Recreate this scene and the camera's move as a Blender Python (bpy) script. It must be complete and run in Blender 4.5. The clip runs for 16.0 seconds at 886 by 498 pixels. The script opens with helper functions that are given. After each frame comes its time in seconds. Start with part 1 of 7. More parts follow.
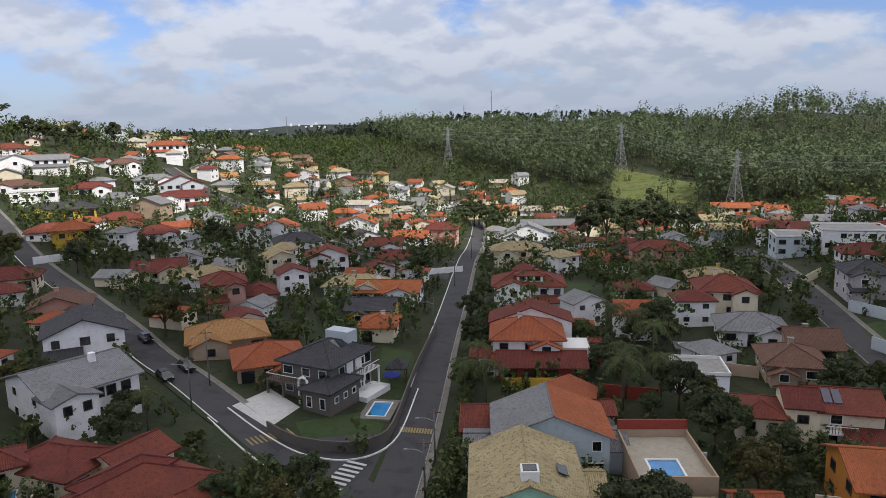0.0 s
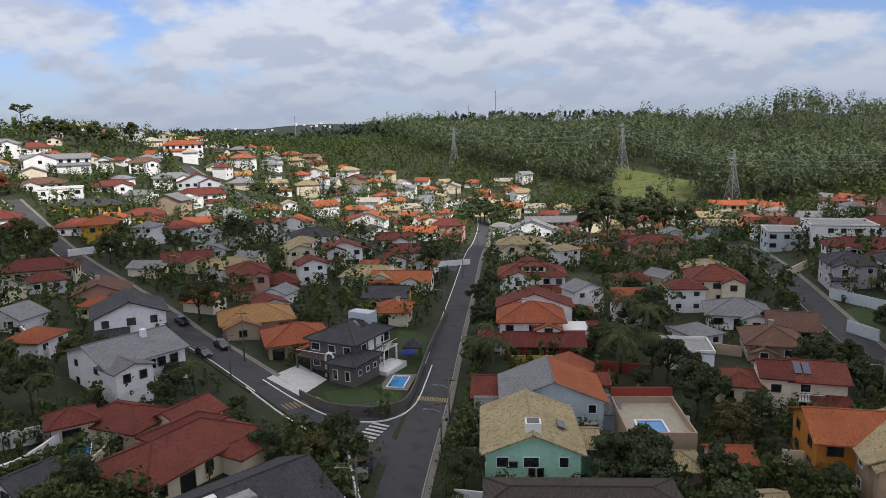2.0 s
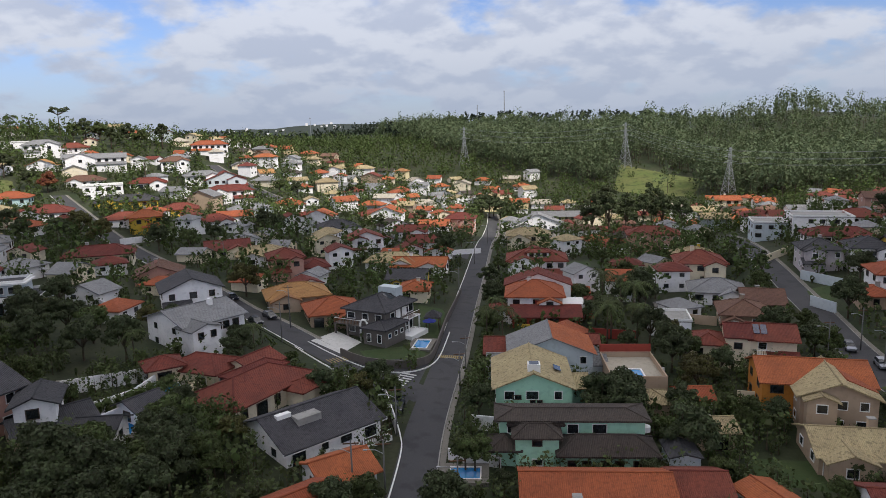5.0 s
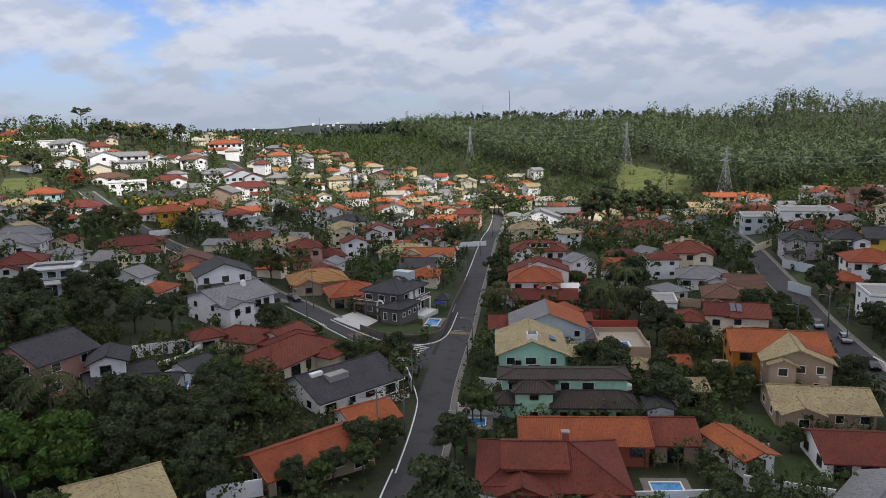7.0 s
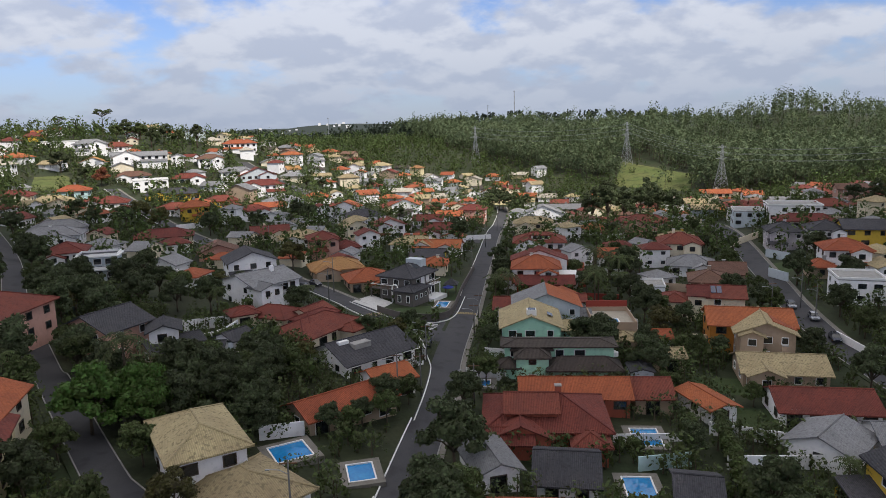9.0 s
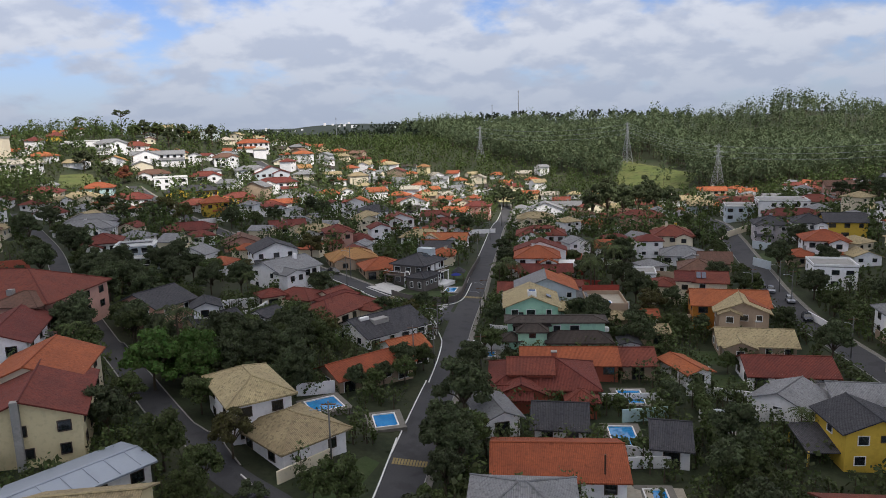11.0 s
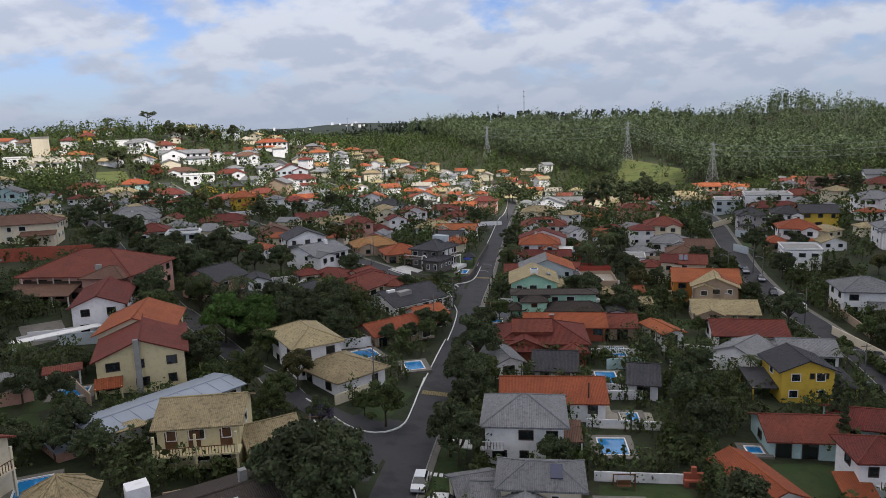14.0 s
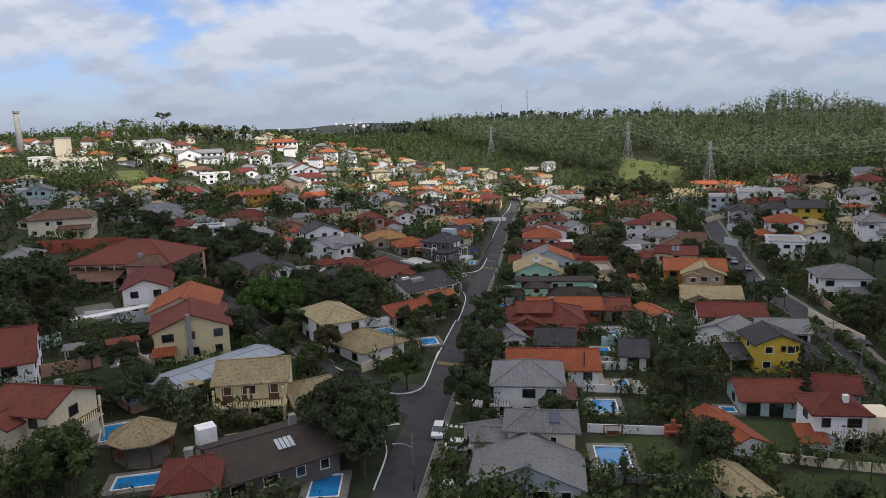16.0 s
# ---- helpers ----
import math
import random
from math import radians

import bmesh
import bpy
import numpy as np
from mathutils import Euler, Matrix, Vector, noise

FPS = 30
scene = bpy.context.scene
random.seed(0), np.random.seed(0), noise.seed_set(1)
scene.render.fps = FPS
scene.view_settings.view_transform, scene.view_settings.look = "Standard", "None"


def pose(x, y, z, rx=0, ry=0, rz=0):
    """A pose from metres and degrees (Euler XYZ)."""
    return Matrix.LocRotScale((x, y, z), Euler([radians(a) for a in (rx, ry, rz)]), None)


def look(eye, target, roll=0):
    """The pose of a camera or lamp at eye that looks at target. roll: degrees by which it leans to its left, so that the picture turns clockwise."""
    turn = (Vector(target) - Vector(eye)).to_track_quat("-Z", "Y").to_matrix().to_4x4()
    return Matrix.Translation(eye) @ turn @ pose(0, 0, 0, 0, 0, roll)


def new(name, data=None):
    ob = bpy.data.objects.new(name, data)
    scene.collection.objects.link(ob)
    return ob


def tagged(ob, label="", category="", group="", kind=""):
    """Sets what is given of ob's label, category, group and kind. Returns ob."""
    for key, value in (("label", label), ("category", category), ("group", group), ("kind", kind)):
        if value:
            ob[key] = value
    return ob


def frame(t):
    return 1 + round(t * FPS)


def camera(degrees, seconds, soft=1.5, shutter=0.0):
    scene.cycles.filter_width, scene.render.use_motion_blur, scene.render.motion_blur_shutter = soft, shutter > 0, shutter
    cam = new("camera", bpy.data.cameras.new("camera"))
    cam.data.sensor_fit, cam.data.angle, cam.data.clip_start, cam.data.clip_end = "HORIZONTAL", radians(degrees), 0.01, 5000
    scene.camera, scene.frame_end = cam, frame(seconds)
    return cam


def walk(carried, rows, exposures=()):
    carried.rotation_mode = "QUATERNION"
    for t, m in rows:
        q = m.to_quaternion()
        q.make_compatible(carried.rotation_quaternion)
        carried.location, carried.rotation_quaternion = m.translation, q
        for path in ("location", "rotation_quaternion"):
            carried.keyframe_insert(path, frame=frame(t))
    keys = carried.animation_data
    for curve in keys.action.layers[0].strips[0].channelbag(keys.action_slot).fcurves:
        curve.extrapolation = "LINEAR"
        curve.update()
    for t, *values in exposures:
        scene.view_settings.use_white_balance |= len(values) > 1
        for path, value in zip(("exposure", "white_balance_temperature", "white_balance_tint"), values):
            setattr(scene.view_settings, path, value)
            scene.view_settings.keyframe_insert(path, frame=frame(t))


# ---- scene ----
cam = camera(65.0, 16.0, soft=0.65)
PATH = [
    (0, (32.709, 110.537, 44.02), (32.878, 112.5, 43.673), -1.3),
    (1, (31.545, 105.116, 44.163), (31.709, 107.079, 43.815), -1.3),
    (2, (30.274, 99.013, 44.344), (30.432, 100.976, 43.996), -1.3),
    (3, (29.049, 92.514, 44.537), (29.2, 94.478, 44.188), -1.3),
    (4, (28.004, 85.402, 44.792), (28.145, 87.366, 44.443), -1.4),
    (6.5, (25.637, 67.181, 44.859), (25.759, 69.146, 44.51), -1.5),
    (7.5, (24.759, 59.531, 44.926), (24.872, 61.497, 44.576), -1.5),
    (8.5, (23.823, 51.738, 45.028), (23.929, 53.704, 44.678), -1.6),
    (11.5, (20.853, 29.217, 45.17), (20.941, 31.185, 44.82), -1.7),
    (13, (19.152, 17.22, 45.657), (19.231, 19.187, 45.306), -1.8),
    (14.5, (17.582, 5.851, 45.688), (17.654, 7.819, 45.336), -1.8),
    (16, (15.85, -4.847, 45.986), (15.915, -2.879, 45.634), -1.9),
]
walk(cam, [(t, look(eye, aim, roll)) for t, eye, aim, roll in PATH])

# ---- sky, sun, exposure ----
SUN = Vector((0.42, -0.5, 0.757)).normalized()      # towards the sun
scene.view_settings.exposure = 0.0


def link(tree, a, ao, b, bi):
    tree.links.new(a.outputs[ao], b.inputs[bi])


def make_world():
    w = bpy.data.worlds.new("sky")
    scene.world = w
    w.use_nodes = True
    t = w.node_tree
    t.nodes.clear()
    out = t.nodes.new("ShaderNodeOutputWorld")
    bg = t.nodes.new("ShaderNodeBackground")
    sky = t.nodes.new("ShaderNodeTexSky")
    sky.sky_type, sky.sun_disc = "NISHITA", False
    sky.sun_elevation = math.asin(SUN.z)
    sky.sun_rotation = math.atan2(SUN.x, SUN.y)
    sky.altitude, sky.air_density, sky.dust_density = 750, 1.0, 0.6
    tc = t.nodes.new("ShaderNodeTexCoord")
    sep = t.nodes.new("ShaderNodeSeparateXYZ")
    link(t, tc, "Generated", sep, 0)

    def mth(op, a, b=None, c=None):
        n = t.nodes.new("ShaderNodeMath")
        n.operation = op
        for i, v in enumerate((a, b, c)):
            if v is None:
                continue
            if isinstance(v, (int, float)):
                n.inputs[i].default_value = v
            else:
                t.links.new(v, n.inputs[i])
        return n.outputs[0]
    zz = mth("MAXIMUM", sep.outputs[2], 0.0)
    dz = mth("ADD", zz, 0.4)
    px, py = mth("DIVIDE", sep.outputs[0], dz), mth("DIVIDE", sep.outputs[1], dz)
    comb = t.nodes.new("ShaderNodeCombineXYZ")
    t.links.new(px, comb.inputs[0])
    t.links.new(py, comb.inputs[1])
    comb.inputs[2].default_value = 1.3

    def nz(scale, detail, rough, dist=0.0):
        n = t.nodes.new("ShaderNodeTexNoise")
        n.inputs["Scale"].default_value, n.inputs["Detail"].default_value = scale, detail
        n.inputs["Roughness"].default_value, n.inputs["Distortion"].default_value = rough, dist
        t.links.new(comb.outputs[0], n.inputs["Vector"])
        return n.outputs["Fac"]

    def ramp(v, a, b):
        n = t.nodes.new("ShaderNodeMapRange")
        n.interpolation_type = "SMOOTHSTEP"
        t.links.new(v, n.inputs[0])
        n.inputs[1].default_value, n.inputs[2].default_value = a, b
        return n.outputs[0]
    cover = ramp(mth("ADD", mth("MULTIPLY", nz(2.3, 6, 0.5, 0.1), 0.7), mth("MULTIPLY", nz(6.5, 10, 0.55, 0.15), 0.3)), 0.40, 0.50)
    # sunlit tops and grey bases: the heap here against the heap a little higher
    here = nz(5.2, 8, 0.5, 0.1)
    high = t.nodes.new("ShaderNodeVectorMath")
    high.operation = "MULTIPLY"
    t.links.new(comb.outputs[0], high.inputs[0])
    high.inputs[1].default_value = (0.972, 0.972, 1.0)
    up = t.nodes.new("ShaderNodeTexNoise")
    up.inputs["Scale"].default_value, up.inputs["Detail"].default_value = 5.2, 8
    up.inputs["Roughness"].default_value, up.inputs["Distortion"].default_value = 0.5, 0.1
    t.links.new(high.outputs[0], up.inputs["Vector"])
    puff = ramp(mth("ADD", mth("SUBTRACT", here, up.outputs["Fac"]), mth("MULTIPLY", here, 0.45)), 0.1, 0.34)
    cloud = t.nodes.new("ShaderNodeMix")
    cloud.data_type = "RGBA"
    t.links.new(puff, cloud.inputs[0])
    cloud.inputs[6].default_value = (0.48, 0.525, 0.64, 1)
    cloud.inputs[7].default_value = (0.65, 0.68, 0.76, 1)
    clear = t.nodes.new("ShaderNodeMix")
    clear.data_type, clear.blend_type = "RGBA", "MULTIPLY"
    clear.inputs[0].default_value = 1.0
    link(t, sky, "Color", clear, 6)
    clear.inputs[7].default_value = (0.084, 0.092, 0.124, 1)
    mix = t.nodes.new("ShaderNodeMix")
    mix.data_type = "RGBA"
    t.links.new(mth("MULTIPLY", cover, 0.92), mix.inputs[0])
    t.links.new(clear.outputs[2], mix.inputs[6])
    t.links.new(cloud.outputs[2], mix.inputs[7])
    # thin grey-blue veil low over the horizon
    low = ramp(zz, 0.0, 0.13)
    veil = t.nodes.new("ShaderNodeMix")
    veil.data_type = "RGBA"
    t.links.new(mth("MULTIPLY_ADD", low, 0.65, 0.35), veil.inputs[0])
    veil.inputs[6].default_value = (0.43, 0.51, 0.675, 1)
    t.links.new(mix.outputs[2], veil.inputs[7])
    warm = t.nodes.new("ShaderNodeMix")
    warm.data_type, warm.blend_type = "RGBA", "MULTIPLY"
    t.links.new(ramp(zz, 0.2, 0.6), warm.inputs[0])
    t.links.new(veil.outputs[2], warm.inputs[6])
    warm.inputs[7].default_value = (1.1, 1.0, 0.86, 1)
    t.links.new(warm.outputs[2], bg.inputs["Color"])
    t.links.new(mth("MULTIPLY_ADD", zz, 1.5, 0.86), bg.inputs["Strength"])
    link(t, bg, 0, out, 0)


make_world()
sun = new("sun", bpy.data.lights.new("sun", "SUN"))
sun.data.energy, sun.data.angle, sun.data.color = 4.2, radians(0.5), (1.0, 0.95, 0.87)
sun.matrix_world = look(SUN * 500, (0, 0, 0))


# ---- materials ----
def material(name, base, rough=0.8, var=0.25, scale=0.6, fine=6.0, bump=0.15, second=None, stripes=0.0, coords="Object",
             metal=0.0, island=0.0, rand=0.0, translucent=0.0, spec=0.3, stain=0.0, stain_size=3.1):
    """A surface with two scales of variation, optional tile ribs and a random shift for each object or leaf."""
    m = bpy.data.materials.new(name)
    m.use_nodes = True
    t = m.node_tree
    b = t.nodes["Principled BSDF"]
    b.inputs["Roughness"].default_value = rough
    b.inputs["Metallic"].default_value = metal
    b.inputs["Specular IOR Level"].default_value = spec
    tc = t.nodes.new("ShaderNodeTexCoord")
    second = second or tuple(c * (1 - var) for c in base)

    def nz(s, detail=5):
        n = t.nodes.new("ShaderNodeTexNoise")
        n.inputs["Scale"].default_value, n.inputs["Detail"].default_value = s, detail
        link(t, tc, "Object", n, "Vector")
        return n

    def mixc(fac, a, bcol, mode="MIX"):
        n = t.nodes.new("ShaderNodeMix")
        n.data_type, n.blend_type = "RGBA", mode
        for i, v in ((0, fac), (6, a), (7, bcol)):
            if isinstance(v, (int, float)):
                n.inputs[i].default_value = v
            elif isinstance(v, tuple):
                n.inputs[i].default_value = (*v, 1)
            else:
                t.links.new(v, n.inputs[i])
        return n.outputs[2]

    def rng(v, a, c, lo=0.0, hi=1.0):
        n = t.nodes.new("ShaderNodeMapRange")
        t.links.new(v, n.inputs[0])
        for i, q in enumerate((a, c, lo, hi)):
            n.inputs[i + 1].default_value = q
        return n.outputs[0]
    big = nz(scale)
    col = mixc(rng(big.outputs["Fac"], 0.3, 0.7), base, second)
    small = nz(fine, 8)
    col = mixc(rng(small.outputs["Fac"], 0.3, 0.75, 0.0, 0.6), col, tuple(min(1, c * (1 - 1.2 * var)) for c in base))
    height = small.outputs["Fac"]
    if stain:
        n = nz(scale * stain_size, 7)
        col = mixc(rng(n.outputs["Fac"], 0.53, 0.63, 0.0, stain), col, tuple(c * 0.35 for c in base))
    if stripes:
        wv = t.nodes.new("ShaderNodeTexWave")
        wv.inputs["Scale"].default_value = stripes
        wv.inputs["Distortion"].default_value = 0.4
        link(t, tc, coords, wv, "Vector")
        col = mixc(rng(wv.outputs["Fac"], 0.1, 0.9, 0.45, 0.0), col, tuple(c * 0.45 for c in base))
        mx = t.nodes.new("ShaderNodeMath")
        mx.operation = "MULTIPLY_ADD"
        t.links.new(wv.outputs["Fac"], mx.inputs[0])
        mx.inputs[1].default_value = 1.4
        t.links.new(height, mx.inputs[2])
        height = mx.outputs[0]
    if rand:
        oi = t.nodes.new("ShaderNodeObjectInfo")
        hs = t.nodes.new("ShaderNodeHueSaturation")
        t.links.new(rng(oi.outputs["Random"], 0, 1, 1 - rand, 1 + rand), hs.inputs["Value"])
        t.links.new(rng(oi.outputs["Random"], 0, 1, 0.5 - rand * 0.03, 0.5 + rand * 0.03), hs.inputs["Hue"])
        t.links.new(col, hs.inputs["Color"])
        col = hs.outputs[0]
    if island:
        g = t.nodes.new("ShaderNodeNewGeometry")
        hs = t.nodes.new("ShaderNodeHueSaturation")
        t.links.new(rng(g.outputs["Random Per Island"], 0, 1, 1 - island, 1 + island), hs.inputs["Value"])
        t.links.new(rng(g.outputs["Random Per Island"], 0, 1, 0.475, 0.515), hs.inputs["Hue"])
        t.links.new(col, hs.inputs["Color"])
        col = hs.outputs[0]
    t.links.new(col, b.inputs["Base Color"])
    if bump:
        bp = t.nodes.new("ShaderNodeBump")
        bp.inputs["Strength"].default_value, bp.inputs["Distance"].default_value = bump, 0.08
        t.links.new(height, bp.inputs["Height"])
        link(t, bp, 0, b, "Normal")
    if translucent:
        tr = t.nodes.new("ShaderNodeBsdfTranslucent")
        t.links.new(col, tr.inputs["Color"])
        ms = t.nodes.new("ShaderNodeMixShader")
        ms.inputs[0].default_value = translucent
        link(t, b, 0, ms, 1)
        link(t, tr, 0, ms, 2)
        t.links.new(ms.outputs[0], t.nodes["Material Output"].inputs[0])
    return m


def tiles(name, base, second, stain=0.62, **kw):
    return material(name, base, 0.85, 0.42, 0.35, 3.2, 0.5, second, stripes=1.4, coords="UV", rand=0.16, stain=stain, stain_size=7.0, **kw)


ROOF = {
    "R": tiles("dark_red_clay_tile", (0.215, 0.05, 0.033), (0.125, 0.036, 0.027)),
    "O": tiles("orange_clay_tile", (0.43, 0.118, 0.045), (0.28, 0.08, 0.036), 0.5),
    "T": tiles("ochre_clay_tile", (0.42, 0.22, 0.085), (0.3, 0.14, 0.06)),
    "S": tiles("straw_coloured_tile", (0.46, 0.37, 0.205), (0.29, 0.22, 0.125), 0.9),
    "G": tiles("grey_concrete_tile", (0.26, 0.26, 0.265), (0.19, 0.19, 0.195)),
    "K": tiles("dark_brown_tile", (0.075, 0.058, 0.048), (0.05, 0.041, 0.036)),
    "D": tiles("charcoal_tile", (0.055, 0.055, 0.062), (0.085, 0.08, 0.085)),
    "B": tiles("brown_clay_tile", (0.2, 0.105, 0.07), (0.14, 0.075, 0.055)),
    "W": tiles("pale_beige_tile", (0.5, 0.45, 0.36), (0.4, 0.36, 0.3)),
    "M": material("pale_metal_sheet", (0.3, 0.335, 0.39), 0.5, 0.1, 0.4, 4, 0.1, metal=0.2),
}
ROOF_WORD = {"R": "dark red tiled", "O": "orange tiled", "T": "ochre tiled", "S": "straw-coloured mossy tiled", "G": "grey tiled",
             "D": "charcoal tiled", "B": "brown tiled", "W": "pale beige", "K": "dark brown tiled", "M": "pale metal", "X": "half grey, half red tiled"}


def plaster(name, base, **kw):
    return material(name, base, 0.9, 0.09, 0.5, 5, 0.08, rand=0.05, stain=0.16, **kw)


WALL = {
    "w": plaster("white_plaster", (0.86, 0.84, 0.84)), "c": plaster("cream_plaster", (0.74, 0.65, 0.49)),
    "y": plaster("yellow_plaster", (0.62, 0.42, 0.06)), "p": plaster("pink_plaster", (0.52, 0.3, 0.24)),
    "g": plaster("mint_plaster", (0.4, 0.66, 0.5)), "b": plaster("beige_plaster", (0.4, 0.3, 0.215)),
    "l": plaster("lilac_plaster", (0.5, 0.45, 0.47)), "o": plaster("ochre_plaster", (0.5, 0.2, 0.035)),
    "t": plaster("terracotta_plaster", (0.36, 0.1, 0.06)), "k": plaster("taupe_plaster", (0.13, 0.115, 0.105)),
    "n": plaster("pale_blue_grey_plaster", (0.5, 0.55, 0.58)), "v": plaster("pale_turquoise_plaster", (0.45, 0.6, 0.6)),
    "u": plaster("pale_yellow_plaster", (0.7, 0.6, 0.36)), "r": plaster("red_painted_plaster", (0.28, 0.05, 0.035)),
}
WALL_WORD = {"w": "white", "c": "cream", "y": "yellow", "p": "pink", "g": "mint green", "b": "beige", "l": "lilac-grey", "o": "ochre",
             "t": "terracotta", "k": "taupe", "n": "pale blue-grey", "v": "pale turquoise", "u": "pale yellow", "r": "red"}

WHITE = material("white_paint", (0.78, 0.77, 0.75), 0.6, 0.08, 1.2, 9, 0.04)
FRAME_DARK = material("dark_window_frame", (0.07, 0.045, 0.03), 0.5, 0.2, 2, 12, 0.05)
GLASS = material("window_glass", (0.02, 0.025, 0.03), 0.08, 0.3, 1.0, 5, 0.0, spec=0.8)
WOOD = material("stained_wood", (0.15, 0.07, 0.03), 0.6, 0.35, 2, 14, 0.1)
CONCRETE = material("concrete", (0.33, 0.32, 0.3), 0.9, 0.25, 0.4, 5, 0.15, stain=0.3)
PAVING = material("paving", (0.2, 0.185, 0.16), 0.9, 0.25, 0.5, 4, 0.15, stain=0.3)
PALE_STONE = material("white_stone_paving", (0.55, 0.54, 0.52), 0.85, 0.18, 0.8, 5, 0.1, stain=0.25)
PALE_PAVING = material("pale_paving", (0.4, 0.36, 0.29), 0.9, 0.2, 0.7, 5, 0.15, stain=0.25)
ASPHALT = material("asphalt", (0.05, 0.05, 0.055), 0.88, 0.3, 0.12, 7, 0.2, (0.068, 0.066, 0.068), stain=0.35)
PAINT_WHITE = material("road_marking_white", (0.62, 0.62, 0.6), 0.7, 0.3, 1.5, 8, 0.05, stain=0.5)
PAINT_YELLOW = material("road_marking_yellow", (0.33, 0.25, 0.1), 0.7, 0.3, 1.5, 8, 0.05, stain=0.5)
GROUND = material("grass_and_earth", (0.027, 0.042, 0.015), 0.95, 0.45, 0.09, 1.7, 0.5, (0.046, 0.046, 0.024), stain=0.5)
FAR_GROUND = material("distant_wooded_hills", (0.022, 0.032, 0.024), 0.95, 0.3, 0.01, 0.05, 0.3)
LAWN = material("mown_lawn", (0.034, 0.062, 0.017), 0.95, 0.35, 0.25, 5, 0.4, (0.05, 0.066, 0.022), stain=0.3)
MEADOW = material("sunny_meadow", (0.085, 0.115, 0.028), 0.95, 0.35, 0.09, 0.9, 0.5, (0.12, 0.12, 0.042), stain=0.6)
WATER = material("pool_water", (0.014, 0.17, 0.44), 0.06, 0.2, 0.5, 2.5, 0.06, (0.03, 0.27, 0.55), spec=0.6)
STEEL = material("galvanised_steel", (0.36, 0.37, 0.38), 0.5, 0.2, 2, 8, 0.0, metal=0.5)
POLE = material("weathered_pole_concrete", (0.16, 0.155, 0.15), 0.9, 0.25, 0.8, 6, 0.1)
BARK = material("bark", (0.11, 0.085, 0.06), 0.95, 0.35, 1.2, 8, 0.5)
LEAF = {
    "dark": material("dark_foliage", (0.066, 0.084, 0.035), 0.75, 0.3, 0.4, 2, 0.0, island=0.4, rand=0.2, translucent=0.2),
    "mid": material("green_foliage", (0.076, 0.1, 0.03), 0.75, 0.3, 0.4, 2, 0.0, island=0.4, rand=0.25, translucent=0.22),
    "light": material("bright_foliage", (0.066, 0.12, 0.022), 0.75, 0.3, 0.4, 2, 0.0, island=0.35, rand=0.2, translucent=0.25),
    "olive": material("olive_foliage", (0.1, 0.095, 0.028), 0.75, 0.3, 0.4, 2, 0.0, island=0.4, rand=0.2, translucent=0.2),
    "purple": material("purple_bloom", (0.1, 0.07, 0.14), 0.75, 0.4, 0.4, 2, 0.0, (0.05, 0.07, 0.04), island=0.4, rand=0.2, translucent=0.2),
    "rust": material("rust_red_foliage", (0.2, 0.07, 0.035), 0.75, 0.3, 0.4, 2, 0.0, island=0.4, rand=0.2, translucent=0.2),
    "wood": material("eucalyptus_foliage", (0.135, 0.172, 0.082), 0.85, 0.3, 0.1, 0.3, 0.0, (0.06, 0.088, 0.046), island=0.16, translucent=0.22),
    "shrub": material("garden_foliage", (0.066, 0.084, 0.031), 0.8, 0.35, 0.06, 0.3, 0.0, (0.07, 0.1, 0.024), island=0.4, translucent=0.2),
    "grove": material("grove_foliage", (0.06, 0.09, 0.026), 0.8, 0.35, 0.05, 0.3, 0.0, (0.085, 0.12, 0.03), island=0.4, translucent=0.22),
    "far": material("distant_woods", (0.035, 0.05, 0.03), 0.9, 0.3, 0.01, 0.1, 0.0, island=0.35),
}
CLOUD = material("cloud", (0.85, 0.86, 0.88), 1.0, 0.05, 0.004, 0.02, 0.0, translucent=0.62, spec=0.0)


# ---- mesh helpers ----
def mesh_of(name, verts, faces, mat, uvs=None, smooth=False):
    me = bpy.data.meshes.new(name)
    me.from_pydata([tuple(v) for v in verts], [], faces)
    if mat:
        me.materials.append(mat)
    if uvs:
        layer = me.uv_layers.new(name="UVMap")
        layer.data.foreach_set("uv", [c for face in uvs for uv in face for c in uv])
    if smooth:
        me.polygons.foreach_set("use_smooth", [True] * len(me.polygons))
    me.update()
    return me


def put(name, me, parent=None, m=None, label="", category="", group="", kind=""):
    ob = new(name, me)
    if parent:
        ob.parent = parent
    if m is not None:
        ob.matrix_basis = m
    return tagged(ob, label, category, group, kind)


BOX_F = [(0, 3, 2, 1), (4, 5, 6, 7), (0, 1, 5, 4), (1, 2, 6, 5), (2, 3, 7, 6), (3, 0, 4, 7)]


def box_vf(x0, y0, z0, x1, y1, z1):
    return [(x0, y0, z0), (x1, y0, z0), (x1, y1, z0), (x0, y1, z0), (x0, y0, z1), (x1, y0, z1), (x1, y1, z1), (x0, y1, z1)], list(BOX_F)


def merge(*pieces):
    verts, faces = [], []
    for v, f in pieces:
        k = len(verts)
        verts += v
        faces += [tuple(i + k for i in q) for q in f]
    return verts, faces


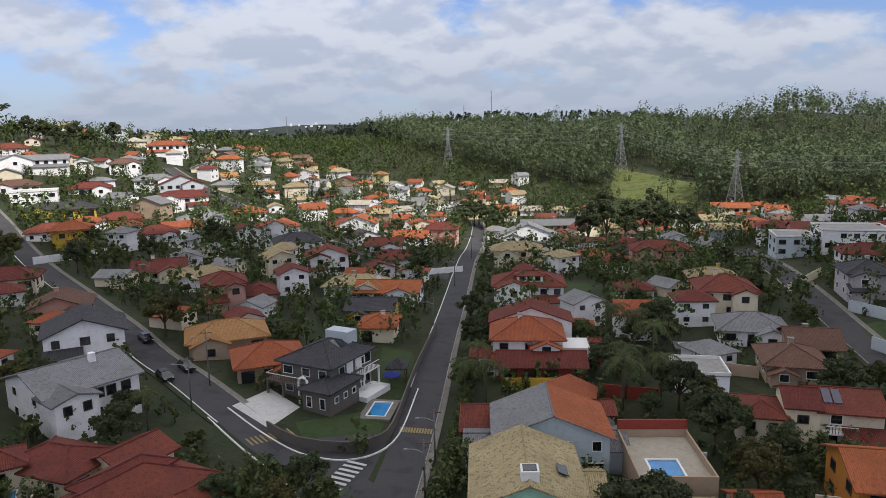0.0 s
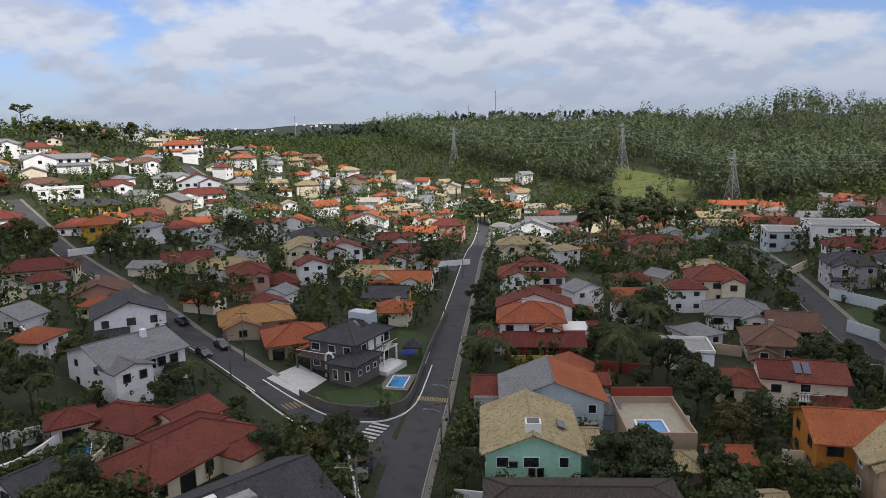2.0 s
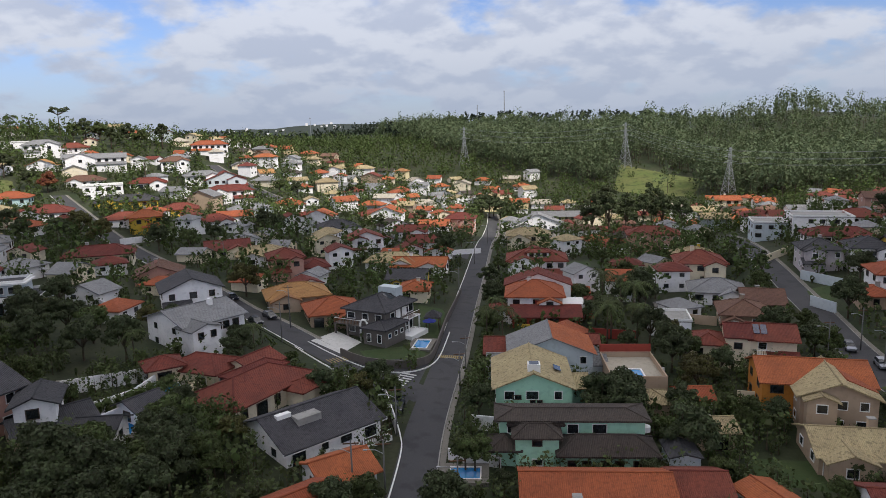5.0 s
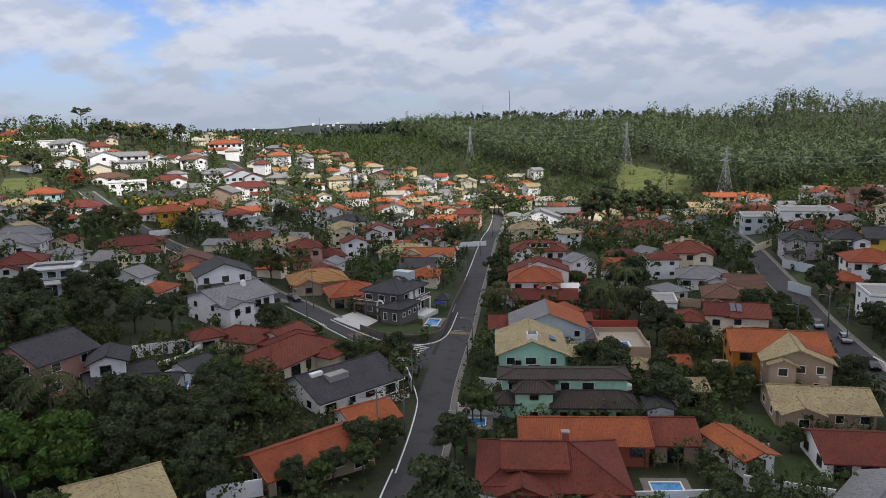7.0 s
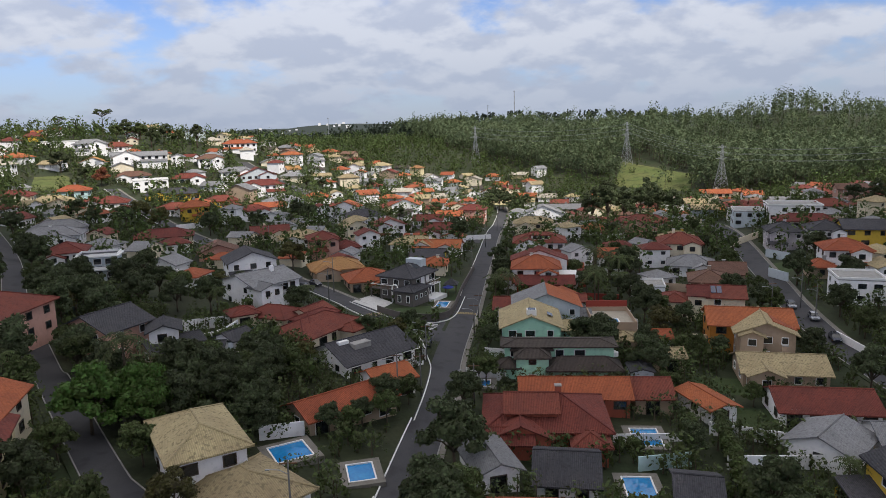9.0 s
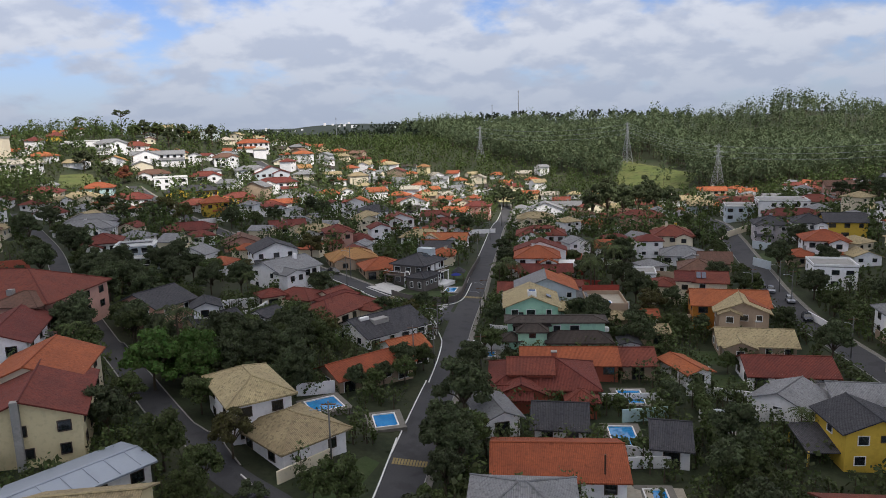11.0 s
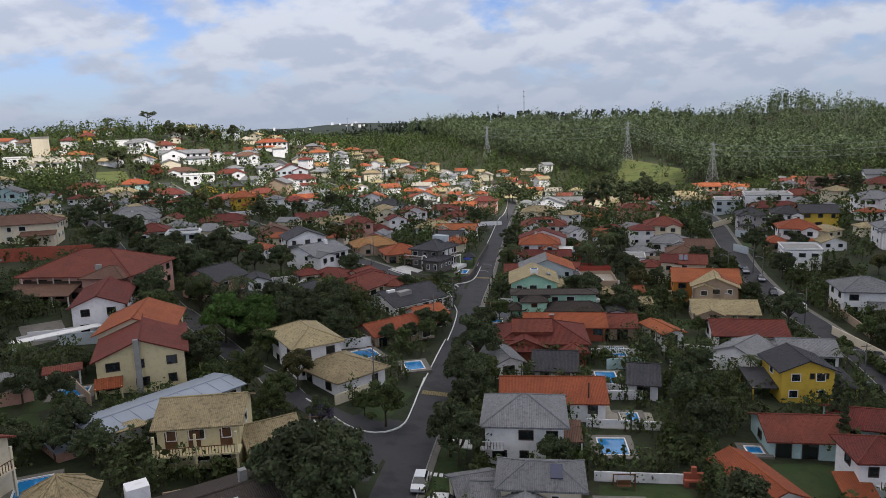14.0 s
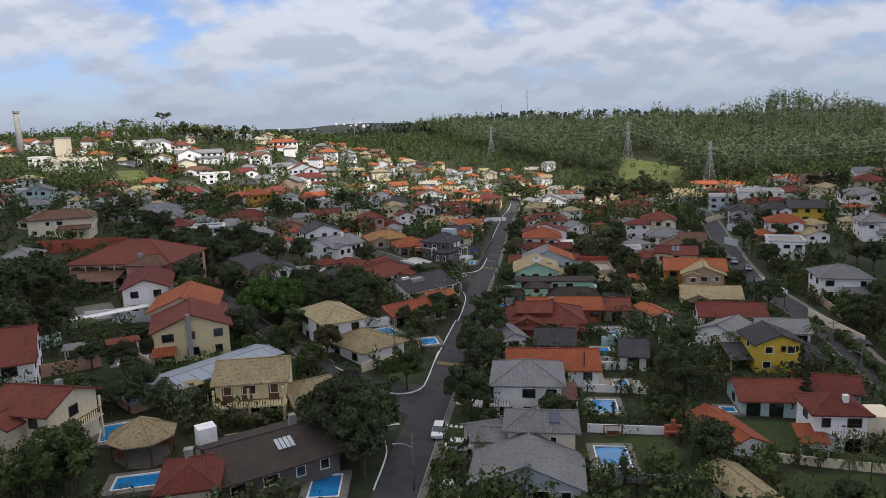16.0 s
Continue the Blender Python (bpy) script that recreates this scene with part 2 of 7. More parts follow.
def tube(points, radii, sides=6):
    """A tapered tube through the points."""
    verts, faces = [], []
    pts = [Vector(p) for p in points]
    for i, p in enumerate(pts):
        d = (pts[min(i + 1, len(pts) - 1)] - pts[max(i - 1, 0)]).normalized()
        a = d.orthogonal().normalized()
        b = d.cross(a)
        for k in range(sides):
            q = 2 * math.pi * k / sides
            verts.append(tuple(p + (a * math.cos(q) + b * math.sin(q)) * radii[i]))
    for i in range(len(pts) - 1):
        for k in range(sides):
            n = (k + 1) % sides
            faces.append((i * sides + k, i * sides + n, (i + 1) * sides + n, (i + 1) * sides + k))
    faces.append(tuple(reversed(range(sides))))
    faces.append(tuple(range((len(pts) - 1) * sides, len(pts) * sides)))
    return verts, faces


# ---- the lie of the land: broad rises and dips (centre, breadth, height) ----
HEIGHTS_NEAR = [4.4, 0.3, -6.6, 2.1, -2.6, 6.5, -9.4, -1.8, -18.0, 7.3, 2.1, 19.6]
HEIGHTS_MID = [2.5, 14.2, -12.5, -12.7, 14.6, 30.2, 14.0, -25.3, -13.8, -32.4, 24.3, -6.0, 3.8, 1.8, -4.7, 3.4, -20.9, 26.4]
HEIGHTS_WIDE = [-5.1, 13.0, 30.7, 12.8, -7.3, 10.5, -15.2, -5.2, -13.9, -15.9, 6.9, 29.3, 5.3, 7.5, 18.5, -3.2]
RISES = [(x, y, 95, h) for (x, y), h in zip([(x, y) for x in (-60, 20, 100, 180) for y in (60, 180, 300)], HEIGHTS_NEAR)]
RISES += [(x, y, 85, h) for (x, y), h in zip([(x, y) for x in (-160, -60, 40, 140, 240, 340) for y in (420, 520, 640)], HEIGHTS_MID)]
RISES += [(x, y, 260, h) for (x, y), h in zip([(x, y) for x in (-420, -60, 260, 560) for y in (-120, 300, 700, 1080)], HEIGHTS_WIDE)]


def smooth01(a, b, v):
    v = min(1, max(0, (v - a) / (b - a)))
    return v * v * (3 - 2 * v)


# the crest all round, by bearing from the valley's near end: degrees and metres
CREST = [(-40, -8), (-30, -8), (-26, -6), (-22, -10), (-19, -12), (-16.8, -19), (-14.5, -24), (-11.4, -17), (-9.2, -12), (-6.6, -7.7), (-3.9, -1.6), (-2.1, 3.3), (-0.7, 9),
         (1.5, 13.5), (4.3, 15), (7, 14.5), (9.8, 14), (12.5, 8), (15.1, 5.6), (17.7, 3.9), (20.3, -0.4), (22.8, -9.5), (25.2, -15), (27.5, -11), (29.8, -2), (32, -5), (37, -5), (44, 0)]


def crest(x, y):
    r = math.hypot(x - 25, y - 60)
    k = smooth01(430, 560, r) * (1 - smooth01(820, 1050, r))
    if k <= 0 or y < 60:
        return 0.0
    a = math.degrees(math.atan2(x - 25, y - 60))
    for (a0, d0), (a1, d1) in zip(CREST, CREST[1:]):
        if a0 <= a < a1:
            return k * (d0 + (d1 - d0) * (a - a0) / (a1 - a0))
    return 0.0


def ground(x, y):
    h = 15.0 + crest(x, y)
    for cx, cy, s, a in RISES:
        q = ((x - cx) ** 2 + (y - cy) ** 2) / (2 * s * s)
        if q < 12:
            h += a * math.exp(-q)
    r = math.hypot(x, y - 300)
    if r > 800:
        far = 22 + 46 * (noise.noise((x / 900, y / 900, 2.3)) + 0.5 * noise.noise((x / 330, y / 330, 7.7)))
        k = smooth01(800, 1300, r)
        h = h * (1 - k) + max(4, far + 8) * k
    return h


def make_ground():
    def axis(lo, hi, step, far):
        a = list(np.arange(lo, hi + 0.1, step))
        d = step
        while a[-1] < far:
            d *= 1.18
            a.append(a[-1] + d)
        d = step
        while a[0] > -far:
            d *= 1.18
            a.insert(0, a[0] - d)
        return a
    xs, ys = axis(-240, 300, 6, 4600), axis(-60, 640, 6, 4700)
    verts = [(x, y, ground(x, y)) for y in ys for x in xs]
    n = len(xs)
    faces = [(j * n + i, j * n + i + 1, (j + 1) * n + i + 1, (j + 1) * n + i) for j in range(len(ys) - 1) for i in range(n - 1)]
    me = mesh_of("ground", verts, faces, GROUND, smooth=True)
    me.materials.append(FAR_GROUND)
    for p in me.polygons:
        p.material_index = int(p.center.y > 800 or math.hypot(p.center.x, p.center.y - 300) > 850)
    put("ground", me, label="rolling ground of grass and bare earth", category="ground", kind="structure")


make_ground()


def smooth_line(pts, step=4.0):
    """A curve through the points, resampled."""
    p = [Vector((*q, 0)) for q in pts]
    p = [p[0] * 2 - p[1]] + p + [p[-1] * 2 - p[-2]]
    out = []
    for i in range(1, len(p) - 2):
        n = max(2, int((p[i + 1] - p[i]).length / step))
        for k in range(n):
            t = k / n
            out.append(0.5 * (2 * p[i] + (p[i + 1] - p[i - 1]) * t + (2 * p[i - 1] - 5 * p[i] + 4 * p[i + 1] - p[i + 2]) * t * t
                              + (3 * p[i] - p[i - 1] - 3 * p[i + 1] + p[i + 2]) * t ** 3))
    out.append(p[-2])
    return out


def ribbon(name, line, off0, off1, lift, mat, thick=0.0, **tags):
    """A strip laid along a line, between two offsets to its right."""
    verts, faces = [], []
    for i, p in enumerate(line):
        d = (line[min(i + 1, len(line) - 1)] - line[max(i - 1, 0)]).normalized()
        side = Vector((d.y, -d.x, 0))
        for o in (off0, (off0 + off1) / 2, off1):
            q = p + side * o
            verts.append((q.x, q.y, ground(q.x, q.y) + lift))
    for i in range(len(line) - 1):
        for k in range(2):
            a = i * 3 + k
            faces.append((a, a + 1, a + 4, a + 3))
    if thick:
        n = len(verts)
        verts += [(x, y, z - thick) for x, y, z in verts]
        for i in range(len(line) - 1):
            faces.append((i * 3, (i + 1) * 3, n + (i + 1) * 3, n + i * 3))
            faces.append((i * 3 + 2, n + i * 3 + 2, n + (i + 1) * 3 + 2, (i + 1) * 3 + 2))
    return put(name, mesh_of(name, verts, faces, mat), **tags)


STREETS = {
    "road_main": ([(6.4, 40), (12.0, 70.5), (15.7, 91), (23.6, 132), (27.2, 150), (30.3, 171.5), (36.4, 203), (42.0, 234.5), (49.3, 274), (60, 335), (65.6, 362), (74.5, 413), (78, 440)], 2.6),
    "road_left": ([(31, 181), (26.4, 187), (19, 194.1), (11.5, 204.1), (0.8, 218.7), (-7.5, 228.8), (-17, 243), (-32.3, 263.5), (-59.1, 299), (-90, 345), (-110, 372)], 2.8),
    "road_left_near": ([(15.1, 92.3), (8.3, 101), (-1.8, 110.2), (-6.4, 118.1), (-10.3, 120.9), (-31.2, 151.5), (-32.8, 153), (-58, 193), (-82, 235), (-120, 290)], 2.2),
    "road_right": ([(93, 85), (97, 111.5), (101, 129.4), (103, 149), (105, 172), (110, 195), (115, 212), (121, 233), (128, 255), (141, 296), (150, 330)], 2.9),
    "road_hill": ([(52, 300), (30, 332), (0, 367), (-22.8, 404.4), (-41, 426.5), (-70, 460)], 3.0),
}
LINES = {}


MOUTHS = ((70, 115), (143, 215))       # where side streets meet the main road on its left


def make_streets():
    for i, (name, (pts, half)) in enumerate(STREETS.items()):
        line = smooth_line(pts)
        LINES[name] = (line, half)
        ribbon(name, line, -half, half, 0.06 + 0.012 * i, ASPHALT, label="worn grey asphalt street with patched surface", category="road", kind="structure")
        cut = {"road_left": 7, "road_left_near": 5, "road_hill": 3}.get(name, 0)
        for s in (-1, 1):
            runs = [line[cut:]]
            if name == "road_main" and s < 0:
                runs = [[p for p in line if p.y < MOUTHS[0][0]], [p for p in line if MOUTHS[0][1] < p.y < MOUTHS[1][0]], [p for p in line if p.y > MOUTHS[1][1]]]
            for run in runs:
                a, b = sorted((s * half, s * (half + 0.15)))
                ribbon("kerb", run, a, b, 0.2, WHITE if name in ("road_main", "road_left") and s < 0 else CONCRETE, 0.35,
                       label="low concrete kerb along the street", category="kerb", kind="structure")
                a, b = sorted((s * (half + 0.22), s * (half + 1.0)))
                ribbon("pavement", run, a, b, 0.17, PAVING if s > 0 and name != "road_left_near" else GROUND, 0.3,
                       label="narrow pavement strip beside the kerb", category="pavement", kind="structure")
    # rounded corners at the mouths of the side streets
    for pts in ([(37.3, 216), (34.6, 202.5), (32.8, 196.8), (30.5, 193.6), (28, 192.2), (25.3, 192), (20.8, 194), (15.2, 200), (9.5, 207.5)],
                [(7.5, 204), (14, 194.6), (19.5, 187.5), (23.3, 181.2), (24.8, 178.4), (25.9, 173.1), (26.6, 167.1), (26.6, 162.6), (25.3, 152.8), (23.4, 141.8)],
                [(17.9, 117.0), (18.5, 120.9), (17.3, 113.3), (16.4, 107.6), (15.4, 102.7), (13.8, 100.2), (11.4, 99.1), (9.2, 99.7), (7.1, 101.3), (4.6, 104.5), (0.5999999999999996, 109.3)],
                [(2.5, 102.5), (6.2, 94.5), (9.1, 86), (10.2, 82), (10.4, 78.4), (9.3, 70.1)]):
        ribbon("kerb", smooth_line(pts, 1.0), -0.08, 0.08, 0.22, WHITE, 0.35, label="white-painted kerb rounding the street corner", category="kerb", kind="structure")


make_streets()


# ---- houses ----
def roof_hip(w, d, h, pitch, over, thick=0.22):
    """Hipped roof over a w x d plan, eaves at height h: verts, faces, uvs."""
    x, y = w / 2 + over, d / 2 + over
    rise = min(x, y) * pitch
    if x >= y:
        e, f = (-(x - y) - 0.15, 0, h + rise), (x - y + 0.15, 0, h + rise)
    else:
        e, f = (0, -(y - x) - 0.15, h + rise), (0, y - x + 0.15, h + rise)
    v = [(-x, -y, h), (x, -y, h), (x, y, h), (-x, y, h), e, f]
    v += [(a, b, h - thick) for a, b, _ in v[:4]]
    if x >= y:
        faces = [(0, 1, 5, 4), (1, 2, 5), (2, 3, 4, 5), (3, 0, 4)]
    else:
        faces = [(0, 1, 4), (1, 2, 5, 4), (2, 3, 5), (3, 0, 4, 5)]
    faces += [(0, 6, 7, 1), (1, 7, 8, 2), (2, 8, 9, 3), (3, 9, 6, 0), (6, 9, 8, 7)]
    if x >= y:
        ridges = [(v[0], e), (v[3], e), (v[1], f), (v[2], f), (e, f)]
    else:
        ridges = [(v[0], e), (v[1], e), (v[2], f), (v[3], f), (e, f)]
    return v, faces, ridges


def roof_gable(w, d, h, pitch, over, thick=0.2):
    """Gabled roof with its ridge along y."""
    x, y = w / 2 + over, d / 2 + over * 0.8
    r = x * pitch
    z0 = h - over * pitch
    v = [(-x, -y, z0), (0, -y, z0 + r), (x, -y, z0), (-x, y, z0), (0, y, z0 + r), (x, y, z0)]
    v += [(a, b, c - thick) for a, b, c in v]
    faces = [(0, 1, 4, 3), (1, 2, 5, 4), (6, 9, 10, 7), (7, 10, 11, 8), (0, 6, 7, 1), (1, 7, 8, 2), (3, 4, 10, 9), (4, 5, 11, 10), (0, 3, 9, 6), (2, 8, 11, 5)]
    return v, faces, [((0, -y, z0 + r), (0, y, z0 + r))]


def roof_uvs(verts, faces):
    """Along the eave and up the slope, in metres."""
    out = []
    for f in faces:
        p = [Vector(verts[i]) for i in f]
        n = (p[1] - p[0]).cross(p[2] - p[0])
        if n.length < 1e-6:
            n = Vector((0, 0, 1))
        n.normalize()
        u = Vector((0, 0, 1)).cross(n)
        u = u.normalized() if u.length > 1e-4 else Vector((1, 0, 0))
        q = n.cross(u)
        out.append([(c.dot(u), c.dot(q)) for c in p])
    return out


def turned(v, quarter):
    return [(-b, a, c) for a, b, c in v] if quarter else v


def ring_vf(w, d, t, lo, hi, upright=False):
    """A closed rectangular ring of breadth t round a w x d opening, from lo to hi."""
    v = []
    for z in (lo, hi):
        for e in (0, t):
            x, y = w / 2 + e, d / 2 + e
            v += [(-x, -y, z), (x, -y, z), (x, y, z), (-x, y, z)]
    f = []
    for i in range(4):
        n = (i + 1) % 4
        f += [(i, 4 + i, 4 + n, n), (8 + i, 8 + n, 12 + n, 12 + i), (i, n, 8 + n, 8 + i), (4 + i, 12 + i, 12 + n, 4 + n)]
    if upright:
        v = [(x, z, y) for x, y, z in v]
    return v, f


SHARED = {}


def shared(key, build):
    if key not in SHARED:
        SHARED[key] = build()
    return SHARED[key]


def window_meshes(w, h, dark):
    def frame_me():
        t = 0.1
        return mesh_of("window_frame", *ring_vf(w, h, t, -0.1, 0.02, True), FRAME_DARK if dark else WHITE)

    def pane_me():
        v, f = box_vf(-w / 2, -0.035, -h / 2, w / 2, 0.0, h / 2)
        return mesh_of("pane", v, f, GLASS)
    return shared(("frame", w, h, dark), frame_me), shared(("pane", w, h), pane_me)


def add_window(parent, x, y, z, turn, w=1.3, h=1.15, dark=False, pane=True):
    fr, pa = window_meshes(w, h, dark)
    ob = put("window", fr, parent, pose(x, y, z, 0, 0, turn))
    if pane:
        put("pane", pa, ob)
    return ob


def ridge_caps(parent, ridges, mat, r=0.13):
    pieces = [tube([a, b], [r, r], 5) for a, b in ridges if (Vector(a) - Vector(b)).length > 0.4]
    if pieces:
        v, f = merge(*pieces)
        put("ridge_cap", mesh_of("ridge_cap", v, f, mat), parent)


def block_walls(w, d, h, foot, gable=0.0):
    """Outer walls of a plain volume, with gable ends front and back if wanted."""
    x, y = w / 2, d / 2
    v = [(-x, -y, -foot), (x, -y, -foot), (x, y, -foot), (-x, y, -foot), (-x, -y, h), (x, -y, h), (x, y, h), (-x, y, h)]
    f = [(0, 1, 5, 4), (1, 2, 6, 5), (2, 3, 7, 6), (3, 0, 4, 7), (4, 5, 6, 7)]
    if gable:
        v += [(0, -y, h + gable), (0, y, h + gable)]
        f[0], f[2], f[4] = (0, 1, 5, 8, 4), (2, 3, 7, 9, 6), (4, 8, 9, 7)
        f.append((8, 5, 6, 9))
    return v, f


def add_roof(parent, kind, w, d, h, rc, pitch=0.4, over=0.6, caps=True):
    if kind == "f":
        ob = put("roof", mesh_of("roof", *box_vf(-w / 2 - 0.1, -d / 2 - 0.1, h - 0.1, w / 2 + 0.1, d / 2 + 0.1, h + 0.12), CONCRETE if rc != "D" else ROOF["D"]), parent)
        put("parapet", mesh_of("parapet", *ring_vf(w - 0.1, d - 0.1, 0.2, h + 0.11, h + 0.6), WHITE), ob)
        return ob
    if kind == "hip":
        v, f, ridges = roof_hip(w, d, h, pitch, over)
    else:
        q = kind == "gx"
        v, f, ridges = roof_gable(d if q else w, w if q else d, h, pitch, over)
        v, ridges = turned(v, q), [turned(r, q) for r in ridges]
    uv = roof_uvs(v, f)
    if rc == "X":
        me = mesh_of("roof", v, f, ROOF["G"], uv)
        me.materials.append(ROOF["O"])
        me.polygons[1].material_index = 1
    else:
        me = mesh_of("roof", v, f, ROOF[rc], uv)
    ob = put("roof", me, parent)
    if caps:
        ridge_caps(ob, ridges, ROOF["G" if rc == "X" else rc])
    return ob


def block(parent, name, x, y, w, d, h, roof, rc, wc, pitch=0.4, over=0.5, foot=2.2, z=0.0):
    """A further volume of a house with its own roof."""
    b = put(name, None, parent, pose(x, y, z))
    g = (w / 2 * pitch - 0.05) if roof == "gy" else 0
    v, f = block_walls(w, d, h, foot, g)
    if roof == "gx":
        v, f = block_walls(d, w, h, foot, d / 2 * pitch - 0.05)
        v = turned(v, True)
    put("wall", mesh_of("wall", v, f, WALL[wc]), b)
    add_roof(b, roof, w, d, h, rc, pitch, over)
    return b


STOREY = 2.75
SIZE = {}


def house(x, y, rot, w, d, storeys, roof, rc, wc, far=False, pitch=0.0, plain=False):
    """A dwelling on the ground at x, y; its front looks to -y before it is turned by rot."""
    rng = random.Random(int(x * 13 + y * 7))
    r = radians(rot)
    fx, fy = x + math.sin(r) * d / 2, y - math.cos(r) * d / 2
    z = ground(fx, fy) if not far else min(ground(x, y), ground(fx, fy))
    h = STOREY * storeys + 0.25
    pitch = pitch or {"hip": 0.42, "gx": 0.4, "gy": 0.4, "f": 0}[roof]
    word = {1: "single-storey", 2: "two-storey"}[storeys]
    kind = {"hip": "hipped roof", "gx": "gabled roof", "gy": "front-gabled roof", "f": "flat roof"}[roof]
    top = put("house", None, None, pose(x, y, z, 0, 0, rot), f"{word} {WALL_WORD[wc]} house with {ROOF_WORD[rc]} {kind}".replace("tiled flat", "flat"), "house", "houses of the valley")
    SIZE[top.name] = (w, d, h, pitch)
    gable = (w if roof == "gy" else 0) / 2 * pitch
    v, f = block_walls(w, d, h, 2.2, max(0, gable - 0.05))
    if roof == "gx":
        v, f = block_walls(d, w, h, 2.2, d / 2 * pitch - 0.05)
        v = turned(v, True)
    wall = put("wall", mesh_of("wall", v, f, WALL[wc]), top)
    add_roof(top, roof, w, d, h, rc, pitch, 0.7 if roof != "f" else 0.1, not far)
    dark = rng.random() < 0.55
    for s in range(storeys):
        zc = STOREY * s + 1.65
        n = max(1, int(w / (3.1 if not far else 4.5)))
        for i in range(n):
            wx = -w / 2 + (i + 0.5) * w / n + rng.uniform(-0.25, 0.25)
            k = rng.random()
            if s == 0 and k < 0.3:
                add_window(top, wx, -d / 2, 1.15, 0, 1.9, 2.1, dark, not far)
            elif k < 0.9:
                add_window(top, wx, -d / 2, zc, 0, rng.choice((1.0, 1.3, 1.7)), 1.15, dark, not far)
        if not far:
            m = max(1, int(d / 4.5))
            for side in (-1, 1):
                for i in range(m):
                    add_window(top, side * w / 2, -d / 2 + (i + 0.5) * d / m, zc, 90 * side, 1.3, 1.15, dark)
    if far:
        add_window(top, -w / 2, 0, STOREY * (storeys - 1) + 1.65, -90, 1.3, 1.15, dark, False)
        return top
    if plain:
        return top
    # lower wing with its own roof, chimney, water tank
    if storeys == 2 and roof != "f" and rng.random() < 0.75:
        ww, dd = w * rng.uniform(0.4, 0.6), 2.8
        sx = rng.choice((-1, 1)) * (w - ww) / 2 * 0.95
        wing = put("wing", None, top, pose(sx, -d / 2 - dd / 2 + 0.02, 0))
        v, f = block_walls(ww, dd, 2.6, 2.2)
        put("wall", mesh_of("wall", v, f, WALL[wc]), wing)
        x1, y0, y1 = ww / 2 + 0.5, -dd / 2 - 0.6, dd / 2 - 0.03
        v = [(-x1, y0, 2.55), (x1, y0, 2.55), (x1, y1, 3.6), (-x1, y1, 3.6), (-x1, y0, 2.37), (x1, y0, 2.37), (x1, y1, 3.42), (-x1, y1, 3.42)]
        f = [(0, 1, 2, 3), (7, 6, 5, 4), (0, 4, 5, 1), (1, 5, 6, 2), (2, 6, 7, 3), (3, 7, 4, 0)]
        put("roof", mesh_of("roof", v, f, ROOF["O" if rc == "X" else rc], roof_uvs(v, f)), wing)
    if roof != "f" and w > 7.5 and rng.random() < 0.8:
        # a gabled wing that breaks forward from the main roof
        ww = w * rng.uniform(0.36, 0.5)
        s = rng.choice((-1, 1))
        low = rng.choice((0.12, 0.12, 0.9))
        wing = block(top, "gabled_wing", s * (w - ww) * 0.42, -d * 0.25 - 0.9, ww, d * 0.5 + 1.8, h - low, "gy", "O" if rc == "X" else rc, wc, pitch, 0.5)
        add_window(wing, 0, -d * 0.25 - 0.92, 1.5 if storeys == 1 else STOREY + 1.6, 0, 1.3, 1.15, dark)
    if rng.random() < 0.6 and roof != "f":
        cx, cy = rng.uniform(-0.2, 0.2) * w, rng.uniform(0.0, 0.2) * d
        zt = h + min(w, d) * 0.5 * pitch + rng.uniform(0.5, 1.1)
        ch = put("chimney", mesh_of("chimney", *box_vf(cx - 0.4, cy - 0.35, h + 0.2, cx + 0.4, cy + 0.35, zt), WALL[wc] if rng.random() < 0.6 else CONCRETE), top)
        put("cap", mesh_of("cap", *box_vf(cx - 0.5, cy - 0.45, zt, cx + 0.5, cy + 0.45, zt + 0.14), CONCRETE), ch)
    return top


# ---- trees ----
def leaf_cloud(rng, clumps, per, size, flat=0.8):
    """Small leaf clusters set on the outsides of the given clumps (x, y, z, r)."""
    nrng = np.random.RandomState(rng.randrange(10 ** 6))
    verts, faces = [], []
    for cx, cy, cz, r in clumps:
        # a dense inner mass, so that the crown is not see-through
        k = len(verts)
        for i in range(5):
            for j in range(8):
                a, e = j * math.pi / 4, -1.1 + i * 0.62
                q = r * nrng.uniform(0.45, 0.84)
                verts.append([cx + q * math.cos(a) * math.cos(e), cy + q * math.sin(a) * math.cos(e), cz + q * flat * math.sin(e)])
        faces += [(k + i * 8 + j, k + i * 8 + (j + 1) % 8, k + (i + 1) * 8 + (j + 1) % 8, k + (i + 1) * 8 + j) for i in range(4) for j in range(8)]
        faces.append(tuple(k + 32 + j for j in range(8)))
        d = nrng.normal(size=(per, 3))
        d /= np.linalg.norm(d, axis=1)[:, None]
        d[:, 2] = np.where(d[:, 2] < -0.35, -d[:, 2], d[:, 2])
        p = np.array([cx, cy, cz]) + d * r * nrng.uniform(0.7, 1.08, size=(per, 1)) * np.array([1, 1, flat])
        n = d + nrng.normal(scale=0.55, size=(per, 3))
        n /= np.linalg.norm(n, axis=1)[:, None]
        a = np.cross(n, nrng.normal(size=(per, 3)))
        a /= np.linalg.norm(a, axis=1)[:, None] + 1e-9
        b = np.cross(n, a)
        s = size * nrng.uniform(0.6, 1.3, size=(per, 1))
        k = len(verts)
        quad = np.stack([p - a * s, p - b * s * 0.7, p + a * s, p + b * s * 0.8], 1)
        verts += quad.reshape(-1, 3).tolist()
        faces += [(k + 4 * i, k + 4 * i + 1, k + 4 * i + 2, k + 4 * i + 3) for i in range(per)]
    return verts, faces


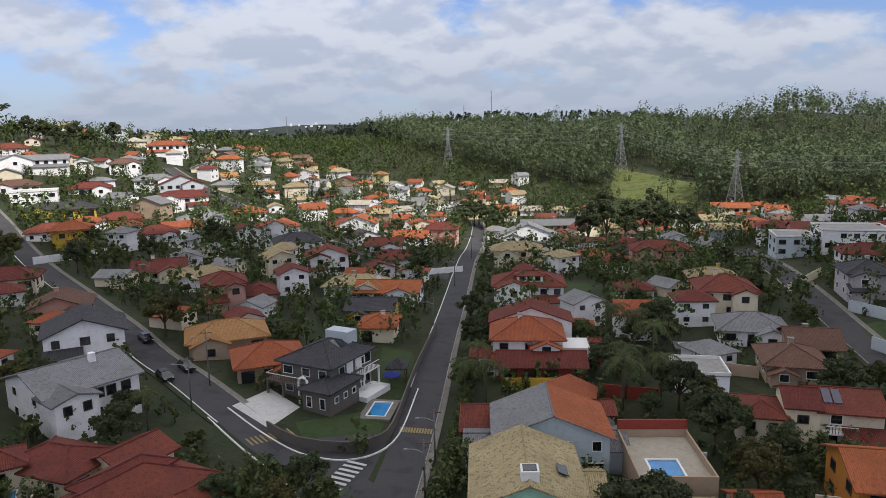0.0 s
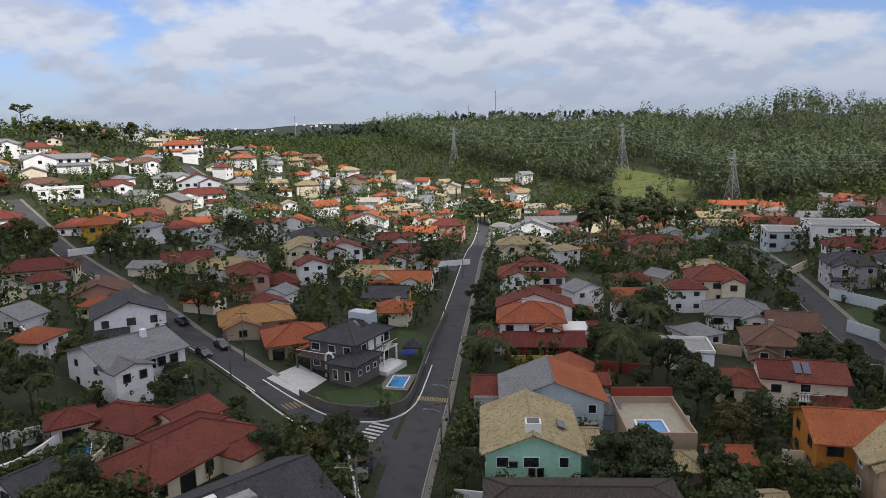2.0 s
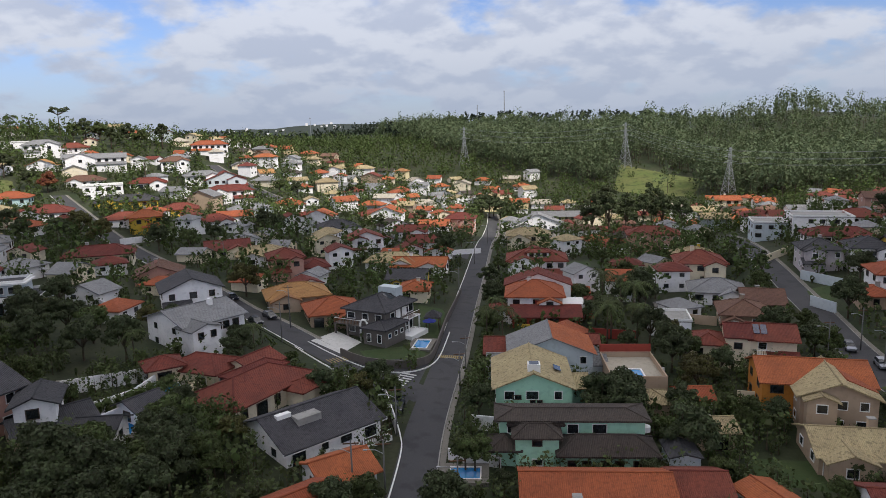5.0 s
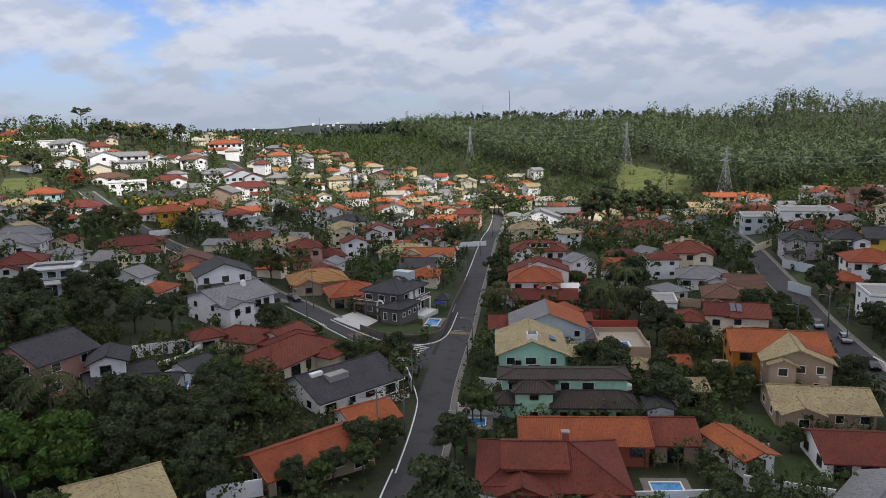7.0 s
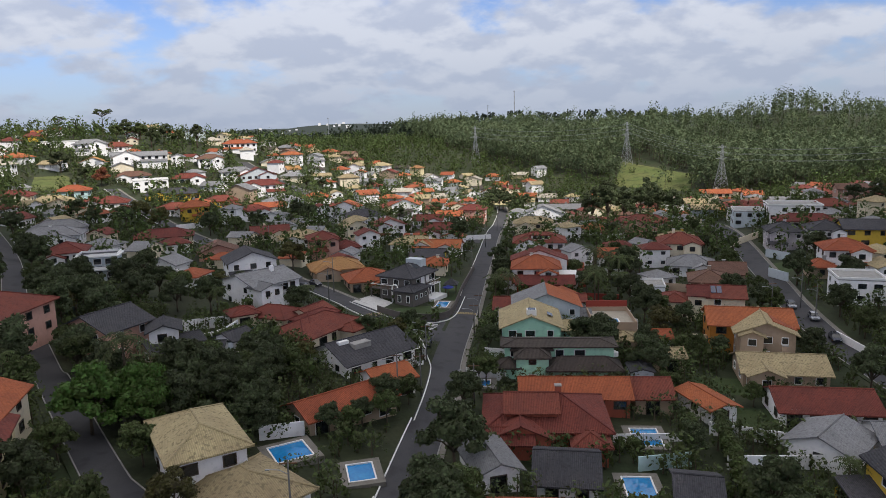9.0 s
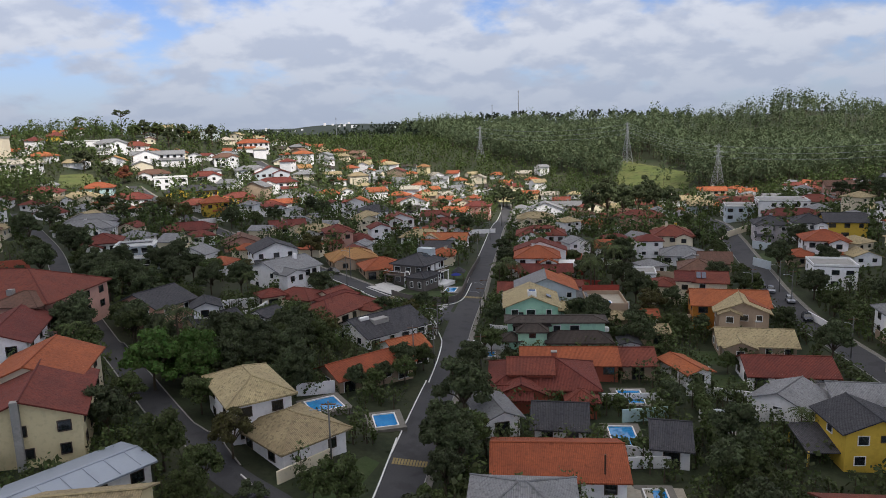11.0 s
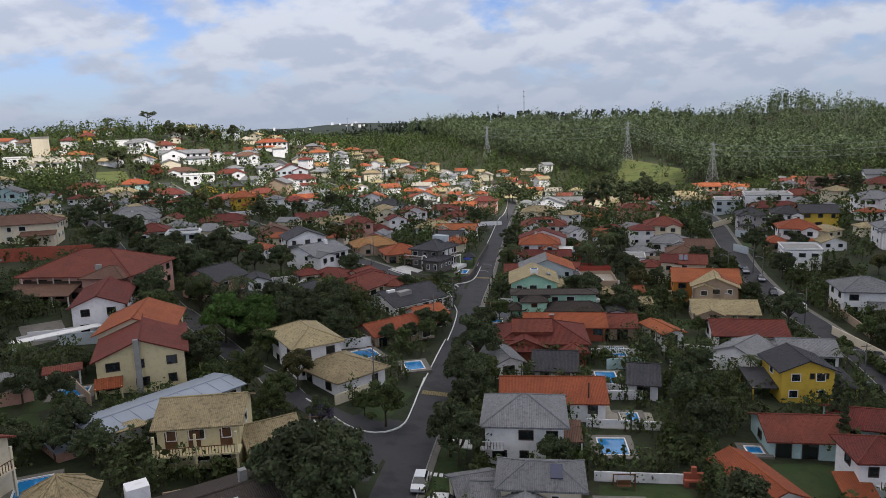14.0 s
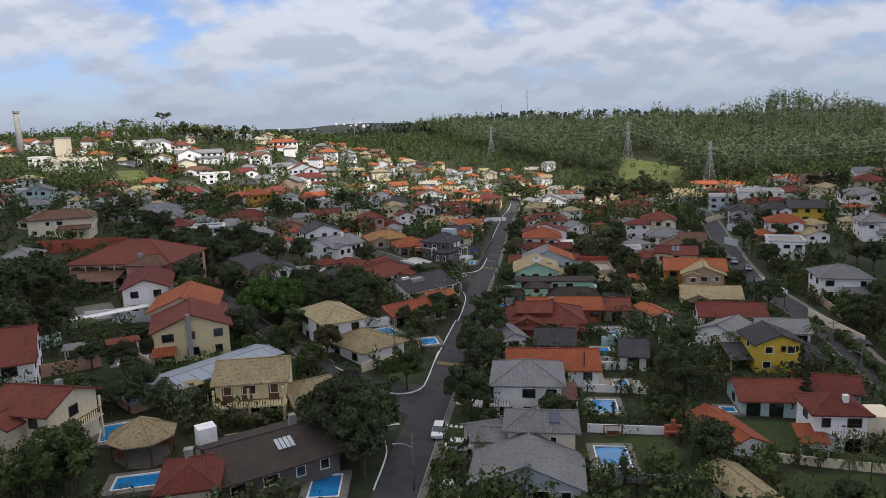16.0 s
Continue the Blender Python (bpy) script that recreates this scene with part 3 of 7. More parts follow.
def broadleaf(seed, h, spread, kind, n=30, per=112, size=0.19):
    rng = random.Random(seed)
    clumps, limbs = [], []
    zc = h * 0.5
    for i in range(n):
        a, q = i * 2.39996 + rng.uniform(-0.5, 0.5), math.sqrt((i + 0.5) / n) * rng.uniform(0.85, 1.08)
        px, py = math.cos(a) * spread * q * 0.78, math.sin(a) * spread * q * 0.78
        pz = zc + (h * 0.42) * math.sqrt(max(0.0, 1 - q * q)) * rng.uniform(0.55, 1.05) + rng.uniform(-0.2, 0.06) * h
        r = spread * rng.uniform(0.2, 0.36)
        clumps.append((px, py, pz, r))
        if i % 3 == 0:
            limbs.append(tube([(0, 0, h * 0.3), (px * 0.4, py * 0.4, h * 0.45), (px * 0.9, py * 0.9, pz)], [0.05 * h * 0.28, 0.09, 0.04], 5))
    v, f = merge(tube([(0, 0, -0.6), (0.05, 0.02, h * 0.2), (-0.05, 0.08, h * 0.42), (0, 0, h * 0.7)], [0.03 * h, 0.022 * h, 0.016 * h, 0.05], 7), *limbs)
    trunk = mesh_of("trunk", v, f, BARK, smooth=True)
    v, f = leaf_cloud(rng, clumps, per, size)
    return trunk, mesh_of("crown", v, f, LEAF[kind])


def conifer(seed, h, spread, kind):
    rng = random.Random(seed)
    clumps = []
    for i in range(24):
        q = i / 23
        a = i * 2.4
        r = spread * (1 - q) * 0.75
        clumps.append((math.cos(a) * r, math.sin(a) * r, h * (0.12 + 0.84 * q), spread * (0.42 * (1 - q) + 0.12)))
    trunk = mesh_of("trunk", *tube([(0, 0, -0.6), (0, 0, h * 0.9)], [0.02 * h, 0.03], 6), BARK)
    return trunk, mesh_of("crown", *leaf_cloud(rng, clumps, 70, 0.24), LEAF[kind])


def palm(seed, h, kind):
    rng = random.Random(seed)
    lean = rng.uniform(-0.3, 0.3)
    trunk = mesh_of("trunk", *tube([(0, 0, -0.6), (lean * 0.4, 0, h * 0.4), (lean, 0, h)], [0.2, 0.15, 0.13], 7), BARK, smooth=True)
    verts, faces = [], []
    for i in range(18):
        a = i * 2.39996
        up = rng.uniform(0.1, 1.0)
        length = rng.uniform(2.6, 3.5)
        mid = []
        for k in range(6):
            q = k / 5
            rr = length * q
            mid.append(Vector((lean + math.cos(a) * rr, math.sin(a) * rr, h + up * 1.5 * q * 1.6 - 2.6 * q * q * (1.2 - 0.3 * up))))
        side = Vector((-math.sin(a), math.cos(a), 0))
        for k in range(5):
            for s in (-1, 1):
                for e in range(2):
                    p = mid[k].lerp(mid[k + 1], e * 0.5)
                    q = mid[k].lerp(mid[k + 1], e * 0.5 + 0.4)
                    tip = q + side * s * 0.75 * (1 - 0.5 * k / 5) + Vector((0, 0, -0.35))
                    n = len(verts)
                    verts += [tuple(p), tuple(q), tuple(tip)]
                    faces.append((n, n + 1, n + 2))
    return trunk, mesh_of("crown", verts, faces, LEAF[kind])


def araucaria(seed, h, spread):
    rng = random.Random(seed)
    clumps, limbs = [], []
    for i in range(20):
        a = i * 2.4
        q = rng.uniform(0.45, 1.0)
        p = (math.cos(a) * spread * q, math.sin(a) * spread * q, h * rng.uniform(0.82, 0.97))
        clumps.append((*p, spread * 0.22))
        limbs.append(tube([(0, 0, h * 0.72), (p[0] * 0.6, p[1] * 0.6, h * 0.8), p], [0.12, 0.08, 0.04], 4))
    trunk = mesh_of("trunk", *merge(tube([(0, 0, -0.6), (0, 0, h * 0.9)], [0.35, 0.15], 7), *limbs), BARK)
    return trunk, mesh_of("crown", *leaf_cloud(rng, clumps, 45, 0.3, 0.5), LEAF["dark"])


TREES = {}
for i in range(4):
    TREES["dark", i] = broadleaf(10 + i, 7.5, 3.4, "dark")
    TREES["mid", i] = broadleaf(20 + i, 7.0, 3.1, "mid")
for i in range(2):
    TREES["light", i] = broadleaf(30 + i, 6.5, 3.6, "light")
    TREES["olive", i] = broadleaf(40 + i, 8.0, 3.6, "olive")
    TREES["palm", i] = palm(50 + i, 7.5, "mid")
    TREES["conifer", i] = conifer(60 + i, 10, 1.5, "dark")
    TREES["tall", i] = broadleaf(70 + i, 13, 3.4, "dark", 26, 90, 0.28)
    TREES["bush", i] = broadleaf(80 + i, 2.4, 1.5, "mid", 12, 60, 0.2)
for i in range(2):
    TREES["dark_far", i] = broadleaf(110 + i, 7.5, 3.4, "dark", 20, 60, 0.27)
    TREES["mid_far", i] = broadleaf(120 + i, 7.0, 3.1, "mid", 20, 60, 0.27)
TREES["purple", 0] = broadleaf(97, 6.0, 3.0, "purple", 20, 80)
TREES["rust", 0] = broadleaf(90, 6.5, 3.3, "rust")
TREES["araucaria", 0] = araucaria(95, 17, 5.0)
TREE_WORD = {"dark": ("dense dark green broadleaf tree", "tree"), "mid": ("leafy green garden tree", "tree"), "light": ("bright green spreading tree", "tree"),
             "olive": ("broad olive-brown garden tree", "tree"), "palm": ("palm with arching feathery fronds", "palm"), "conifer": ("slender dark green conifer", "tree"),
             "tall": ("tall dark pine with a narrow crown", "tree"), "bush": ("rounded green garden shrub", "shrub"), "purple": ("small garden tree in purple bloom", "tree"), "rust": ("round tree with rust-red leaves", "tree"),
             "araucaria": ("umbrella-shaped araucaria on a bare trunk", "tree")}
TREE_COUNT = [0]


def tree(kind, x, y, scale=1.0, wide=1.0):
    n = TREE_COUNT[0] = TREE_COUNT[0] + 1
    form = kind + "_far" if y > 235 and kind in ("dark", "mid") else kind
    variants = [k for k in TREES if k[0] == form]
    trunk, crown = TREES[variants[n % len(variants)]]
    label, cat = TREE_WORD[kind]
    ob = put("tree" if cat != "shrub" else "shrub", None, None, pose(x, y, ground(x, y), 0, 0, (n * 67) % 360) @ Matrix.Diagonal((scale * wide, scale * wide, scale, 1)), label, cat, cat + "s of the gardens")
    put("trunk", trunk, ob)
    put("crown", crown, ob)
    return ob


# ---- garden things ----
def pool(x, y, rot, w, d, cover=False):
    r = radians(rot)
    z = max(ground(x + sx * math.cos(r) * w / 2 - sy * math.sin(r) * d / 2, y + sx * math.sin(r) * w / 2 + sy * math.cos(r) * d / 2) for sx in (-1, 1) for sy in (-1, 1)) + 0.12
    top = put("swimming_pool", None, None, pose(x, y, z, 0, 0, rot), "swimming pool of bright blue water in a pale paved deck", "pool", "garden pools")
    put("deck", mesh_of("deck", *ring_vf(w + 0.36, d + 0.36, 0.9, -2.5, 0.04), PAVING), top)
    put("coping", mesh_of("coping", *ring_vf(w, d, 0.18, -2.4, 0.1), WHITE), top)
    v, f = box_vf(-w / 2, -d / 2, -1.5, w / 2, d / 2, -0.06)
    put("water", mesh_of("water", v, f, WATER), top)
    return top


def sheet(name, corners, lift, mat, n=6, **tags):
    """A patch of ground cover over four corners."""
    a, b, c, d = [Vector((*q, 0)) for q in corners]
    verts, faces = [], []
    for j in range(n + 1):
        for i in range(n + 1):
            p = a.lerp(b, i / n).lerp(d.lerp(c, i / n), j / n)
            edge = i in (0, n) or j in (0, n)
            verts.append((p.x, p.y, ground(p.x, p.y) + (lift if not edge else lift - 0.12)))
    for j in range(n):
        for i in range(n):
            k = j * (n + 1) + i
            faces.append((k, k + 1, k + n + 2, k + n + 1))
    return put(name, mesh_of(name, verts, faces, mat), **tags)


def yard_wall(pts, h=2.0, mat="w", t=0.2):
    verts, faces = [], []
    line = smooth_line(pts, 3.0) if len(pts) > 2 else [Vector((*pts[0], 0)).lerp(Vector((*pts[1], 0)), i / 8) for i in range(9)]
    for i, p in enumerate(line):
        d = (line[min(i + 1, len(line) - 1)] - line[max(i - 1, 0)]).normalized()
        s = Vector((d.y, -d.x, 0)) * t / 2
        z = ground(p.x, p.y)
        for q, zz in ((p - s, z - 0.8), (p + s, z - 0.8), (p + s, z + h), (p - s, z + h)):
            verts.append((q.x, q.y, zz))
    for i in range(len(line) - 1):
        for k in range(4):
            a, b = i * 4 + k, i * 4 + (k + 1) % 4
            faces.append((a, b, b + 4, a + 4))
    n = len(verts)
    faces += [(3, 2, 1, 0), (n - 4, n - 3, n - 2, n - 1)]
    return put("garden_wall", mesh_of("garden_wall", verts, faces, WALL[mat] if mat in WALL else CONCRETE), None, None, f"{WALL_WORD.get(mat, 'weathered grey')} rendered garden wall", "wall", "garden walls")


# ---- street furniture, cars, masts ----
def pole(x, y, h=8.0):
    z = ground(x, y)
    top = put("utility_pole", None, None, pose(x, y, z), "grey concrete utility pole with a street lamp arm", "pole", "street poles")
    put("shaft", mesh_of("shaft", *tube([(0, 0, -0.5), (0, 0, h)], [0.13, 0.085], 8), POLE, smooth=True), top)
    put("crossarm", shared("crossarm", lambda: mesh_of("crossarm", *box_vf(-0.9, -0.06, -0.06, 0.9, 0.06, 0.06), WOOD)), top, pose(0, 0.15, h - 0.5))
    put("lamp_arm", shared("lamp_arm", lambda: mesh_of("lamp_arm", *tube([(0, 0, 0), (-0.9, 0, 0.5), (-1.9, 0, 0.6)], [0.05, 0.05, 0.04], 5), STEEL)), top, pose(0, 0, h - 1.6))
    put("lamp_head", shared("lamp_head", lambda: mesh_of("lamp_head", *box_vf(-2.3, -0.1, 0.52, -1.85, 0.1, 0.63), STEEL)), top, pose(0, 0, h - 1.6))
    return top


CAR_PAINT = {"white": material("white_car_paint", (0.7, 0.71, 0.72), 0.25, 0.04, 1, 6, 0.0, spec=0.6), "silver": material("silver_car_paint", (0.35, 0.36, 0.38), 0.25, 0.05, 1, 6, 0.0, metal=0.5, spec=0.6),
             "dark": material("dark_car_paint", (0.02, 0.022, 0.03), 0.22, 0.1, 1, 6, 0.0, spec=0.6)}
TYRE = material("tyre_rubber", (0.015, 0.015, 0.015), 0.8, 0.2, 4, 20, 0.0)
LAMP_GLASS = material("lamp_glass", (0.5, 0.5, 0.5), 0.1, 0.1, 4, 20, 0.0, spec=0.7)


def car_body():
    prof = [(-2.05, 0.35), (-2.1, 0.75), (-1.3, 0.92), (1.85, 0.95), (2.1, 0.75), (2.08, 0.35)]
    v, f = [], []
    for s, k in ((-0.82, 0), (0.82, 1)):
        v += [(s, a, b) for a, b in prof]
    n = len(prof)
    f = [tuple(range(n)), tuple(reversed(range(n, 2 * n)))] + [(i, (i + 1) % n, n + (i + 1) % n, n + i)[::-1] for i in range(n)]
    return v, f


def car(x, y, rot, paint):
    """Front towards -y before it is turned."""
    top = put("car", None, None, pose(x, y, ground(x, y) + 0.09, 0, 0, rot), f"parked {paint} hatchback car on the street", "car", "parked cars")
    put("body", shared(("car_body", paint), lambda: mesh_of("body", *car_body(), CAR_PAINT[paint])), top)

    def cabin():
        v = [(-0.78, -1.15, 0.93), (0.78, -1.15, 0.93), (0.78, 1.75, 0.95), (-0.78, 1.75, 0.95), (-0.62, -0.45, 1.42), (0.62, -0.45, 1.42), (0.62, 1.25, 1.45), (-0.62, 1.25, 1.45)]
        return mesh_of("cabin_glass", v, BOX_F, GLASS)
    put("cabin_glass", shared("cabin", cabin), top)
    put("roof_panel", shared(("car_roof", paint), lambda: mesh_of("roof_panel", *box_vf(-0.64, -0.48, 1.4, 0.64, 1.3, 1.48), CAR_PAINT[paint])), top)
    for sx in (-0.8, 0.8):
        for sy in (-1.3, 1.25):
            put("wheel", shared("wheel", lambda: mesh_of("wheel", *tube([(-0.1, 0, 0), (0.1, 0, 0)], [0.31, 0.31], 12), TYRE)), top, pose(sx, sy, 0.31))
    for sx in (-0.6, 0.6):
        put("headlight", shared("headlight", lambda: mesh_of("headlight", *box_vf(-0.17, -0.05, -0.07, 0.17, 0.02, 0.07), LAMP_GLASS)), top, pose(sx, -2.08, 0.68))
    return top


def pylon(x, y, base, h, rot=20):
    """Lattice tower with three pairs of arms."""
    top = put("power_pylon", None, None, pose(x, y, base, 0, 0, rot), "grey steel lattice power pylon with three arms", "pylon", "power pylons")
    t = 0.1

    def half(z):
        q = z / h
        return 2.9 * (1 - q / 0.62) + 0.75 * (q / 0.62) if q < 0.62 else 0.75 - 0.45 * (q - 0.62) / 0.38
    for sx, sy in ((-1, -1), (1, -1), (1, 1), (-1, 1)):
        put("leg", mesh_of("leg", *tube([(sx * half(0), sy * half(0), -1), (sx * half(h * 0.62), sy * half(h * 0.62), h * 0.62), (sx * 0.3, sy * 0.3, h)], [t * 1.3, t, t * 0.8], 4), STEEL), top)
    zs = [h * q for q in (0, 0.13, 0.25, 0.36, 0.46, 0.55, 0.62, 0.69, 0.76, 0.83, 0.9, 1.0)]
    pieces = []
    for face in range(4):
        turn = pose(0, 0, 0, 0, 0, 90 * face)
        for a, b in zip(zs, zs[1:]):
            for s in (-1, 1):
                p, q = turn @ Vector((s * half(a), -half(a), a)), turn @ Vector((-s * half(b), -half(b), b))
                pieces.append(tube([p, q], [t * 0.6, t * 0.6], 4))
            pieces.append(tube([turn @ Vector((-half(b), -half(b), b)), turn @ Vector((half(b), -half(b), b))], [t * 0.6, t * 0.6], 4))
    tagged(put("bracing", mesh_of("bracing", *merge(*pieces), STEEL), top), kind="stuff")
    for q, ln in ((0.7, 4.2), (0.82, 3.6), (0.94, 3.0)):
        z = h * q
        for s in (-1, 1):
            put("arm", mesh_of("arm", *merge(tube([(0, -0.3, z), (s * ln, 0, z)], [t, t * 0.6], 4), tube([(0, 0.3, z), (s * ln, 0, z)], [t, t * 0.6], 4), tube([(0, 0, z + 1.1), (s * ln, 0, z)], [t, t * 0.6], 4)), STEEL), top)
    return top


def cable(a, b, sag):
    pts = []
    for i in range(13):
        q = i / 12
        p = Vector(a).lerp(Vector(b), q)
        pts.append((p.x, p.y, p.z - sag * 4 * q * (1 - q)))
    put("power_cable", mesh_of("power_cable", *tube(pts, [0.045] * 13, 4), STEEL), None, None, "thin sagging overhead power cable between pylons", "cable", "power cables")


def mast(x, y, base, h, r=0.5):
    top = put("radio_mast", None, None, pose(x, y, base), "slim red and white radio mast on the far ridge", "mast")
    put("shaft", mesh_of("shaft", *tube([(0, 0, -2), (0, 0, h)], [r, r * 0.6], 6), STEEL), top)
    for q in (0.5, 0.75, 0.95):
        put("platform", mesh_of("platform", *tube([(0, 0, h * q), (0, 0, h * q + 0.6)], [r * 1.8, r * 1.8], 8), STEEL), top)


# ---- woods, far houses and garden planting ----
FOOT = []          # round footprints that planting keeps clear of


def blocked(x, y, extra):
    for fx, fy, fr in FOOT:
        if abs(x - fx) < fr + extra and abs(y - fy) < fr + extra and math.hypot(x - fx, y - fy) < fr + extra:
            return True
    for line, half in LINES.values():
        for p in line:
            if abs(x - p.x) < half + extra + 2 and (x - p.x) ** 2 + (y - p.y) ** 2 < (half + extra + 2) ** 2:
                return True
    return False


def wood_edge(x):
    """How far north the wood begins at x."""
    if x < 85:
        return 570 + (85 - x) * 3.0
    if x < 135:
        return 500 + (135 - x) * 1.4
    if x < 205:
        return 500 - (x - 135) * 1.2
    return max(325, 414 - (x - 205) * 0.55)


def in_wood(x, y):
    if y < wood_edge(x):
        return False
    # the meadow below the pylons
    if min(math.hypot(x - 170, y - 500), math.hypot(x - 76.6, y - 562)) < 9:
        return False
    return ((x - 180) / 25) ** 2 + ((y - 478) / 33) ** 2 > 1 + 0.9 * noise.noise((x / 14, y / 14, 9.0))


def wood_mesh(seed, places, hmin, hmax, per, size, low):
    """Many slim tall trees in one mesh: leaf clusters round a few clumps each, and a trunk."""
    rs = np.random.RandomState(seed)
    templates = []
    for _ in range(9):
        pts, nrm, big = [], [], []
        k = rs.randint(5, 8)
        for i in range(k):
            a, q = rs.uniform(0, 6.28), rs.uniform(0, 0.7)
            c = np.array([math.cos(a) * q, math.sin(a) * q, low + (0.9 - low) * (i / (k - 1)) * (1.05 - 0.4 * q)])
            m = per // k
            d = rs.normal(size=(m, 3))
            d /= np.linalg.norm(d, axis=1)[:, None]
            d[:, 2] = np.where(d[:, 2] < -0.4, -d[:, 2], d[:, 2])
            # a closed inner shell of broad patches and a ragged outer skin of small ones
            inner = rs.uniform(size=(m, 1)) < 0.4
            pts.append(c + d * np.array([0.5, 0.5, 0.17 if low > 0.4 else 0.3]) * np.where(inner, 0.72, rs.uniform(0.8, 1.15, size=(m, 1))))
            nrm.append(d + rs.normal(scale=0.2, size=(m, 3)) * np.where(inner, 0.25, 1.0))
            big.append(np.where(inner, 1.45, 0.8))
        templates.append((np.concatenate(pts), np.concatenate(nrm), np.concatenate(big)))
    allv = []
    trunks_v = []
    for x, y in places:
        p, n, large = templates[rs.randint(len(templates))]
        h = rs.uniform(hmin, hmax) * (0.85 + 0.45 * noise.noise((x / 22, y / 22, 0.5)))
        spread = h * (rs.uniform(0.21, 0.32) if low > 0.4 else rs.uniform(0.42, 0.62))
        z = ground(x, y)
        c, s = math.cos(rs.uniform(0, 6.28)), math.sin(rs.uniform(0, 6.28))
        q = p.copy()
        q[:, 0], q[:, 1] = (p[:, 0] * c - p[:, 1] * s) * spread, (p[:, 0] * s + p[:, 1] * c) * spread
        q[:, 2] = p[:, 2] * h
        q += np.array([x, y, z])
        nn = n / np.linalg.norm(n, axis=1)[:, None]
        a = np.cross(nn, rs.normal(size=nn.shape))
        a /= np.linalg.norm(a, axis=1)[:, None] + 1e-9
        b = np.cross(nn, a)
        sz = size * large * rs.uniform(0.6, 1.3, size=(len(q), 1)) * (h / hmax) ** 0.5
        allv.append(np.stack([q - a * sz, q - b * sz * 0.7, q + a * sz, q + b * sz * 0.8], 1).reshape(-1, 3))
        w = 0.16
        trunks_v.append(np.array([(x - w, y, z - 1), (x + w, y - w, z - 1), (x, y + w, z - 1), (x, y, z + h * 0.85)]))
    v = np.concatenate(allv)
    nq = len(v) // 4
    return v, nq, np.concatenate(trunks_v), len(trunks_v)


def big_mesh(name, verts, count, side, mat):
    me = bpy.data.meshes.new(name)
    me.vertices.add(len(verts))
    me.vertices.foreach_set("co", verts.astype(np.float32).ravel())
    me.loops.add(count * side)
    me.loops.foreach_set("vertex_index", np.arange(count * side, dtype=np.int32))
    me.polygons.add(count)
    me.polygons.foreach_set("loop_start", np.arange(0, count * side, side, dtype=np.int32))
    me.update(calc_edges=True)
    me.materials.append(mat)
    return me


def wood(name, label, places, seed, hmin, hmax, per, size, leaf, low=0.5, category="wood"):
    v, nq, tv, nt = wood_mesh(seed, places, hmin, hmax, per, size, low)
    top = put(name, None, None, None, label, category, kind="stuff")
    tagged(put("foliage", big_mesh("foliage", v, nq, 4, leaf), top), kind="stuff")
    idx = np.array([(0, 1, 3), (1, 2, 3), (2, 0, 3)])
    t = tv.reshape(-1, 4, 3)[:, idx].reshape(-1, 3)
    tagged(put("trunks", big_mesh("trunks", t, nt * 3, 3, BARK), top), kind="stuff")


def plant_woods():
    rng = random.Random(5)
    places = []
    for _ in range(60000):
        x, y = rng.uniform(-20, 500), rng.uniform(320, 790)
        if not in_wood(x, y) or y - wood_edge(x) > 340 or blocked(x, y, 3):
            continue
        front = y - wood_edge(x)
        if rng.random() < (0.5 if front < 40 else 0.34 if front < 220 else 0.14):
            places.append((x, y))
    places = places[:4800]
    wood("wood", "dense eucalyptus wood covering the hillside", places, 3, 11, 20, 110, 0.66, LEAF["wood"], 0.34)
    places = []
    for _ in range(4000):
        x, y = rng.uniform(-700, 600) * rng.uniform(0.5, 1), rng.uniform(650, 2000)
        if in_wood(x, y) and y < 800 or noise.noise((x / 160, y / 160, 4.4)) < -0.2:
            continue
        places.append((x, y))
    wood("far_wood", "distant dark woods on rolling hills", places, 4, 8, 14, 30, 1.3, LEAF["far"])


def far_town():
    """Closely built streets on the slopes behind."""
    rng = random.Random(11)
    r = radians(-14)
    n = 0
    for j in range(0, 36):
        for i in range(-18, 16):
            u, v = i * 16.2 + (j % 2) * 6 + rng.uniform(-3, 3), j * 17.5 + rng.uniform(-3, 3)
            x, y = 30 + u * math.cos(r) - v * math.sin(r), 335 + u * math.sin(r) + v * math.cos(r)
            if y < 335 or y > 900 or x < -230 or x > 205 or in_wood(x, y) or y > wood_edge(x) - 12:
                continue
            if ((x - 172) / 52) ** 2 + ((y - 474) / 48) ** 2 < 1 or blocked(x, y, 5.5):
                continue
            if ((x + 138) / 26) ** 2 + ((y - 373) / 12) ** 2 < 1 or rng.random() < 0.1 + 0.35 * (y > 560) + 0.62 * (x < -60 and y > 415) or n >= 128:
                continue
            rc = rng.choice("OOOOORRTSSWWGGGBBK")
            wc = rng.choice("wwwwwwwwccccbun")
            house(x, y, rng.choice((-14, -12, -20, 15, 25, 76)), rng.uniform(7, 12.5), rng.uniform(7, 9), rng.choice((1, 1, 1, 2)), rng.choice(("hip", "gx", "gx", "gy")), rc, wc, far=True)
            FOOT.append((x, y, 5.6))
            n += 1
    # a few more beyond the street on the far side of the valley
    for _ in range(160):
        x, y = rng.uniform(150, 275), rng.uniform(160, 345)
        if blocked(x, y, 7.5) or n >= 146:
            continue
        house(x, y, -20, rng.uniform(8, 11), rng.uniform(8, 9), rng.choice((1, 2)), rng.choice(("hip", "gx")), rng.choice("RROGBD"), rng.choice("wwcbp"), far=True)
        FOOT.append((x, y, 6.5))
        n += 1


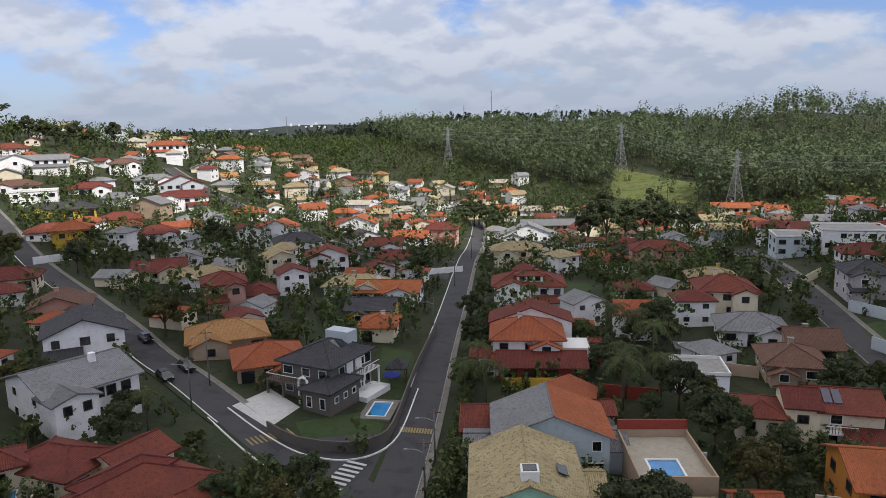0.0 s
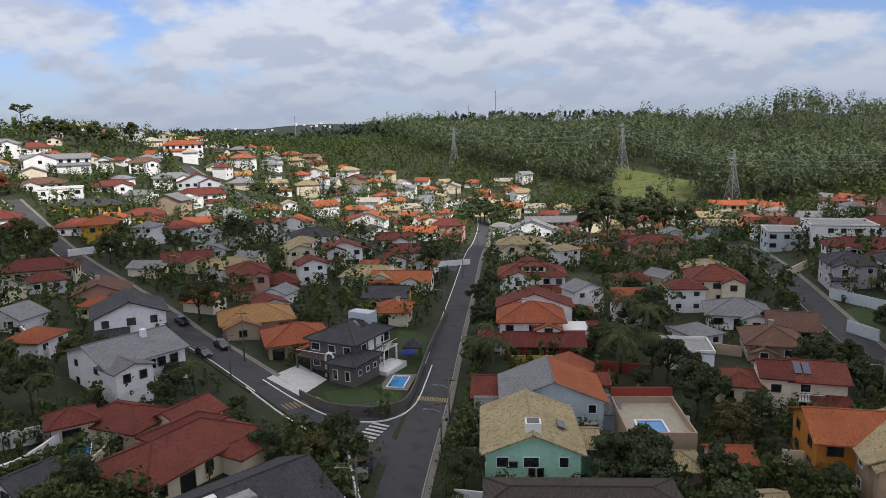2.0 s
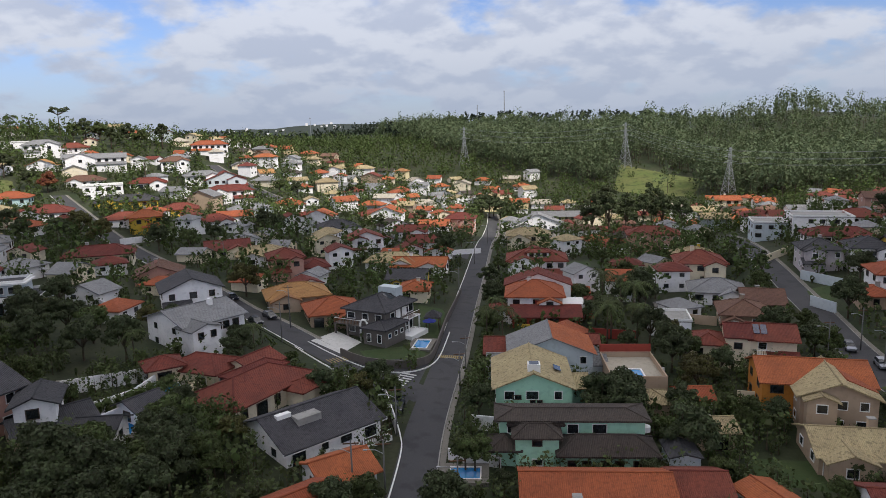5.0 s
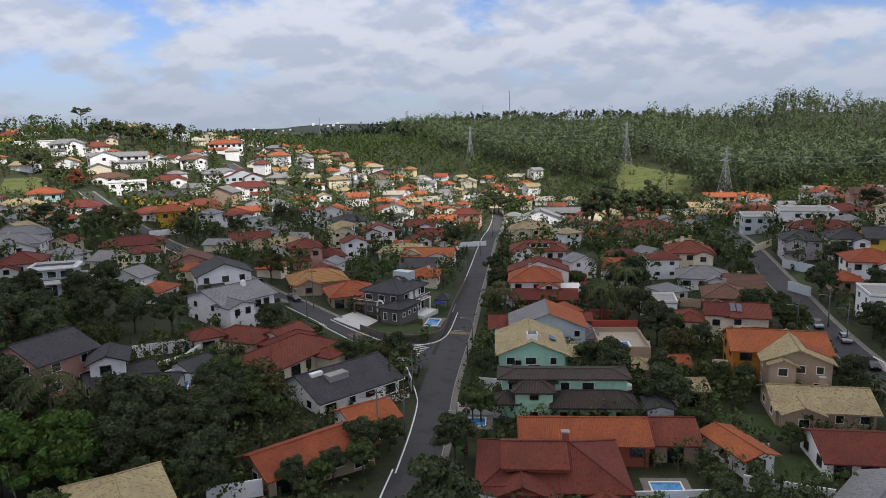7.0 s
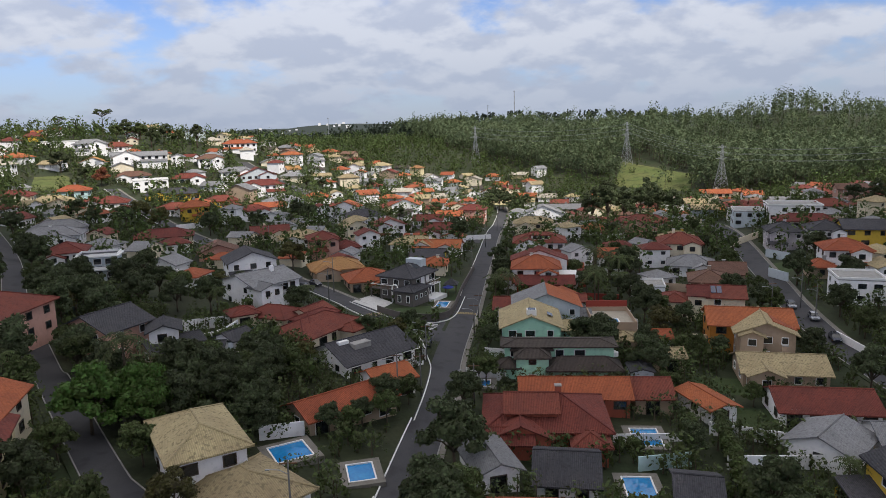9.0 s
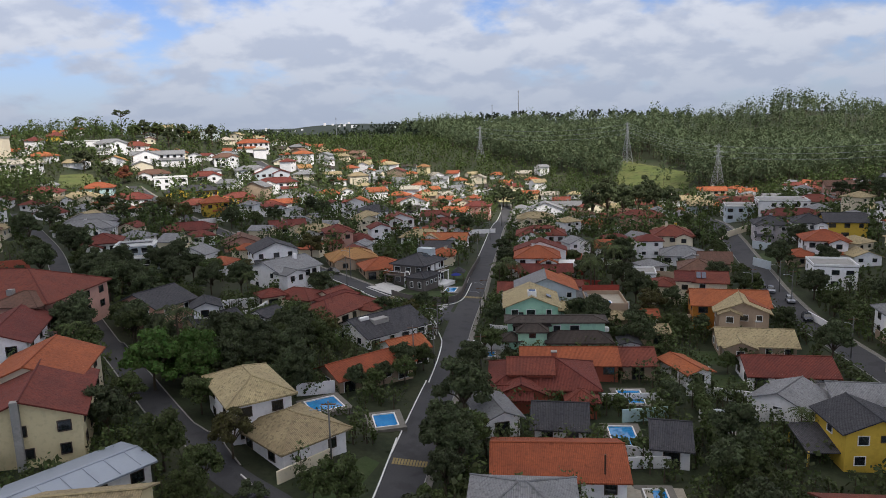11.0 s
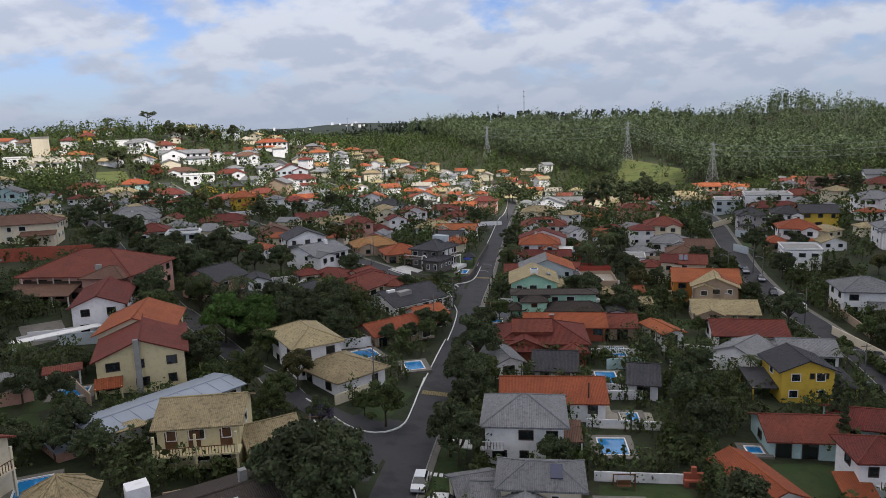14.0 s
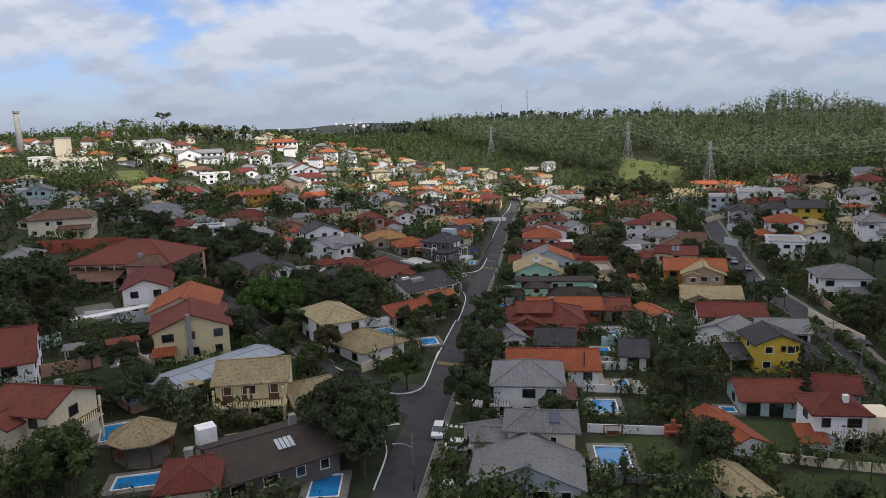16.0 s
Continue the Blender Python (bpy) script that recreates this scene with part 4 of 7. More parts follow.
def infill_town():
    """The many small houses packed between the listed ones."""
    rng = random.Random(41)
    walls, roofs, panes = {"w": [], "c": []}, {"O": [], "R": [], "G": [], "S": []}, []
    n = 0
    for j in range(0, 46):
        for i in range(-20, 20):
            v, u = j * 12.0 + rng.uniform(-3, 3), i * 13.0 + rng.uniform(-3, 3)
            a = radians(-14)
            x, y = 20 + u * math.cos(a) - v * math.sin(a), 205 + u * math.sin(a) + v * math.cos(a)
            if x < -235 or x > 240 or y < 205 or y > 640 or n >= 165 or in_wood(x, y) or y > wood_edge(x) - 10 or ((x - 172) / 45) ** 2 + ((y - 474) / 45) ** 2 < 1:
                continue
            if ((x + 138) / 26) ** 2 + ((y - 373) / 12) ** 2 < 1 or blocked(x, y, 3.6) or rng.random() < 0.25 + 0.15 * (y > 330) + 0.5 * (x < -100 and y > 300):
                continue
            w, d, st = rng.uniform(6, 9), rng.uniform(5.5, 7.5), rng.choice((1, 1, 1, 2))
            h = STOREY * st
            m = pose(x, y, min(ground(x, y), ground(x, y - 3)), 0, 0, rng.choice((-14, -20, -10, 15, 76, 25)))
            place = lambda vf: ([tuple(m @ Vector(q)) for q in vf[0]], vf[1])
            wc, rc = rng.choice("wwwc"), rng.choice("OOORRGSSG" if y > 330 else "RRROOGGSG")
            if rng.random() < 0.5:
                rv, rf, _ = roof_hip(w, d, h, 0.42, 0.55)
                wv, wf = block_walls(w, d, h, 2.2)
            else:
                rv, rf, _ = roof_gable(w, d, h, 0.4, 0.55)
                wv, wf = block_walls(w, d, h, 2.2, w / 2 * 0.4 - 0.05)
            walls[wc].append(place((wv, wf)))
            roofs[rc].append((*place((rv, rf)), roof_uvs(rv, rf)))
            for s in range(st):
                for k in range(2):
                    cx, cz = (k - 0.5) * w * 0.5, STOREY * s + 1.6
                    panes.append(place(box_vf(cx - 0.6, -d / 2 - 0.03, cz - 0.5, cx + 0.6, -d / 2 + 0.1, cz + 0.5)))
            FOOT.append((x, y, 4.2))
            n += 1
    top = put("houses", None, None, None, "closely packed small white houses with clay tile roofs", "houses", kind="stuff")
    for k, pieces in walls.items():
        tagged(put("walls", mesh_of("walls", *merge(*pieces), WALL[k]), top), kind="stuff")
    for k, pieces in roofs.items():
        v, f = merge(*[(a, b) for a, b, _ in pieces])
        tagged(put("roofs", mesh_of("roofs", v, f, ROOF[k], [q for _, _, uv in pieces for q in uv]), top), kind="stuff")
    tagged(put("panes", mesh_of("panes", *merge(*panes), GLASS), top), kind="stuff")


def plant_gardens():
    """Trees and shrubs in the gaps of the gardens."""
    rng = random.Random(21)
    count = 0
    for _ in range(3000):
        x, y = rng.uniform(-90, 150), rng.uniform(66, 235)
        k = rng.choice(("dark", "dark", "mid", "mid", "palm", "olive"))
        s = rng.uniform(0.55, 0.95) if k != "palm" else rng.uniform(0.7, 1.1)
        if blocked(x, y, 1.5 if k == "palm" else 2.2 * s):
            continue
        tree(k, x, y, s)
        FOOT.append((x, y, 1.2 if k == "palm" else 1.9 * s))
        count += 1
        if count >= 34:
            break
    count = 0
    for _ in range(4000):
        x, y = rng.uniform(-62, 96), rng.uniform(60, 205)
        k = rng.choice(("dark", "dark", "dark", "mid", "mid", "palm"))
        s = rng.uniform(0.4, 0.8) if k != "palm" else rng.uniform(0.6, 0.9)
        if blocked(x, y, 1.0 if k == "palm" else 1.5 * s):
            continue
        tree(k, x, y, s)
        FOOT.append((x, y, 1.0 if k == "palm" else 1.5 * s))
        count += 1
        if count >= 44:
            break
    # hedges and shrubs nobody could count
    places = []
    for _ in range(16000):
        x, y = rng.uniform(-75, 130), rng.uniform(58, 190)
        if noise.noise((x / 9, y / 9, 6.1)) > -0.42 and not blocked(x, y, 0.3):
            places.append((x, y))
        if len(places) >= 4000:
            break
    wood("near_shrubs", "hedges, shrubs and small trees filling the nearer gardens", places, 7, 1.5, 5.2, 84, 0.22, LEAF["shrub"], 0.2, "shrubs")
    places = []
    for _ in range(30000):
        x, y = rng.uniform(-170, 250), rng.uniform(62, 430)
        if noise.noise((x / 13, y / 13, 1.7)) < -0.4 or blocked(x, y, 0.5):
            continue
        places.append((x, y))
        if len(places) >= 5600:
            break
    for _ in range(260):
        x, y = rng.uniform(130, 215), rng.uniform(425, 520)
        if noise.noise((x / 11, y / 11, 3.3)) > 0.05:
            places.append((x, y))
    wood("garden_shrubs", "hedges and shrubs filling the gardens", places, 8, 1.6, 4.6, 38, 0.38, LEAF["shrub"], 0.2, "shrubs")
    # street trees and groves between the farther houses
    places = []
    for _ in range(24000):
        x, y = (rng.uniform(-240, 205), rng.uniform(230, 720)) if rng.random() < 0.85 else (rng.uniform(150, 330), rng.uniform(120, 400))
        if y > wood_edge(x) or ((x - 177) / 24) ** 2 + ((y - 463) / 24) ** 2 < 1 or ((x + 138) / 26) ** 2 + ((y - 373) / 11) ** 2 < 1 or blocked(x, y, 1.4):
            continue
        places.append((x, y))
        FOOT.append((x, y, 1.6))
        if len(places) >= 3600:
            break
    wood("garden_trees", "leafy trees between the farther houses", places, 9, 4.5, 11.5, 78, 0.55, LEAF["grove"], 0.12, "trees")


def far_buildings():
    """Pale blocks of the towns along the horizon."""
    rng = random.Random(77)
    pieces = []
    for _ in range(240):
        y = rng.uniform(1700, 2900)
        x = -0.19 * y + rng.uniform(-0.2, 0.22) * y
        if noise.noise((x / 120, y / 120, 8.8)) < -0.05:
            continue
        w, d, h = rng.uniform(4, 9), rng.uniform(4, 8), rng.choice((3, 3, 4, 5, 6, 9))
        z = ground(x, y)
        pieces.append(box_vf(x - w / 2, y - d / 2, z - 2, x + w / 2, y + d / 2, z + h))
    top = put("far_buildings", None, None, None, "small pale buildings scattered along the far horizon", "buildings", kind="stuff")
    tagged(put("walls", mesh_of("walls", *merge(*pieces), WALL["w"]), top), kind="stuff")


def hedge(pts, h=2.2, wide=1.1):
    """A clipped leafy hedge along the points."""
    rng = random.Random(int(pts[0][0] * 10))
    clumps = []
    for q in smooth_line(pts, 1.3):
        z = ground(q.x, q.y)
        for k in range(2):
            clumps.append((q.x + rng.uniform(-0.4, 0.4), q.y + rng.uniform(-0.3, 0.3), z + h * (0.35 + 0.4 * k), wide * rng.uniform(0.75, 1.05)))
        FOOT.append((q.x, q.y, 0.8))
    v, f = leaf_cloud(rng, clumps, 42, 0.2)
    put("hedge", mesh_of("hedge", v, f, LEAF["shrub"]), None, None, "dense dark green garden hedge", "hedge", "hedges")


def make_cloud():
    """The broad cloud overhead whose shade lies on the near streets."""
    high = 640.0
    shift = SUN * (high / SUN.z)
    cx, cy = 60 + shift.x, -60 + shift.y
    verts, faces = [], []
    rings, seg = 14, 96
    for side in (1, -1):
        for j in range(rings + 1):
            q = j / rings
            for i in range(seg):
                a = 2 * math.pi * i / seg
                edge = 1 + 0.1 * noise.noise((math.cos(a) * 2.2, math.sin(a) * 2.2, 5.0)) + 0.05 * noise.noise((math.cos(a) * 7, math.sin(a) * 7, 1.0))
                px, py = cx + math.cos(a) * 640 * q * edge, cy + math.sin(a) * 415 * q * edge
                lump = noise.noise((px / 120, py / 120, side * 3.0))
                verts.append((px, py, high + side * math.sqrt(max(0, 1 - q * q)) * (70 if side > 0 else 25) * (1 + 0.6 * lump)))
    n = (rings + 1) * seg
    for s in range(2):
        for j in range(rings):
            for i in range(seg):
                a, b = s * n + j * seg + i, s * n + j * seg + (i + 1) % seg
                faces.append((a, b, b + seg, a + seg) if s == 0 else (a + seg, b + seg, b, a))
    put("cloud", mesh_of("cloud", verts, faces, CLOUD, smooth=True), label="broad grey-white cumulus cloud drifting overhead", category="cloud", kind="structure")


make_cloud()


def lot(x, y, rot, w, d, *rest, **more):
    """A house, with its plot kept clear of planting."""
    r = radians(rot)
    long, k = max(w, d), 2 if max(w, d) > 1.3 * min(w, d) else 1
    for i in range(k):
        o = (i - (k - 1) / 2) * long / 2
        a, b = (o, 0) if w >= d else (0, o)
        FOOT.append((x + a * math.cos(r) - b * math.sin(r), y + a * math.sin(r) + b * math.cos(r), (min(w, d) if k == 2 else long) * 0.62))
    return house(x, y, rot, w, d, *rest, **more)


def grow(kind, x, y, s):
    FOOT.append((x, y, 1.5 * s))
    return tree(kind, x, y, s)


def lay(name, corners, *rest, **more):
    """A sheet of lawn or paving, kept clear of shrubs."""
    a, b, c, d = (Vector(p) for p in corners)
    n = max(2, int(max((b - a).length, (d - a).length) / 2.5))
    for i in range(n):
        for j in range(n):
            p = a.lerp(b, (i + 0.5) / n).lerp(d.lerp(c, (i + 0.5) / n), (j + 0.5) / n)
            FOOT.append((p.x, p.y, 1.5))
    return sheet(name, corners, *rest, **more)


def dig(x, y, rot, w, d):
    FOOT.append((x, y, max(w, d) * 0.6 + 2))
    return pool(x, y, rot, w, d)


# ---- the houses, one by one ----
green = lot(46.8, 178.3, -8, 10.8, 13, 2, "gy", "S", "g", plain=True)
lot(48.3, 149.4, -8, 16.1, 8, 1, "gx", "O", "t")
terracotta = lot(41.8, 139.5, -8, 16.2, 12, 1, "hip", "R", "t")
lot(60.3, 149.4, -8, 5.5, 8, 1, "gx", "R", "b")
lot(88.8, 175, -17, 14.9, 10, 2, "gx", "O", "o")
cream_villa = lot(92.6, 192.8, -20, 7.4, 8, 2, "gx", "R", "c")
lot(89.3, 170.4, -20, 9.8, 11, 2, "gy", "S", "b")
lot(86, 157.9, -15, 13.3, 9, 1, "gx", "S", "b")
lot(84.2, 143.2, -12, 13.6, 9, 1, "gx", "R", "w", plain=True)
lot(67.9, 145.6, 12, 4.2, 8.5, 1, "gy", "O", "w", plain=True, pitch=0.28)
lot(78.6, 131.6, 40, 8.6, 8, 1, "gx", "G", "w", plain=True)
lot(89.6, 131.2, -14, 9.4, 8, 1, "gx", "G", "w", plain=True)
lot(58.0, 85.8, 8, 5.0, 10.5, 1, "gy", "O", "w", plain=True)
lot(137.6, 250.7, -20, 9.6, 10, 2, "hip", "D", "l")
lot(147.1, 245, -20, 9.6, 10, 2, "hip", "D", "w")
lot(155.3, 240.4, -20, 11.5, 10, 2, "gx", "D", "y")
lot(167, 297.8, -20, 18, 14, 2, "f", "W", "w")
lot(158.5, 274.3, -20, 18.4, 9, 1, "hip", "R", "w")
lot(152.8, 303.5, -20, 10.4, 12, 2, "f", "G", "n")
lot(137.6, 221.2, -20, 10.7, 10, 2, "hip", "O", "w")
lot(128.7, 216.9, -20, 6.1, 7, 1, "hip", "O", "b")
lot(124.7, 196.2, -20, 9.6, 10, 2, "f", "W", "w")
lot(117.8, 157.4, -15, 11, 10, 2, "hip", "G", "w")
lot(158.5, 207, -20, 8.3, 10, 2, "hip", "G", "w")
lot(180.5, 248.4, -20, 12.6, 10, 2, "hip", "G", "w")
lot(201.8, 276.2, -20, 11.8, 10, 2, "hip", "R", "c")
lot(182.3, 300.6, -20, 13.7, 10, 1, "hip", "R", "w")
lot(106.1, 252.5, -15, 11.7, 11, 2, "hip", "R", "c")
lot(114.3, 274.5, -15, 11.1, 9, 1, "hip", "S", "y")
lot(116.5, 312.5, -15, 17.3, 10, 2, "hip", "R", "p")
lot(101.9, 233.3, -20, 11.7, 10, 1, "hip", "G", "w")
lot(107, 222.5, -20, 8.4, 10, 1, "gx", "B", "b")
lot(99.2, 215.4, -20, 9.2, 10, 1, "hip", "B", "b")
lot(82.7, 214.1, -15, 8, 8, 1, "f", "G", "w")
lot(187.1, 403.2, -12, 11.4, 8, 2, "gx", "O", "c")
lot(200, 392.6, -12, 9.1, 8, 1, "gx", "O", "w")
lot(207, 346.6, -20, 12.5, 9, 1, "hip", "R", "w")
lot(176.1, 355.6, -20, 13.6, 9, 1, "gx", "R", "y")
dormer_house = lot(66.4, 269.2, -10, 15.9, 11, 2, "hip", "R", "w")
stepped_house = lot(57.6, 229, -10, 11.9, 11, 2, "hip", "O", "w")
lot(58.5, 221.6, -10, 14.2, 7, 1, "gx", "R", "r")
lot(74.8, 324.7, -10, 14.9, 9, 2, "hip", "S", "c")
lot(88.8, 375.4, -10, 22.3, 9, 2, "gy", "G", "w")
lot(109.4, 427.2, -10, 24.8, 10, 1, "gx", "G", "b")
lot(45.5, 199, -10, 5.5, 8, 1, "gx", "R", "t")
twin_roof = lot(52.6, 191.6, -8, 13.4, 10, 2, "gy", "X", "n", plain=True)
grey_villa = lot(23.2, 215.8, -33, 9.4, 10.6, 2, "hip", "D", "k", plain=True)
lot(12.9, 223.4, 15, 10.6, 10, 1, "hip", "O", "b")
lot(3.7, 235.4, 15, 13.2, 10, 1, "hip", "T", "b")
lot(31.2, 244.2, -10, 6.6, 8, 1, "hip", "O", "c")
lot(29.8, 257.8, -10, 10, 8, 1, "gx", "D", "y")
lot(33.7, 274.6, -12, 15, 9, 1, "gx", "O", "w")
lot(25.7, 278.7, -12, 14.1, 9, 1, "hip", "S", "w")
lot(16.8, 302.9, 10, 10.8, 9, 2, "gy", "R", "w")
lot(-3, 264.9, 15, 8.6, 9, 2, "hip", "R", "p")
lot(4.2, 268.1, 15, 6.5, 9, 1, "hip", "R", "p")
lot(-23.7, 288.5, 15, 12.4, 10, 1, "gx", "R", "c")
lot(-12.3, 281.5, 15, 14, 9, 1, "hip", "S", "w")
lot(6.6, 321.5, 15, 13.2, 10, 2, "hip", "D", "w")
lot(43.1, 363.9, -12, 12.2, 9, 1, "gx", "O", "w")
lot(33.2, 341.4, -12, 12.5, 9, 1, "gx", "R", "w")
lot(36.6, 317.3, -12, 11, 9, 1, "gx", "R", "w")
lot(54.9, 372.3, -12, 12.1, 9, 2, "hip", "R", "p")
lot(-58.5, 322.2, 20, 10.7, 9, 2, "hip", "O", "y")
lot(-68.7, 331, 20, 12.5, 9, 1, "hip", "R", "w")
lot(-17.6, 227.5, 22, 11.7, 11, 2, "gy", "D", "w")
lot(19.4, 153.6, 30, 6.4, 6.4, 1, "gx", "O", "w", plain=True)
modern_house = lot(-50.4, 219.6, 12, 13.0, 10, 1, "f", "D", "n", plain=True)
lot(-67.2, 236.1, 15, 9.3, 10, 1, "hip", "R", "w")
lot(-82, 258.1, 15, 17.2, 10, 1, "hip", "G", "w")
lot(-52.9, 268.8, 15, 16.9, 9, 1, "hip", "R", "c")
lot(-31.6, 250.9, 15, 10.6, 10, 1, "gy", "B", "p")
straw_gable = lot(-8.6, 91.4, 4, 9.4, 8.6, 2, "gx", "S", "u", plain=True)
lot(-1.2, 91.6, 28, 6.2, 7.5, 1, "gx", "S", "u", plain=True, pitch=0.5)
long_roof = lot(-3.6, 74.6, 31, 13.6, 11.5, 1, "gx", "K", "k", plain=True, pitch=0.3)
FOOT.append((-18.6, 75.3, 5.0))
lot(-10.2, 67, 10, 5.5, 7, 1, "hip", "R", "c")
lot(-83.5, 169.3, 15, 8, 10, 1, "hip", "G", "c")
lot(-97.2, 218.6, 15, 17.7, 10, 2, "hip", "B", "c")
lot(-96.3, 330.6, 15, 17.7, 10, 1, "hip", "R", "w")
lot(-116.7, 350.5, 15, 12.3, 9, 1, "hip", "O", "v")
lot(-94.1, 377.9, 20, 15.1, 9, 2, "f", "W", "w")
lot(-80.9, 366.3, 20, 23.1, 10, 1, "hip", "D", "y")
lot(-115.5, 425, 20, 27.1, 9, 2, "gx", "G", "w")
lot(-108.1, 394.3, 20, 15.7, 9, 1, "hip", "B", "w")
lot(-85.1, 404.6, 20, 15.7, 9, 1, "hip", "R", "w")
lot(-82.8, 440, 20, 13.6, 9, 2, "hip", "B", "w")
lot(-46.7, 394.9, 20, 19.3, 10, 2, "hip", "R", "w")
lot(-53.8, 419.9, 20, 18.7, 9, 2, "gy", "R", "n")
lot(-64.7, 420.9, 20, 16.6, 9, 2, "hip", "G", "w")
lot(-32.4, 368.8, 20, 17, 10, 1, "hip", "G", "n")
lot(-39.4, 338.4, 20, 12.1, 9, 1, "hip", "R", "w")
lot(-57.7, 359.1, 20, 13.4, 9, 1, "hip", "R", "y")
lot(-76.2, 483.5, 15, 19.5, 9, 2, "hip", "O", "w")
lot(-19.6, 388.3, 15, 12.4, 9, 1, "hip", "O", "w")
lot(-6.9, 357.5, 15, 13.4, 9, 1, "hip", "R", "w")
lot(19.4, 381.9, 10, 14.7, 9, 1, "hip", "R", "c")
lot(-164.3, 443.7, 20, 19.4, 10, 1, "f", "W", "w")
lot(-144.1, 435.6, 20, 16.5, 10, 2, "hip", "G", "w")
lot(-183.6, 457, 20, 10.8, 10, 1, "hip", "R", "y")
lot(-134.7, 446.7, 20, 14.4, 10, 1, "hip", "R", "w")
lot(-166, 362.3, 15, 18.5, 10, 2, "hip", "W", "w")
lot(-157.9, 372.2, 15, 12, 9, 2, "hip", "W", "w")
lot(-179.8, 367.6, 15, 9.9, 9, 2, "f", "W", "w")
lot(-128.7, 260.9, 15, 10.7, 9, 1, "hip", "G", "v")
lot(27.6, 72, -11.2, 12.4, 8, 1, "gy", "G", "n", plain=True)
near_grey = lot(30.6, 79.3, -10, 8.4, 5.7, 2, "hip", "G", "c", plain=True)
lot(23.5, 82.4, 12.2, 4.5, 4.6, 1, "gx", "G", "c", plain=True)
near_white = lot(31.5, 96.2, -9.3, 9.9, 9.4, 2, "hip", "G", "w", plain=True)
orange_house = lot(38.2, 111.6, -8, 15.2, 10.2, 1, "gx", "O", "w", plain=True, pitch=0.36)
lot(32.3, 126.9, 11.6, 4.9, 8.5, 1, "gy", "G", "w", plain=True)
lot(41.4, 124.4, -12.6, 7, 8.7, 1, "gx", "D", "w", plain=True)
lot(55.1, 119, -17.4, 4.5, 8.6, 1, "gx", "D", "w", plain=True)
lot(52.9, 70, 10.2, 4.5, 8.9, 1, "gy", "S", "w", plain=True)
white_red = lot(73.6, 86.8, -9, 6.8, 6.6, 2, "hip", "R", "w", plain=True)
lot(70.6, 99.2, -10, 10.0, 8.4, 1, "gx", "R", "v", plain=True)
lot(81.6, 101.6, -20, 9.0, 7.0, 1, "gx", "R", "v", plain=True)
yellow_house = lot(80.4, 117.2, -6, 8.2, 8.2, 2, "gy", "D", "y", plain=True)
red_villa = lot(-51.6, 162, -7.1, 24, 18.6, 2, "hip", "R", "p", plain=True)
lot(-41.6, 140.8, 15.7, 8.5, 17, 2, "gy", "R", "w", plain=True)
yellow_villa = lot(-25.2, 115.7, 18.5, 11.9, 15.5, 2, "gy", "R", "u", plain=True)
lot(-29, 125.7, 10.6, 11.2, 13.3, 2, "gy", "O", "c", plain=True)
metal_hall = lot(-17.0, 99.4, 49, 20.5, 6.6, 1, "gx", "M", "w", plain=True, pitch=0.14)
corner_villa = lot(-31.2, 77.6, -14, 8.6, 8.2, 2, "gx", "R", "c", plain=True)
lot(-44.2, 95.2, 24.9, 5.7, 15.4, 2, "gx", "R", "w", plain=True)
lot(-27.8, 164.8, 61.4, 9.1, 10.6, 2, "gx", "D", "p", plain=True)
lot(-17.9, 163.1, 17.5, 4.5, 5.9, 2, "gy", "D", "w", plain=True)
lot(-16.6, 162.7, 39.9, 8.7, 6.1, 1, "gx", "D", "b", plain=True)
low_dark_roof = lot(14.8, 166.5, 38.5, 14.3, 11.5, 1, "gx", "D", "w", plain=True)
lot(13.2, 142.6, 36, 14.0, 7.0, 1, "gx", "O", "b", plain=True)
lilac_house = lot(-10.4, 205.4, 46, 12.2, 12.6, 2, "gx", "G", "w", plain=True, pitch=0.3)
lot(64, 174.1, -7.3, 4.5, 4.5, 1, "hip", "S", "b", plain=True)
lot(69.3, 164.9, -2.9, 4.5, 4.5, 1, "gx", "S", "b", plain=True)
lot(71.1, 175.6, -7.4, 4.5, 4.5, 1, "gx", "O", "w", plain=True)
lot(-4, 186.2, 64.2, 6.9, 9.5, 1, "hip", "R", "c", plain=True)
red_complex = lot(4.9, 177.9, 56.7, 16.2, 9.5, 1, "hip", "R", "c", plain=True)
lot(-9.9, 184.5, 28.2, 4.8, 4.5, 1, "hip", "R", "c", plain=True)
lot(-8, 169.6, 53.1, 4.5, 4.5, 1, "gx", "D", "w", plain=True)
lot(-10, 161.3, 0.5, 4.5, 5.3, 1, "gx", "D", "w", plain=True)
mint_house = lot(48.9, 163.0, -8, 18.5, 4.4, 2, "hip", "K", "g", plain=True, pitch=0.2)
lot(-1.4, 123.9, 27.9, 7.9, 12.4, 2, "hip", "S", "w", plain=True)
lot(5.3, 117.4, 41.7, 9.1, 10.5, 1, "hip", "S", "w", plain=True)
lot(-111.7, 230.4, 15, 9.3, 9, 1, "gy", "B", "c")
lot(-103.5, 243.7, 15, 9.3, 9, 1, "hip", "S", "c")
lot(-152, 290.5, 15, 12, 9, 1, "f", "W", "w")
lot(-136.9, 282.7, 15, 9.5, 9, 2, "gy", "G", "v")
lot(-112.2, 322.7, 15, 14.6, 9, 1, "hip", "S", "c")
lot(-128.7, 326.1, 15, 14.5, 9, 1, "hip", "R", "c")
lot(-86.4, 273.2, 20, 15.4, 9, 1, "hip", "G", "w")


